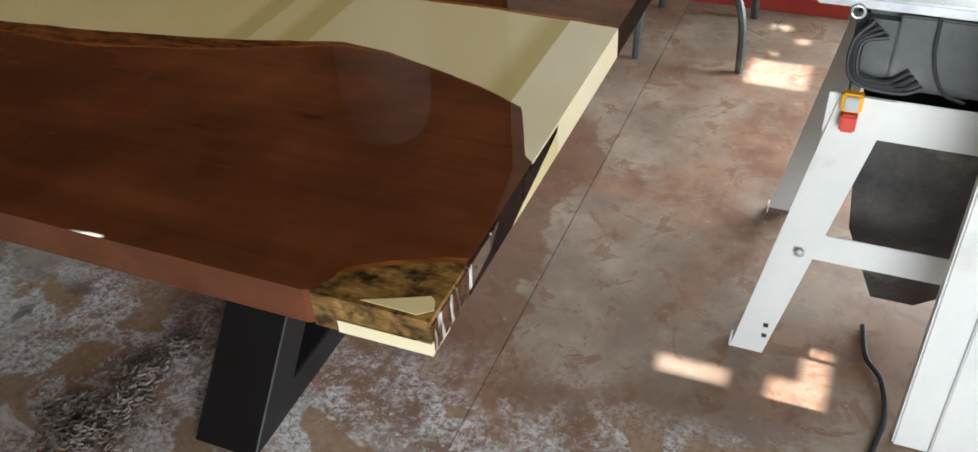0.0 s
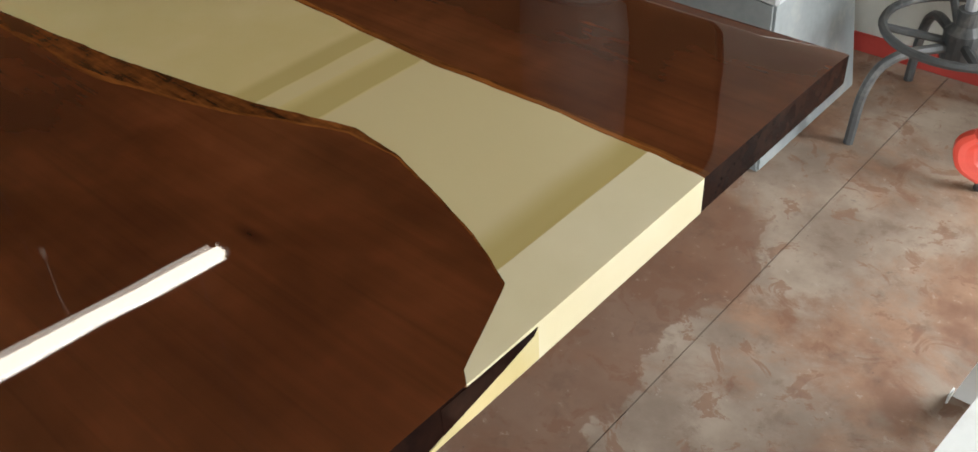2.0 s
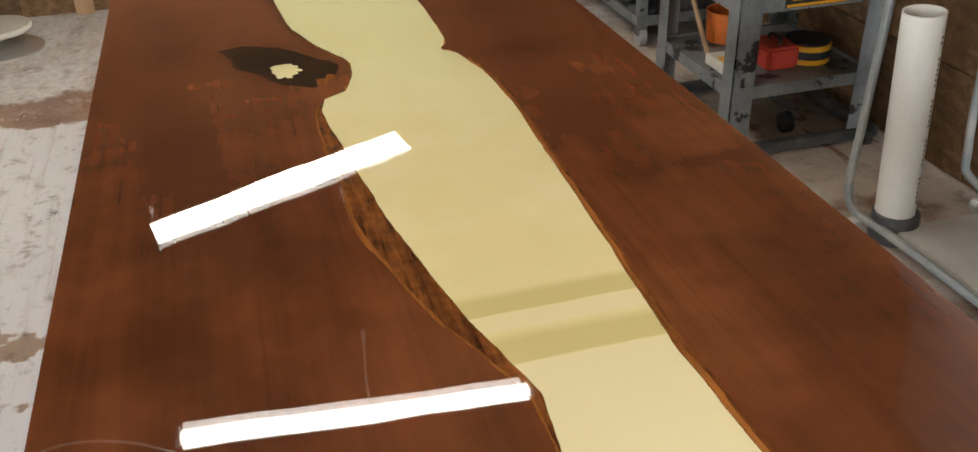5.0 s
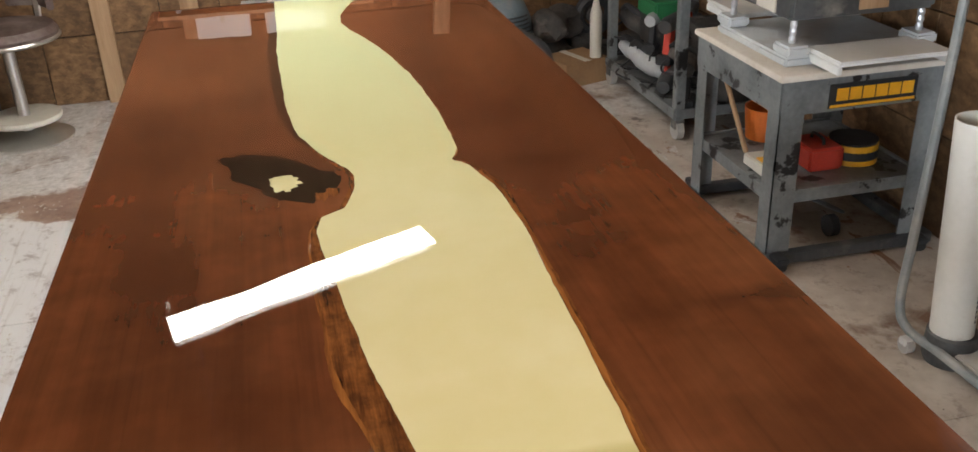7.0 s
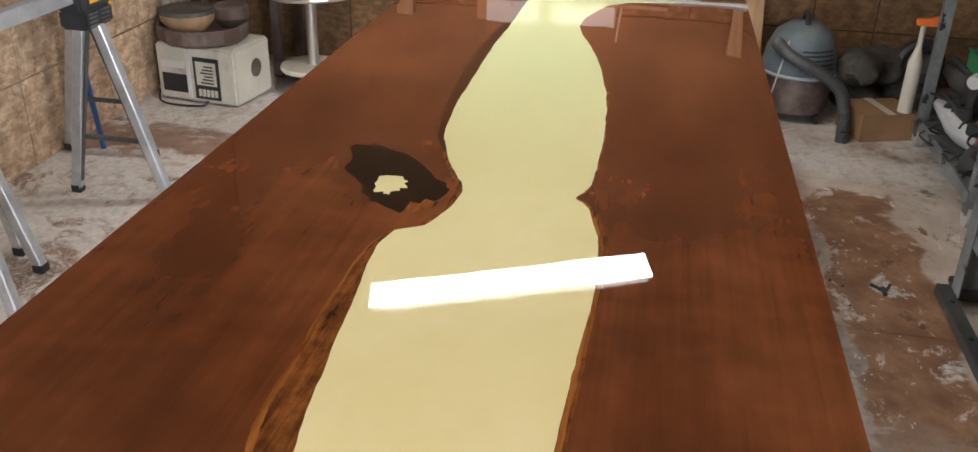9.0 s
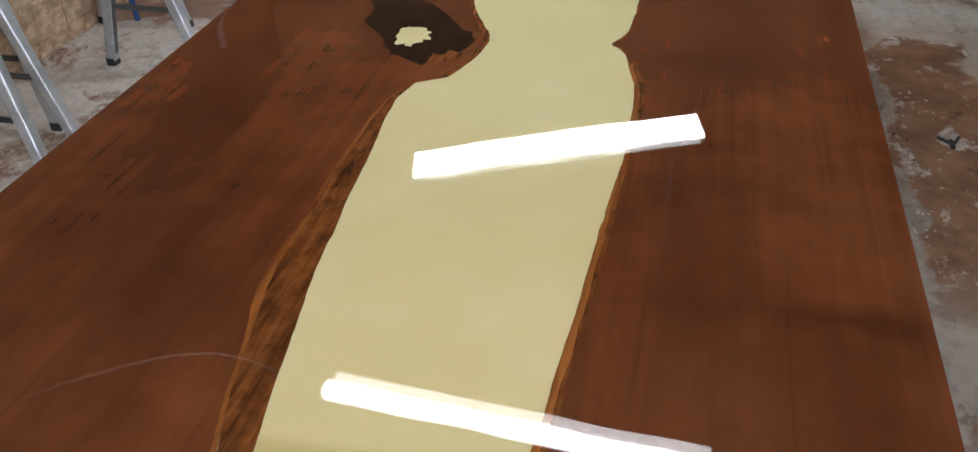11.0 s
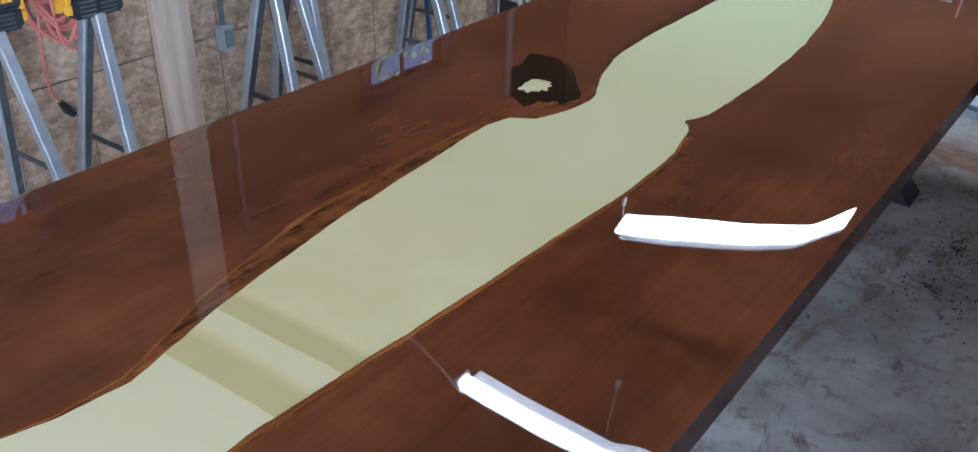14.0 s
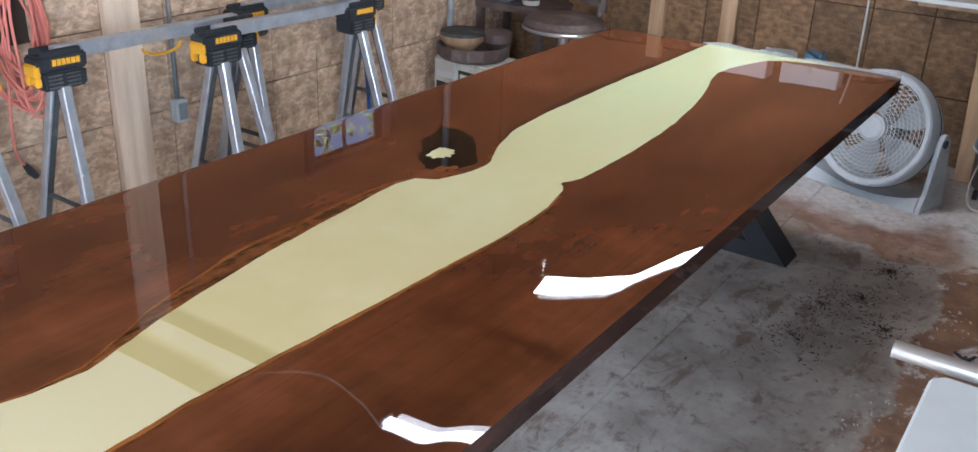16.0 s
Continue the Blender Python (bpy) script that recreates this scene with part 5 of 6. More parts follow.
for k in range(6):
    y = -1.505 - k * 0.046
    part("sign_bar", box(X0 - 0.010, X0 - 0.0085, y - 0.041, y, 0.569, 0.610), YELLOW, sign)
part("shelf", box(X0 + 0.01, X1 - 0.01, Y0 + 0.01, Y1 - 0.01, 0.255, 0.262), STAND_STEEL, ps, "dusty lower shelf")
for y in (Y0 + 0.012, Y1 - 0.012):
    part("shelf_rail", box(X0 + 0.006, X1 - 0.006, y - 0.006, y + 0.006, 0.225, 0.27, 0.001), STAND_STEEL, ps)
for x in (X0 + 0.012, X1 - 0.012):
    part("shelf_rail", box(x - 0.006, x + 0.006, Y0 + 0.006, Y1 - 0.006, 0.225, 0.27, 0.001), STAND_STEEL, ps)
for y in (Y1 + 0.02, Y0 - 0.02):
    r = part("base_rail", box(X0 - 0.02, X1 + 0.02, y - 0.022, y + 0.022, 0.012, 0.05, 0.003), DARK_STEEL, ps, "dark steel base rail")
    for k in range(3):
        x = X0 + 0.06 + k * 0.22
        part("rail_bolt", lathe([(0.008, 0), (0.008, 0.004), (0, 0.006)], 8, (x, y, 0.05)), BLACK_PLASTIC, r)
part("base_rail", box(X1 - 0.02, X1 + 0.02, Y0, Y1, 0.012, 0.05, 0.003), DARK_STEEL, ps)
part("base_rail", box(X0 - 0.02, X0 + 0.02, Y0, Y1, 0.012, 0.05, 0.003), DARK_STEEL, ps)
for x, y in ((X0 - 0.04, Y1 - 0.03), (X0 - 0.04, Y0 + 0.03), (X1 + 0.04, Y1 - 0.03)):
    c = part("caster", tube([(x, y - 0.015, 0.028), (x, y + 0.015, 0.028)], 0.028, 14), RUBBER, ps, "black caster")
    part("caster_fork", box(x - 0.03, x + 0.03, y - 0.022, y + 0.022, 0.035, 0.058, 0.004), BLACK_PLASTIC, c)
part("foot_pedal", moved(box(-0.09, 0.09, -0.03, 0.03, -0.006, 0.006, 0.003), pose(2.42, -1.62, 0.13, 0, 30, -60)), DARK_STEEL, ps, "tilted caster pedal")
part("pedal_caster", tube([(2.44, -1.67, 0.04), (2.44, -1.64, 0.04)], 0.04, 14), RUBBER, ps)

pl = thing("planer", "yellow thickness planer with dusty pale beds", "planer", (2.6, -1.62, H))
base = part("base", box(2.36, 2.84, -1.88, -1.36, H + 0.009, H + 0.04, 0.008), GREY_PLASTIC, pl, "dusty pale casting")
for x in (2.40, 2.80):
    for y in (-1.40, -1.85):
        part("corner_block", box(x - 0.05, x + 0.05, y - 0.04, y + 0.04, H + 0.041, H + 0.075, 0.008), GREY_PLASTIC, base)
        part("screw_post", tube(curve_pts([(x, y, H + 0.075), (x, y, H + 0.17)]), [0.013 if k % 2 else 0.010 for k in range(9)], 10), GALV, pl, "threaded steel post")
for x0, x1, t in ((2.20, 2.40, 0.05), (2.84, 3.12, 0.03)):
    bed = part("bed_extension", box(x0, x1, -1.84, -1.45, H + 0.045, H + 0.06, 0.004), WHITE_STEEL, pl, "dusty pale folding bed")
    for y in (-1.835, -1.455):
        part("bed_flange", box(x0 + 0.004, x1 - 0.004, y - 0.008, y + 0.008, H + 0.018, H + 0.0445, 0.003), WHITE_STEEL, bed)
hd = part("cutter_head", box(2.37, 2.83, -1.88, -1.37, H + 0.15, H + 0.23, 0.012), DARK_STEEL, pl, "dark cast head")
part("cover", box(2.40, 2.80, -1.87, -1.38, H + 0.231, H + 0.44, 0.03, seg=3), YELLOW, pl, "bright yellow cover")
part("cover_vent", box(2.393, 2.40, -1.60, -1.48, H + 0.27, H + 0.32, 0.004), BLACK_PLASTIC, pl)
part("cover_vent", box(2.46, 2.58, -1.381, -1.374, H + 0.27, H + 0.34, 0.004), BLACK_PLASTIC, pl)
part("warning_label", box(2.363, 2.369, -1.70, -1.60, H + 0.17, H + 0.20), PINE, hd, "small tan label")
part("data_label", box(2.46, 2.58, -1.369, -1.364, H + 0.16, H + 0.215), CARTON, hd, "worn paper label")
part("crank_wheel", tube(ring((2.70, -1.345, H + 0.27), 0.065, "y", 28), 0.024, 12, closed=True), WHITE_STEEL, pl, "white ring handwheel", True)

def shelf_item(name, bm, mat, label, cat, at):
    t = thing(name, label, cat, at)
    return t, part("body", bm, mat, t)


t, b = shelf_item("manual_box", box(2.36, 2.56, -1.45, -1.355, 0.271, 0.31, 0.004), CARTON, "white box with a yellow label on the shelf", "box", (2.45, -1.40, 0.271))
part("label", box(2.38, 2.50, -1.44, -1.37, 0.3105, 0.312), YELLOW, t)
t, b = shelf_item("plastic_bucket", lathe([(0, 0), (0.07, 0), (0.08, 0.12), (0.075, 0.12), (0.066, 0.01), (0, 0.01)], 24, (2.79, -1.56, 0.263)), ORANGE, "orange plastic bucket on the lower shelf", "bucket", (2.79, -1.56, 0.263))
part("handle", tube([(2.79 + 0.085 * math.cos(a), -1.56, 0.38 + 0.03 * math.sin(a)) for a in np.linspace(0, math.pi, 12)], 0.004, 6), GALV, t)
t, b = shelf_item("tool_case", box(2.42, 2.58, -1.66, -1.53, 0.263, 0.345, 0.01), RED, "red plastic tool case on the lower shelf", "tool case", (2.5, -1.6, 0.263))
part("handle", tube(curve_pts([(2.46, -1.6, 0.345), (2.47, -1.6, 0.365), (2.53, -1.6, 0.365), (2.54, -1.6, 0.345)]), 0.006, 6), BLACK_PLASTIC, t)
t, b = shelf_item("tape_roll", lathe([(0.05, 0), (0.085, 0), (0.085, 0.07), (0.05, 0.07), (0.05, 0)], 28, (2.50, -1.74, 0.263)), YELLOW, "yellow and black roll of tape on the shelf", "tape roll", (2.5, -1.74, 0.263))
part("printed_band", lathe([(0.086, 0.02), (0.0865, 0.02), (0.0865, 0.05), (0.086, 0.05)], 28, (2.50, -1.74, 0.263)), BLACK_PLASTIC, t)
part("lid", lathe([(0, 0.071), (0.08, 0.071), (0.083, 0.08), (0, 0.085)], 24, (2.50, -1.74, 0.263)), BLACK_PLASTIC, t)
t = thing("push_stick", "slim wooden stick leaning inside the tool stand", "stick", (2.62, -1.42, 0.263))
part("stick", beam((2.66, -1.42, 0.263), (2.74, -1.36, 0.52), 0.016, 0.016), PINE, t)

# ---- rolling tool cart ----
cart = thing("tool_cart", "grey steel rolling cart crammed with power tools", "cart", (3.9, -1.75, 0))
for x in (3.50, 4.36):
    for y in (-1.53, -1.98):
        part("post", box(x - 0.022, x + 0.022, y - 0.022, y + 0.022, 0.09, 0.96, 0.003), STAND_STEEL, cart)
        c = part("caster", tube([(x, y - 0.016, 0.045), (x, y + 0.016, 0.045)], 0.045, 16), CASTER, cart, "grey caster wheel")
        part("caster_fork", box(x - 0.025, x + 0.025, y - 0.024, y + 0.024, 0.05, 0.095, 0.004), DARK_STEEL, c)
for z in (0.11, 0.80):
    bm = box(3.48, 4.38, -2.0, -1.51, z, z + 0.006)
    box(3.48, 4.38, -1.515, -1.50, z - 0.012, z + 0.035, 0.002, bm)
    box(3.48, 4.38, -2.005, -1.995, z - 0.012, z + 0.035, 0.002, bm)
    box(3.475, 3.485, -2.0, -1.51, z - 0.012, z + 0.035, 0.002, bm)
    box(4.375, 4.385, -2.0, -1.51, z - 0.012, z + 0.035, 0.002, bm)
    part("shelf", bm, STAND_STEEL, cart)
part("push_handle", tube(curve_pts([(3.49, -1.53, 0.95), (3.42, -1.53, 0.97), (3.42, -1.98, 0.97), (3.49, -1.98, 0.95)]), 0.014, 8), STAND_STEEL, cart, "", True)


def power_tool(x, y, z, rz, mats, s, kind):
    label = ("dusty dark corded power tool on the cart", "dusty dark pistol drill on the cart", "dusty dark tool case on the cart")[kind]
    t = thing("power_tool", label, "power tool", (x, y, z), "tools on the cart")
    M = pose(x, y, z, 0, 0, rz)
    if kind == 0:
        part("motor_body", moved(tube([(-0.10 * s, 0, 0.05 * s), (-0.02 * s, 0, 0.06 * s), (0.05 * s, 0, 0.075 * s), (0.12 * s, 0, 0.10 * s)], [0.035 * s, 0.048 * s, 0.045 * s, 0.03 * s], 12), M), mats[0], t, "", True)
        part("grip", moved(tube(curve_pts([(-0.03 * s, 0.0, 0.105 * s), (0.02 * s, 0.01 * s, 0.125 * s), (0.08 * s, 0.01 * s, 0.145 * s), (0.12 * s, 0.0, 0.12 * s)]), 0.016 * s, 8), M), mats[1], t, "", True)
        part("shoe", moved(box(-0.11 * s, 0.12 * s, -0.06 * s, 0.06 * s, 0.0, 0.012 * s, 0.002), M), DARK_STEEL, t)
    elif kind == 1:
        part("motor_body", moved(tube([(-0.09 * s, 0, 0.17 * s), (-0.05 * s, 0, 0.175 * s), (0.06 * s, 0, 0.175 * s), (0.075 * s, 0, 0.175 * s), (0.12 * s, 0, 0.175 * s)], [0.032 * s, 0.037 * s, 0.036 * s, 0.022 * s, 0.014 * s], 12), M), mats[0], t, "", True)
        part("grip", moved(beam((-0.03 * s, 0, 0.15 * s), (-0.05 * s, 0, 0.03 * s), 0.034 * s, 0.046 * s), M), mats[1], t)
        part("battery", moved(box(-0.10 * s, 0.02 * s, -0.035 * s, 0.035 * s, 0.0, 0.045 * s, 0.006), M), BLACK_PLASTIC, t)
    else:
        part("case_shell", moved(box(-0.12 * s, 0.12 * s, -0.085 * s, 0.085 * s, 0.0, 0.13 * s, 0.012), M), mats[0], t)
        part("case_lid", moved(box(-0.122 * s, 0.122 * s, -0.087 * s, 0.087 * s, 0.132 * s, 0.165 * s, 0.012), M), mats[1], t)
        part("latch", moved(box(-0.02 * s, 0.02 * s, 0.084 * s, 0.092 * s, 0.11 * s, 0.15 * s, 0.002), M), GREY_STEEL, t)
    part("cord", moved(tube(curve_pts([(0.12 * s, 0, 0.06 * s), (0.15 * s, 0.03, 0.03), (0.12 * s, 0.09 * s, 0.012), (0.0, 0.10 * s, 0.01), (-0.08 * s, 0.07 * s, 0.012)]), 0.005, 6), M), BLACK_PLASTIC, t, "", True)


rng = random.Random(21)
for z in (0.117, 0.25):
    for x in (3.62, 3.83, 4.04, 4.25):
        for y in (-1.62, -1.85):
            mm = rng.choice([(DARK_CLOTH, BLACK_PLASTIC)] * 3 + [(BLACK_PLASTIC, DARK_CLOTH), (RED, BLACK_PLASTIC), (GREY_PLASTIC, BLACK_PLASTIC), (DARK_STEEL, RED), (GREY_STEEL, DARK_CLOTH)])
            power_tool(x + rng.uniform(-0.02, 0.02) + (z > 0.2) * 0.05, y + rng.uniform(-0.015, 0.015) - (z > 0.2) * 0.04, z, rng.uniform(-70, 70), mm, rng.uniform(0.85, 1.15), rng.choice([0, 0, 1, 1, 2]))
for x, y, z, dx, dy, dz, m, lab in ((4.16, -1.70, 0.40, 0.24, 0.14, 0.085, GREEN, "green plastic tray on the cart"), (3.72, -1.78, 0.40, 0.20, 0.16, 0.06, DARK_CLOTH, "dusty black tool case on the cart")):
    t = thing("tool_tray", lab, "tray", (x, y, z))
    part("shell", box(x - dx / 2, x + dx / 2, y - dy / 2, y + dy / 2, z, z + dz, 0.01), m, t)
    part("rim", tube([(x - dx / 2, y - dy / 2, z + dz), (x + dx / 2, y - dy / 2, z + dz), (x + dx / 2, y + dy / 2, z + dz), (x - dx / 2, y + dy / 2, z + dz)], 0.006, 6, closed=True), m, t)
    part("riser", box(x - dx / 2.4, x + dx / 2.4, y - dy / 2.4, y + dy / 2.4, 0.117 + 0.1, z), DARK_CLOTH, t)
t = thing("spray_bottle", "tall pale bottle with a bright orange spray trigger", "spray bottle", (4.40, -1.44, 0))
part("bottle", lathe([(0, 0), (0.03, 0), (0.032, 0.02), (0.032, 0.36), (0.012, 0.44), (0.012, 0.53), (0, 0.53)], 18, (4.45, -1.47, 0)), CARTON, t, "", True)
part("trigger", moved(prism([(-0.07, 0.0), (0.03, 0.0), (0.035, 0.03), (-0.02, 0.035), (-0.075, 0.05)], -0.012, 0.012, 0.003), Matrix.Translation((4.45, -1.47, 0.53)) @ pose(0, 0, 0, 90, 0, 90)), ORANGE, t, "bright orange trigger")

# ---- floor fan ----
fan = thing("floor_fan", "grey plastic floor fan with a round wire grille", "fan", (4.33, -0.5, 0))
FM = Matrix.Translation((4.33, -0.44, 0.32)) @ pose(0, 0, 0, 0, 0, -16) @ pose(0, 0, 0, 0, 14, 0)   # faces -x, tipped up
R = 0.275
house = part("housing", moved(moved(lathe([(R - 0.03, -0.075), (R - 0.008, -0.085), (R, -0.075), (R + 0.004, 0.0), (R - 0.01, 0.07), (R - 0.045, 0.085), (R - 0.05, 0.075), (R - 0.03, 0.0), (R - 0.03, -0.075)], 56), pose(0, 0, 0, 0, 90, 0)), FM), GREY_PLASTIC, fan, "", True)
part("seam_band", moved(tube(ring((0.012, 0, 0), R + 0.003, "x", 56), 0.004, 6, closed=True), FM), DARK_STEEL, house)
g = bmesh.new()
for k in range(11):
    tube([(-0.078 - 0.012 * math.cos(k / 10 * 1.5), p.y, p.z) for p in ring((0, 0, 0), 0.06 + k * (R - 0.095) / 10, "x", 44)], 0.0016, 5, g, True)
for k in range(44):
    a = 2 * math.pi * k / 44
    tube([(-0.09 + 0.012 * s, (0.05 + (R - 0.085) * s) * math.cos(a + 0.95 * s), (0.05 + (R - 0.085) * s) * math.sin(a + 0.95 * s)) for s in (0, 0.25, 0.5, 0.75, 1)], 0.0014, 4, g)
part("grille", moved(g, FM), WHITE_STEEL, fan, "pale wire grille")
part("grille_hub", moved(moved(lathe([(0, -0.105), (0.05, -0.10), (0.062, -0.088), (0.062, -0.08), (0, -0.08)], 28), pose(0, 0, 0, 0, 90, 0)), FM @ Matrix.Scale(1, 4)), GREY_PLASTIC, fan, "round centre badge")
for k in range(5):
    a0 = 2 * math.pi * k / 5
    bm = bmesh.new()
    rows = []
    for i in range(8):
        r = 0.04 + i * 0.026
        w = 0.30 + 0.25 * math.sin(i / 7 * 2.6)
        rows.append([bm.verts.new((0.025 - 0.05 * (j / 4 - 0.5), r * math.cos(a0 + w * (j / 4 - 0.5) * 1.5), r * math.sin(a0 + w * (j / 4 - 0.5) * 1.5))) for j in range(5)])
    for A, B in zip(rows, rows[1:]):
        for j in range(4):
            bm.faces.new((A[j], A[j + 1], B[j + 1], B[j]))
    bmesh.ops.solidify(bm, geom=bm.faces[:], thickness=0.003)
    part("blade", moved(bm, FM), GREY_PLASTIC, fan, "", True)
part("motor", moved(tube([(0.04, 0, 0), (0.14, 0, 0)], 0.07, 18), FM), DARK_STEEL, fan)
g = bmesh.new()
for k in range(24):
    a = 2 * math.pi * k / 24
    tube([(0.09, 0.06 * math.cos(a), 0.06 * math.sin(a)), (0.085, (R - 0.05) * math.cos(a), (R - 0.05) * math.sin(a))], 0.0016, 4, g)
part("rear_grille", moved(g, FM), GREY_PLASTIC, fan)
BM = Matrix.Translation((4.33, -0.44, 0)) @ pose(0, 0, 0, 0, 0, -16)
for s in (1, -1):
    out = [(-0.10, 0.0), (0.13, 0.0), (0.12, 0.06), (0.06, 0.33), (0.03, 0.365), (-0.005, 0.365), (-0.03, 0.33), (-0.06, 0.10)]
    bm = prism(out, -0.012, 0.012, 0.004)
    moved(bm, BM @ Matrix(((1, 0, 0, 0.02), (0, 0, 1, s * (R + 0.018)), (0, 1, 0, 0), (0, 0, 0, 1))))
    b = part("bracket", bm, GREY_PLASTIC, fan)
    part("tilt_knob", moved(tube([(0.02, s * (R + 0.018) - 0.02, 0.325), (0.02, s * (R + 0.018) + 0.02, 0.325)], 0.02, 14), BM), BLACK_PLASTIC, b, "dark tilt knob")
ft = bmesh.new()
rows = []
for k in range(13):
    a = (k / 12 - 0.5) * 2
    rows.append([ft.verts.new(BM @ Vector(q)) for q in ((-0.08, a * (R + 0.005), 0.0), (0.15, a * (R + 0.005), 0.0), (0.14, a * (R + 0.005), 0.03 + 0.05 * a * a), (-0.06, a * (R + 0.005), 0.02 + 0.05 * a * a))])
for A, B in zip(rows, rows[1:]):
    for k in range(4):
        ft.faces.new((A[k], A[(k + 1) % 4], B[(k + 1) % 4], B[k]))
ft.faces.new(rows[0]), ft.faces.new(rows[-1][::-1])
part("foot", ft, GREY_PLASTIC, fan)

# ---- corner by the far right: vacuum, box, clutter ----
vac = thing("shop_vacuum", "blue grey shop vacuum with a dark hose", "vacuum cleaner", (4.66, -1.0, 0))
part("tank", lathe([(0, 0.05), (0.15, 0.05), (0.16, 0.07), (0.165, 0.22), (0, 0.22)], 30, (4.66, -1.0, 0)), LEATHER, vac, "dusty brown tank", True)
part("motor_head", lathe([(0.172, 0.22), (0.178, 0.24), (0.165, 0.34), (0.13, 0.42), (0.07, 0.465), (0, 0.47)], 30, (4.66, -1.0, 0)), VAC_BLUE, vac, "blue grey head", True)
part("rim", tube(ring((4.66, -1.0, 0.235), 0.176), 0.008, 8, closed=True), GREY_PLASTIC, vac)
for k in range(5):
    z = 0.28 + k * 0.02
    part("vent_slat", tube([(4.66 - (0.179 - k * 0.005) * math.cos(a), -1.0 - (0.179 - k * 0.005) * math.sin(a), z) for a in np.linspace(-0.1, 0.9, 10)], 0.004, 5), BLACK_PLASTIC, vac)
part("carry_handle", tube(curve_pts([(4.60, -1.0, 0.46), (4.62, -1.0, 0.50), (4.70, -1.0, 0.50), (4.72, -1.0, 0.46)]), 0.012, 8), BLACK_PLASTIC, vac, "", True)
part("power_cord", tube(curve_pts([(4.53, -0.92, 0.40), (4.47, -0.90, 0.34), (4.48, -0.88, 0.22), (4.46, -0.86, 0.08), (4.40, -0.9, 0.008), (4.44, -1.0, 0.008)]), 0.004, 6), CARTON, vac, "", True)
hp = curve_pts([(4.50, -0.86, 0.40), (4.42, -0.92, 0.36), (4.40, -1.05, 0.30), (4.40, -1.16, 0.22), (4.39, -1.20, 0.10), (4.34, -1.195, 0.035)], 12)
part("hose", tube(hp, [0.028 + 0.003 * (k % 2) for k in range(len(hp))], 12), DARK_STEEL, vac, "dark ribbed hose", True)
part("hose_cuff", lathe([(0.024, 0), (0.03, 0), (0.03, 0.05), (0.024, 0.05), (0.024, 0)], 16, (4.33, -1.195, 0.0)), DARK_STEEL, vac)
for a in (0.7, 2.3, 3.9, 5.4):
    x, y = 4.66 + 0.15 * math.cos(a), -1.0 + 0.15 * math.sin(a)
    part("caster", tube([(x, y - 0.01, 0.025), (x, y + 0.01, 0.025)], 0.025, 12), RUBBER, vac)
cb = thing("cardboard_box", "closed brown cardboard box on the floor", "box", (4.5, -1.38, 0))
part("carton", moved(box(-0.12, 0.12, -0.14, 0.14, 0, 0.13, 0.003), pose(4.50, -1.37, 0, 0, 0, 18)), CARDBOARD, cb)
part("tape", moved(box(-0.121, 0.121, -0.02, 0.02, 0.1302, 0.1312), pose(4.50, -1.37, 0, 0, 0, 18)), CARTON, cb, "pale packing tape")
rng = random.Random(31)
for i, (x, y, z) in enumerate(((4.78, -1.32, 0.0), (4.82, -1.55, 0.0), (4.62, -1.62, 0.0), (4.84, -1.42, 0.15), (4.68, -1.28, 0.17))):
    t = thing("tool_bag", "heap of dusty black tool bag and cords", "tool bag", (x, y, z), "clutter in the corner")
    bm = bmesh.new()
    bmesh.ops.create_icosphere(bm, subdivisions=3, radius=0.11)
    for v in bm.verts:
        v.co = Vector((v.co.x * 1.1, v.co.y, v.co.z * 0.8)) * (1 + 0.35 * noise.noise(v.co * 14 + Vector((i, 0, 0))))
        v.co.z = max(v.co.z, -0.085) + 0.085
    part("bag", moved(bm, Matrix.Translation((x, y, z))), DARK_CLOTH, t, "", True)
    part("strap", tube(curve_pts([(x - 0.09, y, z + 0.10), (x - 0.05, y + 0.06, z + 0.15), (x + 0.04, y + 0.07, z + 0.11), (x + 0.09, y, z + 0.09)]), 0.010, 6), rng.choice([BLACK_PLASTIC, DARK_CLOTH, LEATHER]), t, "", True)
t = thing("blower", "small round black blower fan in the corner", "blower", (4.86, -1.60, 0.17))
part("shell", tube(ring((4.80, -1.58, 0.27), 0.09, "x", 24), 0.03, 8, closed=True), BLACK_PLASTIC, t, "", True)
part("core", tube([(4.78, -1.58, 0.27), (4.84, -1.58, 0.27)], 0.05, 14), DARK_CLOTH, t)
t = thing("scrap", "small black plastic scrap on the floor", "scrap", (2.9, -1.12, 0))
bm = box(2.87, 2.92, -1.13, -1.115, 0.0, 0.012, 0.003)
beam((2.88, -1.12, 0.006), (2.94, -1.15, 0.008), 0.008, 0.008, (0, 0, 1), 0, bm)
beam((2.90, -1.12, 0.006), (2.93, -1.085, 0.008), 0.008, 0.008, (0, 0, 1), 0, bm)
part("piece", bm, BLACK_PLASTIC, t)

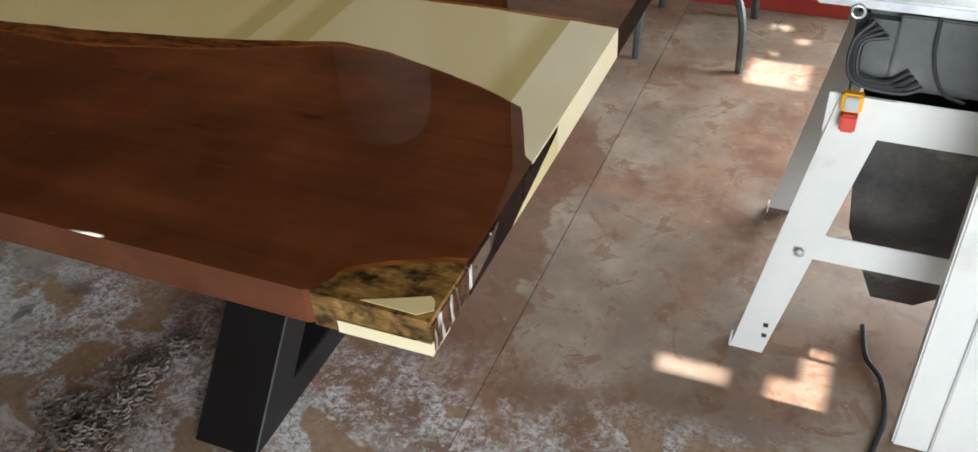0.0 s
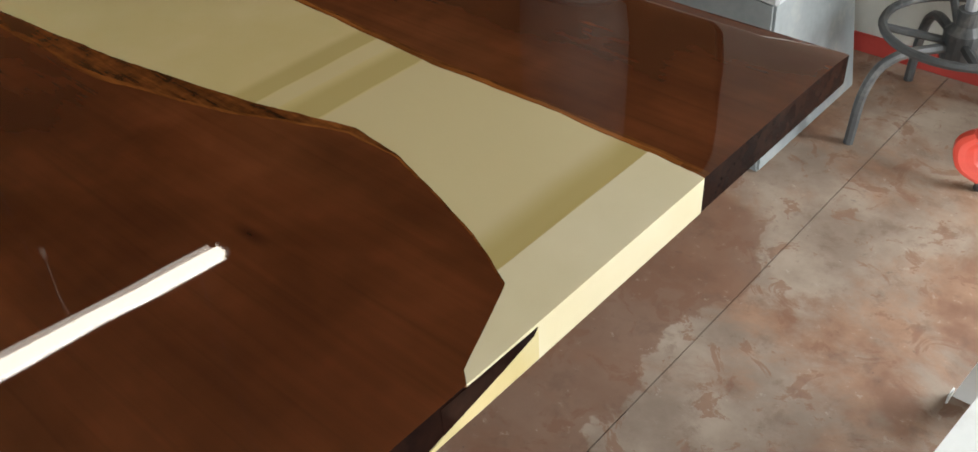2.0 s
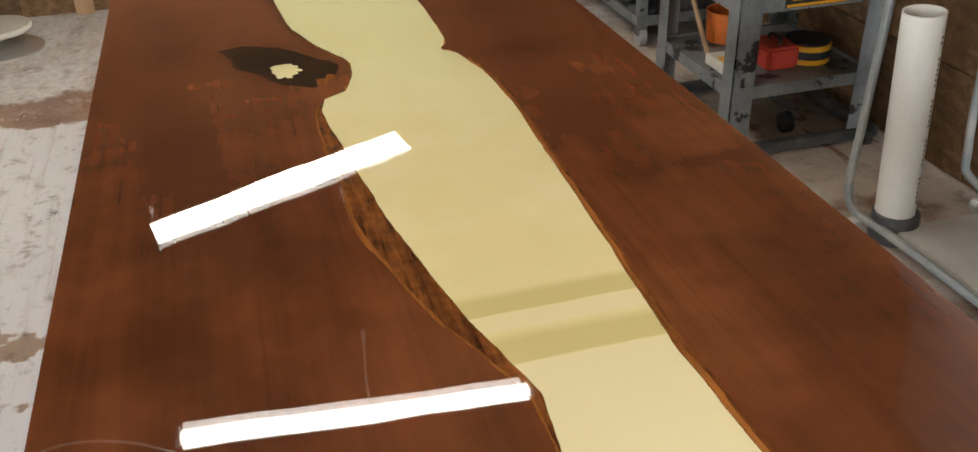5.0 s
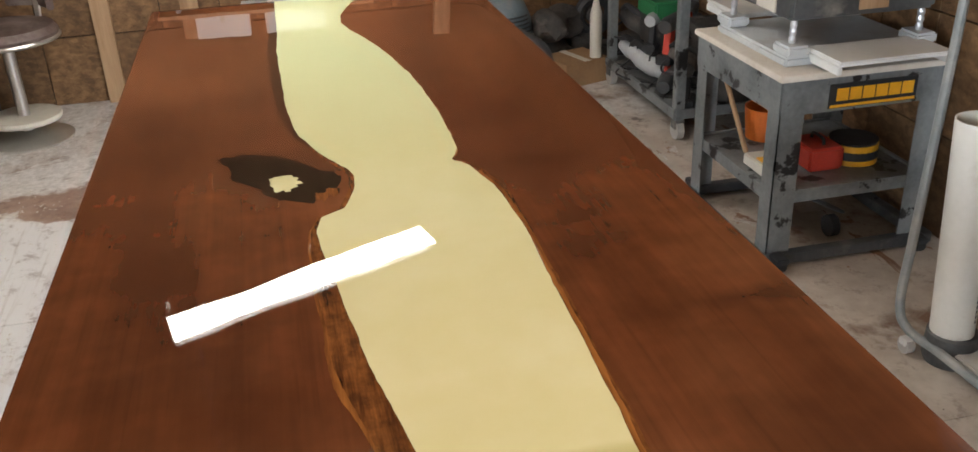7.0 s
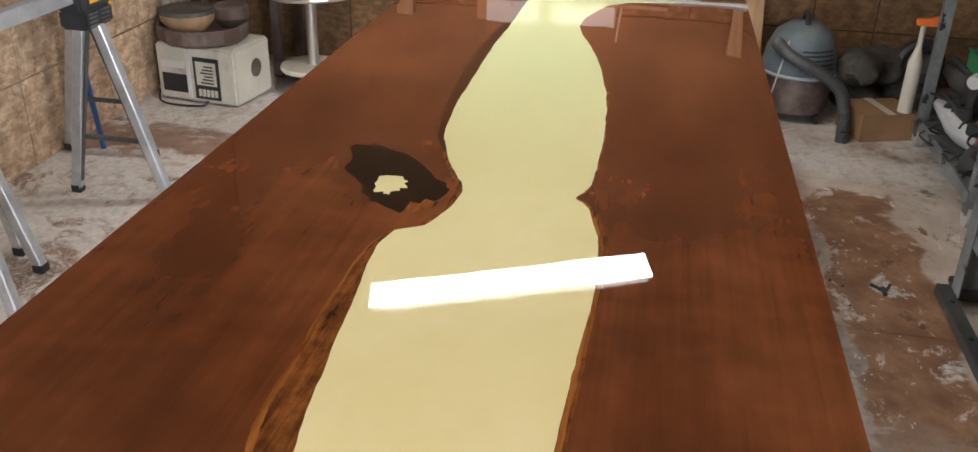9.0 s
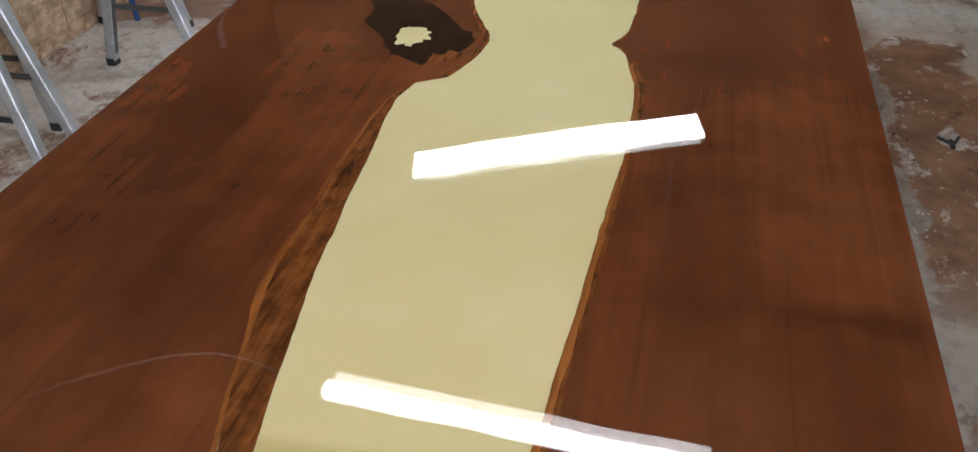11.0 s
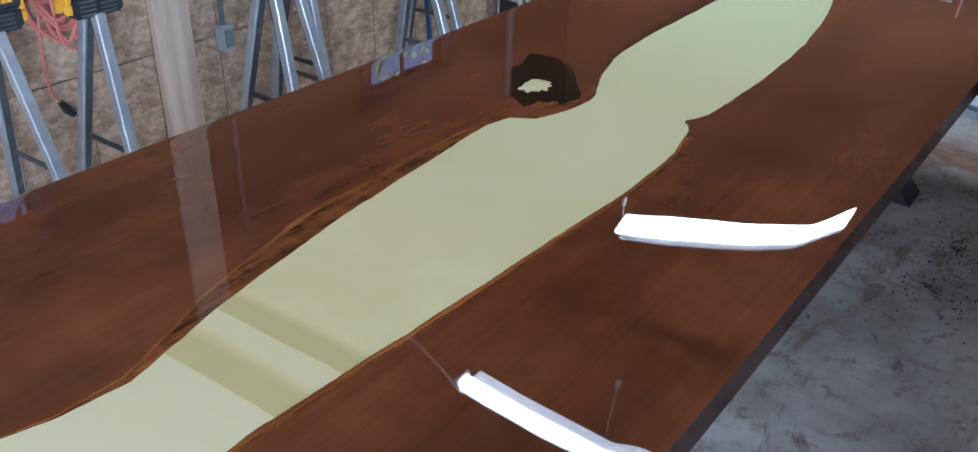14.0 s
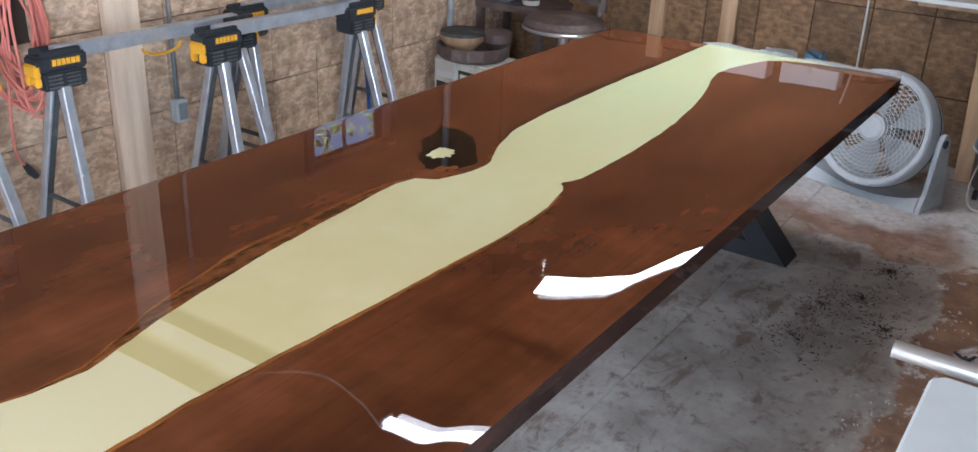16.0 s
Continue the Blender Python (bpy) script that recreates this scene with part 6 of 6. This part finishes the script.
# ---- far left corner: stool, carton, pans, bench ----
bs = thing("bar_stool", "dusty brown vinyl bar stool on a pedestal", "bar stool", (4.48, 1.40, 0))
sx, sy = 4.48, 1.40
part("base", lathe([(0, 0.0), (0.20, 0.0), (0.205, 0.012), (0.17, 0.03), (0.05, 0.05), (0, 0.05)], 36, (sx, sy, 0)), CHROME, bs, "dusty round base", True)
part("foot_disc", lathe([(0, 0.10), (0.165, 0.10), (0.17, 0.112), (0.165, 0.125), (0, 0.125)], 36, (sx, sy, 0)), CARTON, bs, "pale dust covered foot disc")
part("column", tube([(sx, sy, 0.04), (sx, sy, 0.48)], 0.028, 16), CHROME, bs, "", True)
part("seat", lathe([(0, 0.475), (0.20, 0.475), (0.235, 0.495), (0.24, 0.52), (0.22, 0.55), (0.14, 0.565), (0, 0.57)], 36, (sx, sy, 0)), LEATHER, bs, "padded seat", True)
part("seat_trim", tube(ring((sx, sy, 0.495), 0.236, n=40), 0.010, 8, closed=True), CHROME, bs, "", True)
bm = bmesh.new()
rows = []
for i in range(9):
    a = -1.45 + i * 1.5 / 8
    rows.append([bm.verts.new((sx + (0.20 + 0.04 * q) * math.cos(a), sy + (0.20 + 0.04 * q) * math.sin(a) * 1.0, z)) for q, z in ((1, 0.60), (1.2, 0.98), (0.4, 0.98), (0.2, 0.60))])
for A, B in zip(rows, rows[1:]):
    for k in range(4):
        bm.faces.new((A[k], A[(k + 1) % 4], B[(k + 1) % 4], B[k]))
bm.faces.new(rows[0]), bm.faces.new(rows[-1][::-1])
bmesh.ops.bevel(bm, geom=bm.edges[:], offset=0.006, segments=2, affect="EDGES")
part("backrest", bm, LEATHER, bs, "curved dark backrest", True)
part("back_support", beam((sx + 0.155, sy - 0.13, 0.51), (sx + 0.165, sy - 0.14, 0.66), 0.04, 0.012, (0.77, -0.64, 0)), CHROME, bs)

oven = thing("appliance", "white dusty countertop appliance with a printed label", "appliance", (4.3, 1.82, 0))
OM = pose(4.25, 1.83, 0, 0, 0, -8)
shell = part("case", moved(box(-0.16, 0.16, -0.22, 0.22, 0.01, 0.285, 0.012), OM), CARTON, oven)
# flat black plate on the case, in place of a recess's shade
part("recess", moved(box(-0.163, -0.158, 0.05, 0.19, 0.05, 0.14), OM), BLACK_PLASTIC, shell, "flat black plate painted as a shaded front recess")
part("trim_strip", moved(box(-0.166, -0.159, 0.03, 0.05, 0.03, 0.27, 0.001), OM), WHITE_STEEL, shell)
part("trim_strip", moved(box(-0.164, -0.159, 0.06, 0.19, 0.17, 0.205, 0.001), OM), WHITE_STEEL, shell)
lab = part("label_plate", moved(box(-0.165, -0.159, -0.13, 0.01, 0.03, 0.235, 0.001), OM), BLACK_PLASTIC, shell, "black and white printed label")
part("label_field", moved(box(-0.167, -0.1652, -0.115, -0.005, 0.10, 0.215), OM), CARTON, lab)
bars = bmesh.new()
for k in range(6):
    box(-0.1685, -0.1672, -0.10, -0.03 - 0.01 * (k % 3), 0.11 + k * 0.016, 0.117 + k * 0.016, 0, bars)
part("label_print", moved(bars, OM), INK, lab)
bars = bmesh.new()
for k in range(5):
    box(-0.1685, -0.1655, -0.115 + k * 0.022, -0.10 + k * 0.022, 0.045, 0.08, 0, bars)
part("label_icons", moved(bars, OM), CARTON, lab)
part("round_mark", moved(moved(lathe([(0, 0.002), (0.045, 0.002), (0.045, 0)], 24), pose(0.02, -0.2215, 0.16, 90)), OM), LEATHER, shell, "faded round brown mark")
part("cord", moved(tube(curve_pts([(-0.165, -0.06, 0.02), (-0.20, -0.04, 0.008), (-0.23, 0.08, 0.008), (-0.21, 0.18, 0.012), (-0.17, 0.21, 0.05)]), 0.005, 6), OM), BLACK_PLASTIC, oven, "dark power cord", True)
pan = thing("round_tray", "large dusty grey brown round tray on the appliance", "tray", (4.3, 1.85, 0.287))
part("tray", lathe([(0, 0.0), (0.19, 0.0), (0.215, 0.02), (0.22, 0.085), (0.205, 0.085), (0.195, 0.05), (0, 0.045)], 14, (4.23, 1.86, 0.287)), LEATHER, pan)
bowl = thing("wooden_bowl", "shallow turned wooden bowl with a grey lid", "bowl", (4.28, 1.92, 0.335))
part("bowl", lathe([(0, 0), (0.08, 0), (0.125, 0.05), (0.13, 0.085), (0.12, 0.085), (0, 0.07)], 28, (4.20, 1.92, 0.335)), PINE, bowl, "", True)
part("lid", lathe([(0, 0.087), (0.135, 0.087), (0.13, 0.105), (0.05, 0.112), (0, 0.112)], 28, (4.20, 1.92, 0.335)), DARK_CLOTH, bowl, "dusty grey lid")
bowl2 = thing("wooden_bowl", "small brown wooden bowl on the round tray", "bowl", (4.38, 1.76, 0.335))
part("bowl", lathe([(0, 0), (0.05, 0), (0.085, 0.05), (0.085, 0.10), (0.075, 0.11), (0, 0.11)], 24, (4.32, 1.75, 0.335)), LEATHER, bowl2, "", True)

bench = thing("side_bench", "low dark brown bench against the end wall", "bench", (4.78, 1.85, 0))
part("top", box(4.60, 4.97, 1.62, 2.12, 0.50, 0.54, 0.006), LEATHER, bench)
for x, y in ((4.63, 1.65), (4.94, 1.65), (4.63, 2.09), (4.94, 2.09)):
    part("leg", box(x - 0.022, x + 0.022, y - 0.022, y + 0.022, 0, 0.50, 0.003), LEATHER, bench)
bin_ = thing("storage_bin", "dark blue grey plastic bin on the bench", "bin", (4.78, 2.0, 0.541))
part("tub", box(4.66, 4.90, 1.90, 2.10, 0.541, 0.80, 0.015), VAC_BLUE, bin_)
part("rim", box(4.65, 4.91, 1.89, 2.11, 0.78, 0.805, 0.006), VAC_BLUE, bin_)
jar = thing("paint_jar", "white plastic jar with a dark label on the bench", "jar", (4.72, 1.78, 0.541))
part("jar", lathe([(0, 0), (0.05, 0), (0.054, 0.01), (0.054, 0.11), (0, 0.11)], 24, (4.72, 1.78, 0.541)), CARTON, jar, "", True)
part("label", lathe([(0.0545, 0.03), (0.0552, 0.03), (0.0552, 0.085), (0.0545, 0.085)], 24, (4.72, 1.78, 0.541)), INK, jar)
part("lid", lathe([(0, 0.11), (0.058, 0.11), (0.058, 0.135), (0, 0.135)], 24, (4.72, 1.78, 0.541)), GREY_PLASTIC, jar)

# ---- left wall: board, conduit, cords, poles ----
t = thing("pine_board", "pale pine board standing against the strand board wall", "board", (2.1, 2.12, 0))
part("plank", box(1.985, 2.145, LEFT - 0.056, LEFT - 0.018, 0, 2.4, 0.003), PINE_LIGHT, t)
t = thing("conduit", "thin grey conduit with a switch box on the wall", "conduit", (2.36, LEFT - 0.03, 0.3))
part("pipe", tube([(2.31, LEFT - 0.03, 0.40), (2.30, LEFT - 0.03, 2.5)], 0.010, 8), GREY_STEEL, t, "", True)
part("switch_box", box(2.278, 2.342, LEFT - 0.065, LEFT - 0.016, 0.30, 0.405, 0.006), GREY_PLASTIC, t)
part("cover", box(2.287, 2.333, LEFT - 0.07, LEFT - 0.065, 0.315, 0.39, 0.002), GREY_STEEL, t)
t = thing("wall_pole", "grey blue pole standing by the wall", "pole", (4.3, 2.08, 0))
part("pole", tube([(4.28, 2.06, 0), (4.28, 2.09, 2.0)], 0.022, 12), GREY_STEEL, t, "", True)
part("foot", lathe([(0, 0), (0.04, 0), (0.04, 0.02), (0.024, 0.04)], 14, (4.28, 2.06, 0)), BLUE, t)
t = thing("blue_stick", "thin blue handle leaning behind the sawhorses", "handle", (3.4, 2.0, 0))
part("handle", tube([(3.45, 1.98, 0.0), (3.50, 2.10, 0.9)], 0.012, 8), BLUE, t, "", True)
cords = thing("extension_cord", "coiled coral extension cords hung on the wall", "extension cord", (1.68, LEFT - 0.06, 0.9))
rng = random.Random(41)
for i in range(16):
    w, top, low = rng.uniform(0.06, 0.12), rng.uniform(0.98, 1.06), rng.uniform(0.48, 0.68)
    c, dy = 1.61 + rng.uniform(-0.03, 0.03), rng.uniform(0.02, 0.085)
    pts = []
    for k in range(26):
        a = 2 * math.pi * k / 26
        pts.append((c + w * math.sin(a) * (1.0 + 0.15 * math.sin(3 * a + i)), LEFT - 0.018 - dy - 0.008 * math.sin(2 * a + i), (top + low) / 2 + (top - low) / 2 * math.cos(a)))
    part("loop", tube(pts, 0.0055, 6, closed=True), CORD, cords, "", True)
tail = part("tail", tube(curve_pts([(1.55, LEFT - 0.07, 0.7), (1.525, LEFT - 0.07, 0.5), (1.53, LEFT - 0.06, 0.36), (1.56, LEFT - 0.06, 0.30)]), 0.005, 6), CORD, cords, "", True)
part("plug", tube([(1.555, LEFT - 0.06, 0.31), (1.575, LEFT - 0.06, 0.275), (1.595, LEFT - 0.06, 0.25)], [0.011, 0.017, 0.013], 10), BLACK_PLASTIC, tail, "dark plug", True)
part("hook", tube(curve_pts([(1.61, LEFT - 0.01, 1.08), (1.61, LEFT - 0.09, 1.06), (1.61, LEFT - 0.115, 1.09)]), 0.006, 6), GALV, cords)
t = thing("tape_loop", "yellow strap loop hung under the sawhorse beam", "strap", (2.08, 1.84, 0.7))
part("strap", tube([(2.05 + 0.09 * math.cos(a), 1.84, 0.735 + 0.035 * math.sin(a)) for a in np.linspace(math.pi, 2 * math.pi, 14)], 0.006, 6), YELLOW, t, "", True)

# ---- end wall studs, leaning lumber, wire ----
for y in (1.04, 0.60):
    t = thing("stud", "pale pine stud against the end wall", "stud", (FAR - 0.04, y, 0), "studs on the end wall")
    part("lumber", box(FAR - 0.06, FAR - 0.018, y - 0.045, y + 0.045, 0, 1.22, 0.003), PINE, t)
t = thing("lumber", "pine two by four leaning on the end wall", "lumber", (4.8, -0.76, 0))
part("plank", beam((4.80, -0.80, 0.0), (4.90, -0.72, 1.3), 0.045, 0.09, (0, 1, 0)), PINE, t)
t = thing("wire", "thin white wire hanging down the end wall", "wire", (FAR - 0.03, -0.12, 0.3))
part("strand", tube(curve_pts([(FAR - 0.025, -0.10, 1.3), (FAR - 0.025, -0.13, 0.9), (FAR - 0.025, -0.14, 0.4)]), 0.006, 6), CARTON, t, "", True)
t = thing("bag", "crumpled blue and clear plastic bag behind the table", "bag", (4.6, 0.05, 0))
for i, (x, y, m) in enumerate(((4.62, 0.02, BLUE), (4.55, 0.22, FILM))):
    bm = bmesh.new()
    bmesh.ops.create_icosphere(bm, subdivisions=3, radius=0.16)
    for v in bm.verts:
        v.co = v.co * (1 + 0.4 * noise.noise(v.co * 9 + Vector((i * 3, 0, 0))))
        v.co.z = max(v.co.z, -0.12) * 1.6 + 0.19
    part("sack", moved(bm, Matrix.Translation((x, y, 0))), m, t, "", True)

# ---- red base line of the painted wall ----
tagged(part("baseboard", box(BACK, 0.95, RIGHT + 0.001, RIGHT + 0.012, 0, 0.06, 0.002), REDPAINT), "scuffed red painted base line", "baseboard", kind="structure")
# strand board lining on the far stretch of the right wall
lining = tagged(part("wall_lining", box(0.95, FAR, RIGHT, RIGHT + 0.01, 0, TOP - 0.01), OSB_DARK), "strand board lining on the wall", "wall", kind="structure")


# ---- strand board panels and floor boards ----
def panels(owner, along, at, a0, a1, holes=(), mat=OSB):
    """Boards with thin open joints, in three courses up the wall."""
    rng = random.Random(17)
    shared = {}
    a = a0
    while a < a1 - 0.02:
        w = min(0.305, a1 - a)
        for z, h in ((0.0, 0.36), (0.36, 0.40), (0.76, 0.40)):
            if any(a < h1 and a + w > h0 and z < z1 and z + h > z0 for h0, h1, z0, z1 in holes):
                continue
            key = (round(w, 3), z)
            if key not in shared:
                t = box(0, w - 0.005, 0, 0.014, 0, h - 0.005, 0.0015, None, 1)
                if along == "y":
                    moved(t, pose(0, 0, 0, 0, 0, 90))
                me = bpy.data.meshes.new("board")
                t.to_mesh(me)
                t.free()
                me.materials.append(mat)
                shared[key] = me
            o = new("board", shared[key])
            o.parent = owner
            j = rng.uniform(0, 0.0015)
            o.location = (a, at - 0.014 - j, z + 0.002) if along == "x" else (at - j, a, z + 0.002)
        a += w


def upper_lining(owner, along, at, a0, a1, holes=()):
    """Plain boards above the ruled courses, the weaker light up there put into their colour."""
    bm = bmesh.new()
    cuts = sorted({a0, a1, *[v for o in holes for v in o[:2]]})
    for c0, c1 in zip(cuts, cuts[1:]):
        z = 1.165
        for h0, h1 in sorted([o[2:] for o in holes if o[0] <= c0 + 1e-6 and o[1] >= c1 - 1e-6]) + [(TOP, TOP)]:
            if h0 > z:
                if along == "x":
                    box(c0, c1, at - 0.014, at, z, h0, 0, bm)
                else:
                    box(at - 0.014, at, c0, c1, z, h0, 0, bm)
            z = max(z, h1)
    part("dimmed_upper_board", bm, UPPER_DIM, owner, "plain upper lining with painted dimness")


W = lambda o: (o[0] - 0.05, o[1] + 0.05, o[2] - 0.05, o[3] + 0.05)
panels(wall_left, "x", LEFT - 0.001, -0.45, FAR - 0.02, [W(W1), W(W2)])
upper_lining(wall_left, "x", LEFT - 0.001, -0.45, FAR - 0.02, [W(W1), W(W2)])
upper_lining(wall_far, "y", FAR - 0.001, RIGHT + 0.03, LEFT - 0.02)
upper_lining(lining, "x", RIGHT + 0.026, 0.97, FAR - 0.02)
panels(wall_far, "y", FAR - 0.001, RIGHT + 0.03, LEFT - 0.02, (), OSB_SHADED)
panels(lining, "x", RIGHT + 0.026, 0.97, FAR - 0.02, (), OSB_SHADED)
for k, x in enumerate((-3.46, -2.24, -1.02, 0.2, 1.42, 2.64, 3.86)):
    for y, wide in (((-2.69, 5.0),) if x < 1.4 else ((-2.69, 2.44), (-0.25, 2.44))):
        x0, x1 = max(x, BACK), min(x + 1.22, FAR)
        y0, y1 = max(y, RIGHT), min(y + wide, LEFT)
        if x1 - x0 > 0.05:
            part("floor_board", box(x0 + 0.0012, x1 - 0.0012, y0 + 0.0012, y1 - 0.0012, -0.012, -0.0005 * ((k + (y > -1)) % 2), 0.0), FLOORM, floor)

# ---- end wall: shelf with white packs, ledge, sacks ----
shelf = thing("wall_shelf", "narrow pine shelf on the end wall", "shelf", (4.9, 0.2, 1.06))
part("board", box(4.80, 4.972, -0.35, 0.75, 1.062, 1.08, 0.003), PINE, shelf)
for y in (-0.25, 0.65):
    part("bracket", box(4.86, 4.972, y - 0.012, y + 0.012, 1.03, 1.06, 0.002), GALV, shelf)
for y0, y1, h, lab in ((0.30, 0.57, 0.12, "white paper pack lying on the shelf"), (-0.09, 0.22, 0.115, "white folded paper sheets on the shelf")):
    t = thing("paper_pack", lab, "paper", (4.88, (y0 + y1) / 2, 1.081), "white packs on the shelf")
    bm = box(4.82, 4.95, y0, y1, 1.0815, 1.0815 + h, 0.004)
    bmesh.ops.subdivide_edges(bm, edges=bm.edges[:], cuts=3)
    for v in bm.verts:
        if v.co.z > 1.1:
            v.co.z -= 0.03 * abs(noise.noise((v.co.y * 9, 2, 1))) + 0.035 * max(0, 1 - abs(v.co.y - (y0 + y1) / 2) / 0.12)
    part("wrapping", bm, WHITE_STEEL, t)
    part("band", box(4.8185, 4.952, (y0 + y1) / 2 - 0.012, (y0 + y1) / 2 + 0.012, 1.0815, 1.12), CARTON, t)
ledge = thing("wall_ledge", "white painted ledge board on the end wall", "shelf", (4.9, -0.7, 0.85))
part("board", box(4.80, 4.972, -1.25, -0.33, 0.85, 0.872, 0.003), WHITE_STEEL, ledge)
part("cleat", box(4.935, 4.972, -1.2, -0.38, 0.81, 0.849, 0.003), PINE, ledge)
for x, y, rx, ry, h, m, lab in ((4.84, 0.25, 0.10, 0.155, 0.475, CLOTH_PALE, "slumped pale grey sack against the end wall"), (4.86, 0.055, 0.085, 0.075, 0.50, BLUE_SACK, "crumpled blue plastic sack against the end wall")):
    t = thing("sack", lab, "sack", (x, y, 0), "sacks by the end wall")
    bm = bmesh.new()
    rows = []
    for i in range(13):
        q = i / 12
        w = (1 - 0.25 * q ** 3) * (0.86 + 0.14 * math.sin(min(1, q * 4) * 1.57))
        rows.append([])
        for k in range(24):
            a = 2 * math.pi * k / 24
            n = 1 + 0.12 * noise.noise((math.cos(a) * 2, math.sin(a) * 2, q * 4 + x + y * 9))
            sq = 1 / max(abs(math.cos(a)), abs(math.sin(a))) ** 0.6
            top = 0.05 * noise.noise((math.cos(a) * 1.7, math.sin(a) * 1.7, y * 30)) * q
            rows[-1].append(bm.verts.new((x + 0.85 * rx * w * n * sq * math.cos(a), y + 0.85 * ry * w * n * sq * math.sin(a), 0.002 + h * q + top)))
    for A, B in zip(rows, rows[1:]):
        for k in range(24):
            bm.faces.new((A[k], A[(k + 1) % 24], B[(k + 1) % 24], B[k]))
    bm.faces.new(rows[0][::-1]), bm.faces.new(rows[-1])
    part("sack_body", bm, m, t, "", True)
    part("rolled_top", tube([(x - rx * 0.6, y - ry * 0.5, h + 0.004), (x - rx * 0.2, y, h + 0.012), (x + rx * 0.3, y + ry * 0.5, h + 0.006)], 0.012, 8), m, t, "", True)

# ---- wood chips and sweepings on the floor ----
def sweepings(name, label, mat, spots, count, size, seed):
    rng = random.Random(seed)
    bm = bmesh.new()
    for i in range(count):
        cx, cy, r = rng.choice(spots)
        a, q = rng.uniform(0, 6.283), r * abs(rng.gauss(0, 0.5))
        c = Vector((cx + 1.3 * q * math.cos(a), cy + q * math.sin(a), 0.003))
        t, s = rng.uniform(0, 6.283), size * rng.uniform(0.4, 1.4)
        u, v = Vector((math.cos(t), math.sin(t), rng.uniform(-0.1, 0.1))) * s, Vector((-math.sin(t), math.cos(t), 0)) * s * rng.uniform(0.15, 0.5)
        k = Vector((0, 0, s * rng.uniform(0.1, 0.5)))
        vs = [bm.verts.new(p) for p in (c - u - v, c - v + k, c + u - v * 0.4, c + u + v * 0.4, c + v + k, c - u + v * 0.6)]
        bm.faces.new((vs[0], vs[1], vs[4], vs[5])), bm.faces.new((vs[1], vs[2], vs[3], vs[4]))
    tagged(part(name, bm, mat), label, "sweepings", kind="stuff")


sweepings("dark_chips", "dark brown wood chips scattered on the boards", LEATHER_DARK, ((3.15, -0.72, 0.20), (3.0, -0.62, 0.25), (2.95, -0.85, 0.15), (3.45, -0.75, 0.12), (2.7, -0.6, 0.25)), 1100, 0.006, 51)


def curls(name, label, mat, spots, count, seed):
    """Thin rolled shavings lying in a loose heap."""
    rng = random.Random(seed)
    bm = bmesh.new()
    for i in range(count):
        cx, cy, r, high = rng.choice(spots)
        a, q = rng.uniform(0, 6.283), r * min(1.6, abs(rng.gauss(0, 0.6)))
        c = Vector((cx + q * math.cos(a), cy + q * math.sin(a), 0.006 + high * max(0.0, 1 - q / r) * rng.random()))
        m = Euler((rng.uniform(-0.6, 0.6), rng.uniform(-0.6, 0.6), rng.uniform(0, 6.283))).to_matrix()
        size, wide, turn = rng.uniform(0.006, 0.013), rng.uniform(0.0015, 0.003), rng.uniform(2.2, 4.6)
        pts = [(size * math.cos(turn * k / 6), size * math.sin(turn * k / 6)) for k in range(7)]
        rows = [[bm.verts.new(c + m @ Vector((x, y, z))) for z in (-wide, wide)] for x, y in pts]
        for A, B in zip(rows, rows[1:]):
            bm.faces.new((A[0], B[0], B[1], A[1]))
    tagged(part(name, bm, mat), label, "shavings", kind="stuff")


CURL = material("dusty_dark_curl", (0.13, 0.10, 0.085), (0.36, 0.31, 0.28), 0.8, 40, 120, 0.1)
curls("dark_curls", "heap of dusty dark curled shavings below the table", CURL, ((0.94, 0.48, 0.09, 0.03), (0.92, 0.38, 0.08, 0.025), (0.93, 0.28, 0.06, 0.02), (0.90, 0.18, 0.05, 0.01), (1.02, 0.44, 0.06, 0.01)), 1300, 52)
sweepings("pale_chips", "small pale chips on the dusty floor", PLY, ((3.2, -1.0, 0.3), (2.4, -0.95, 0.3), (2.6, 1.2, 0.5), (3.6, 1.2, 0.4)), 220, 0.006, 53)
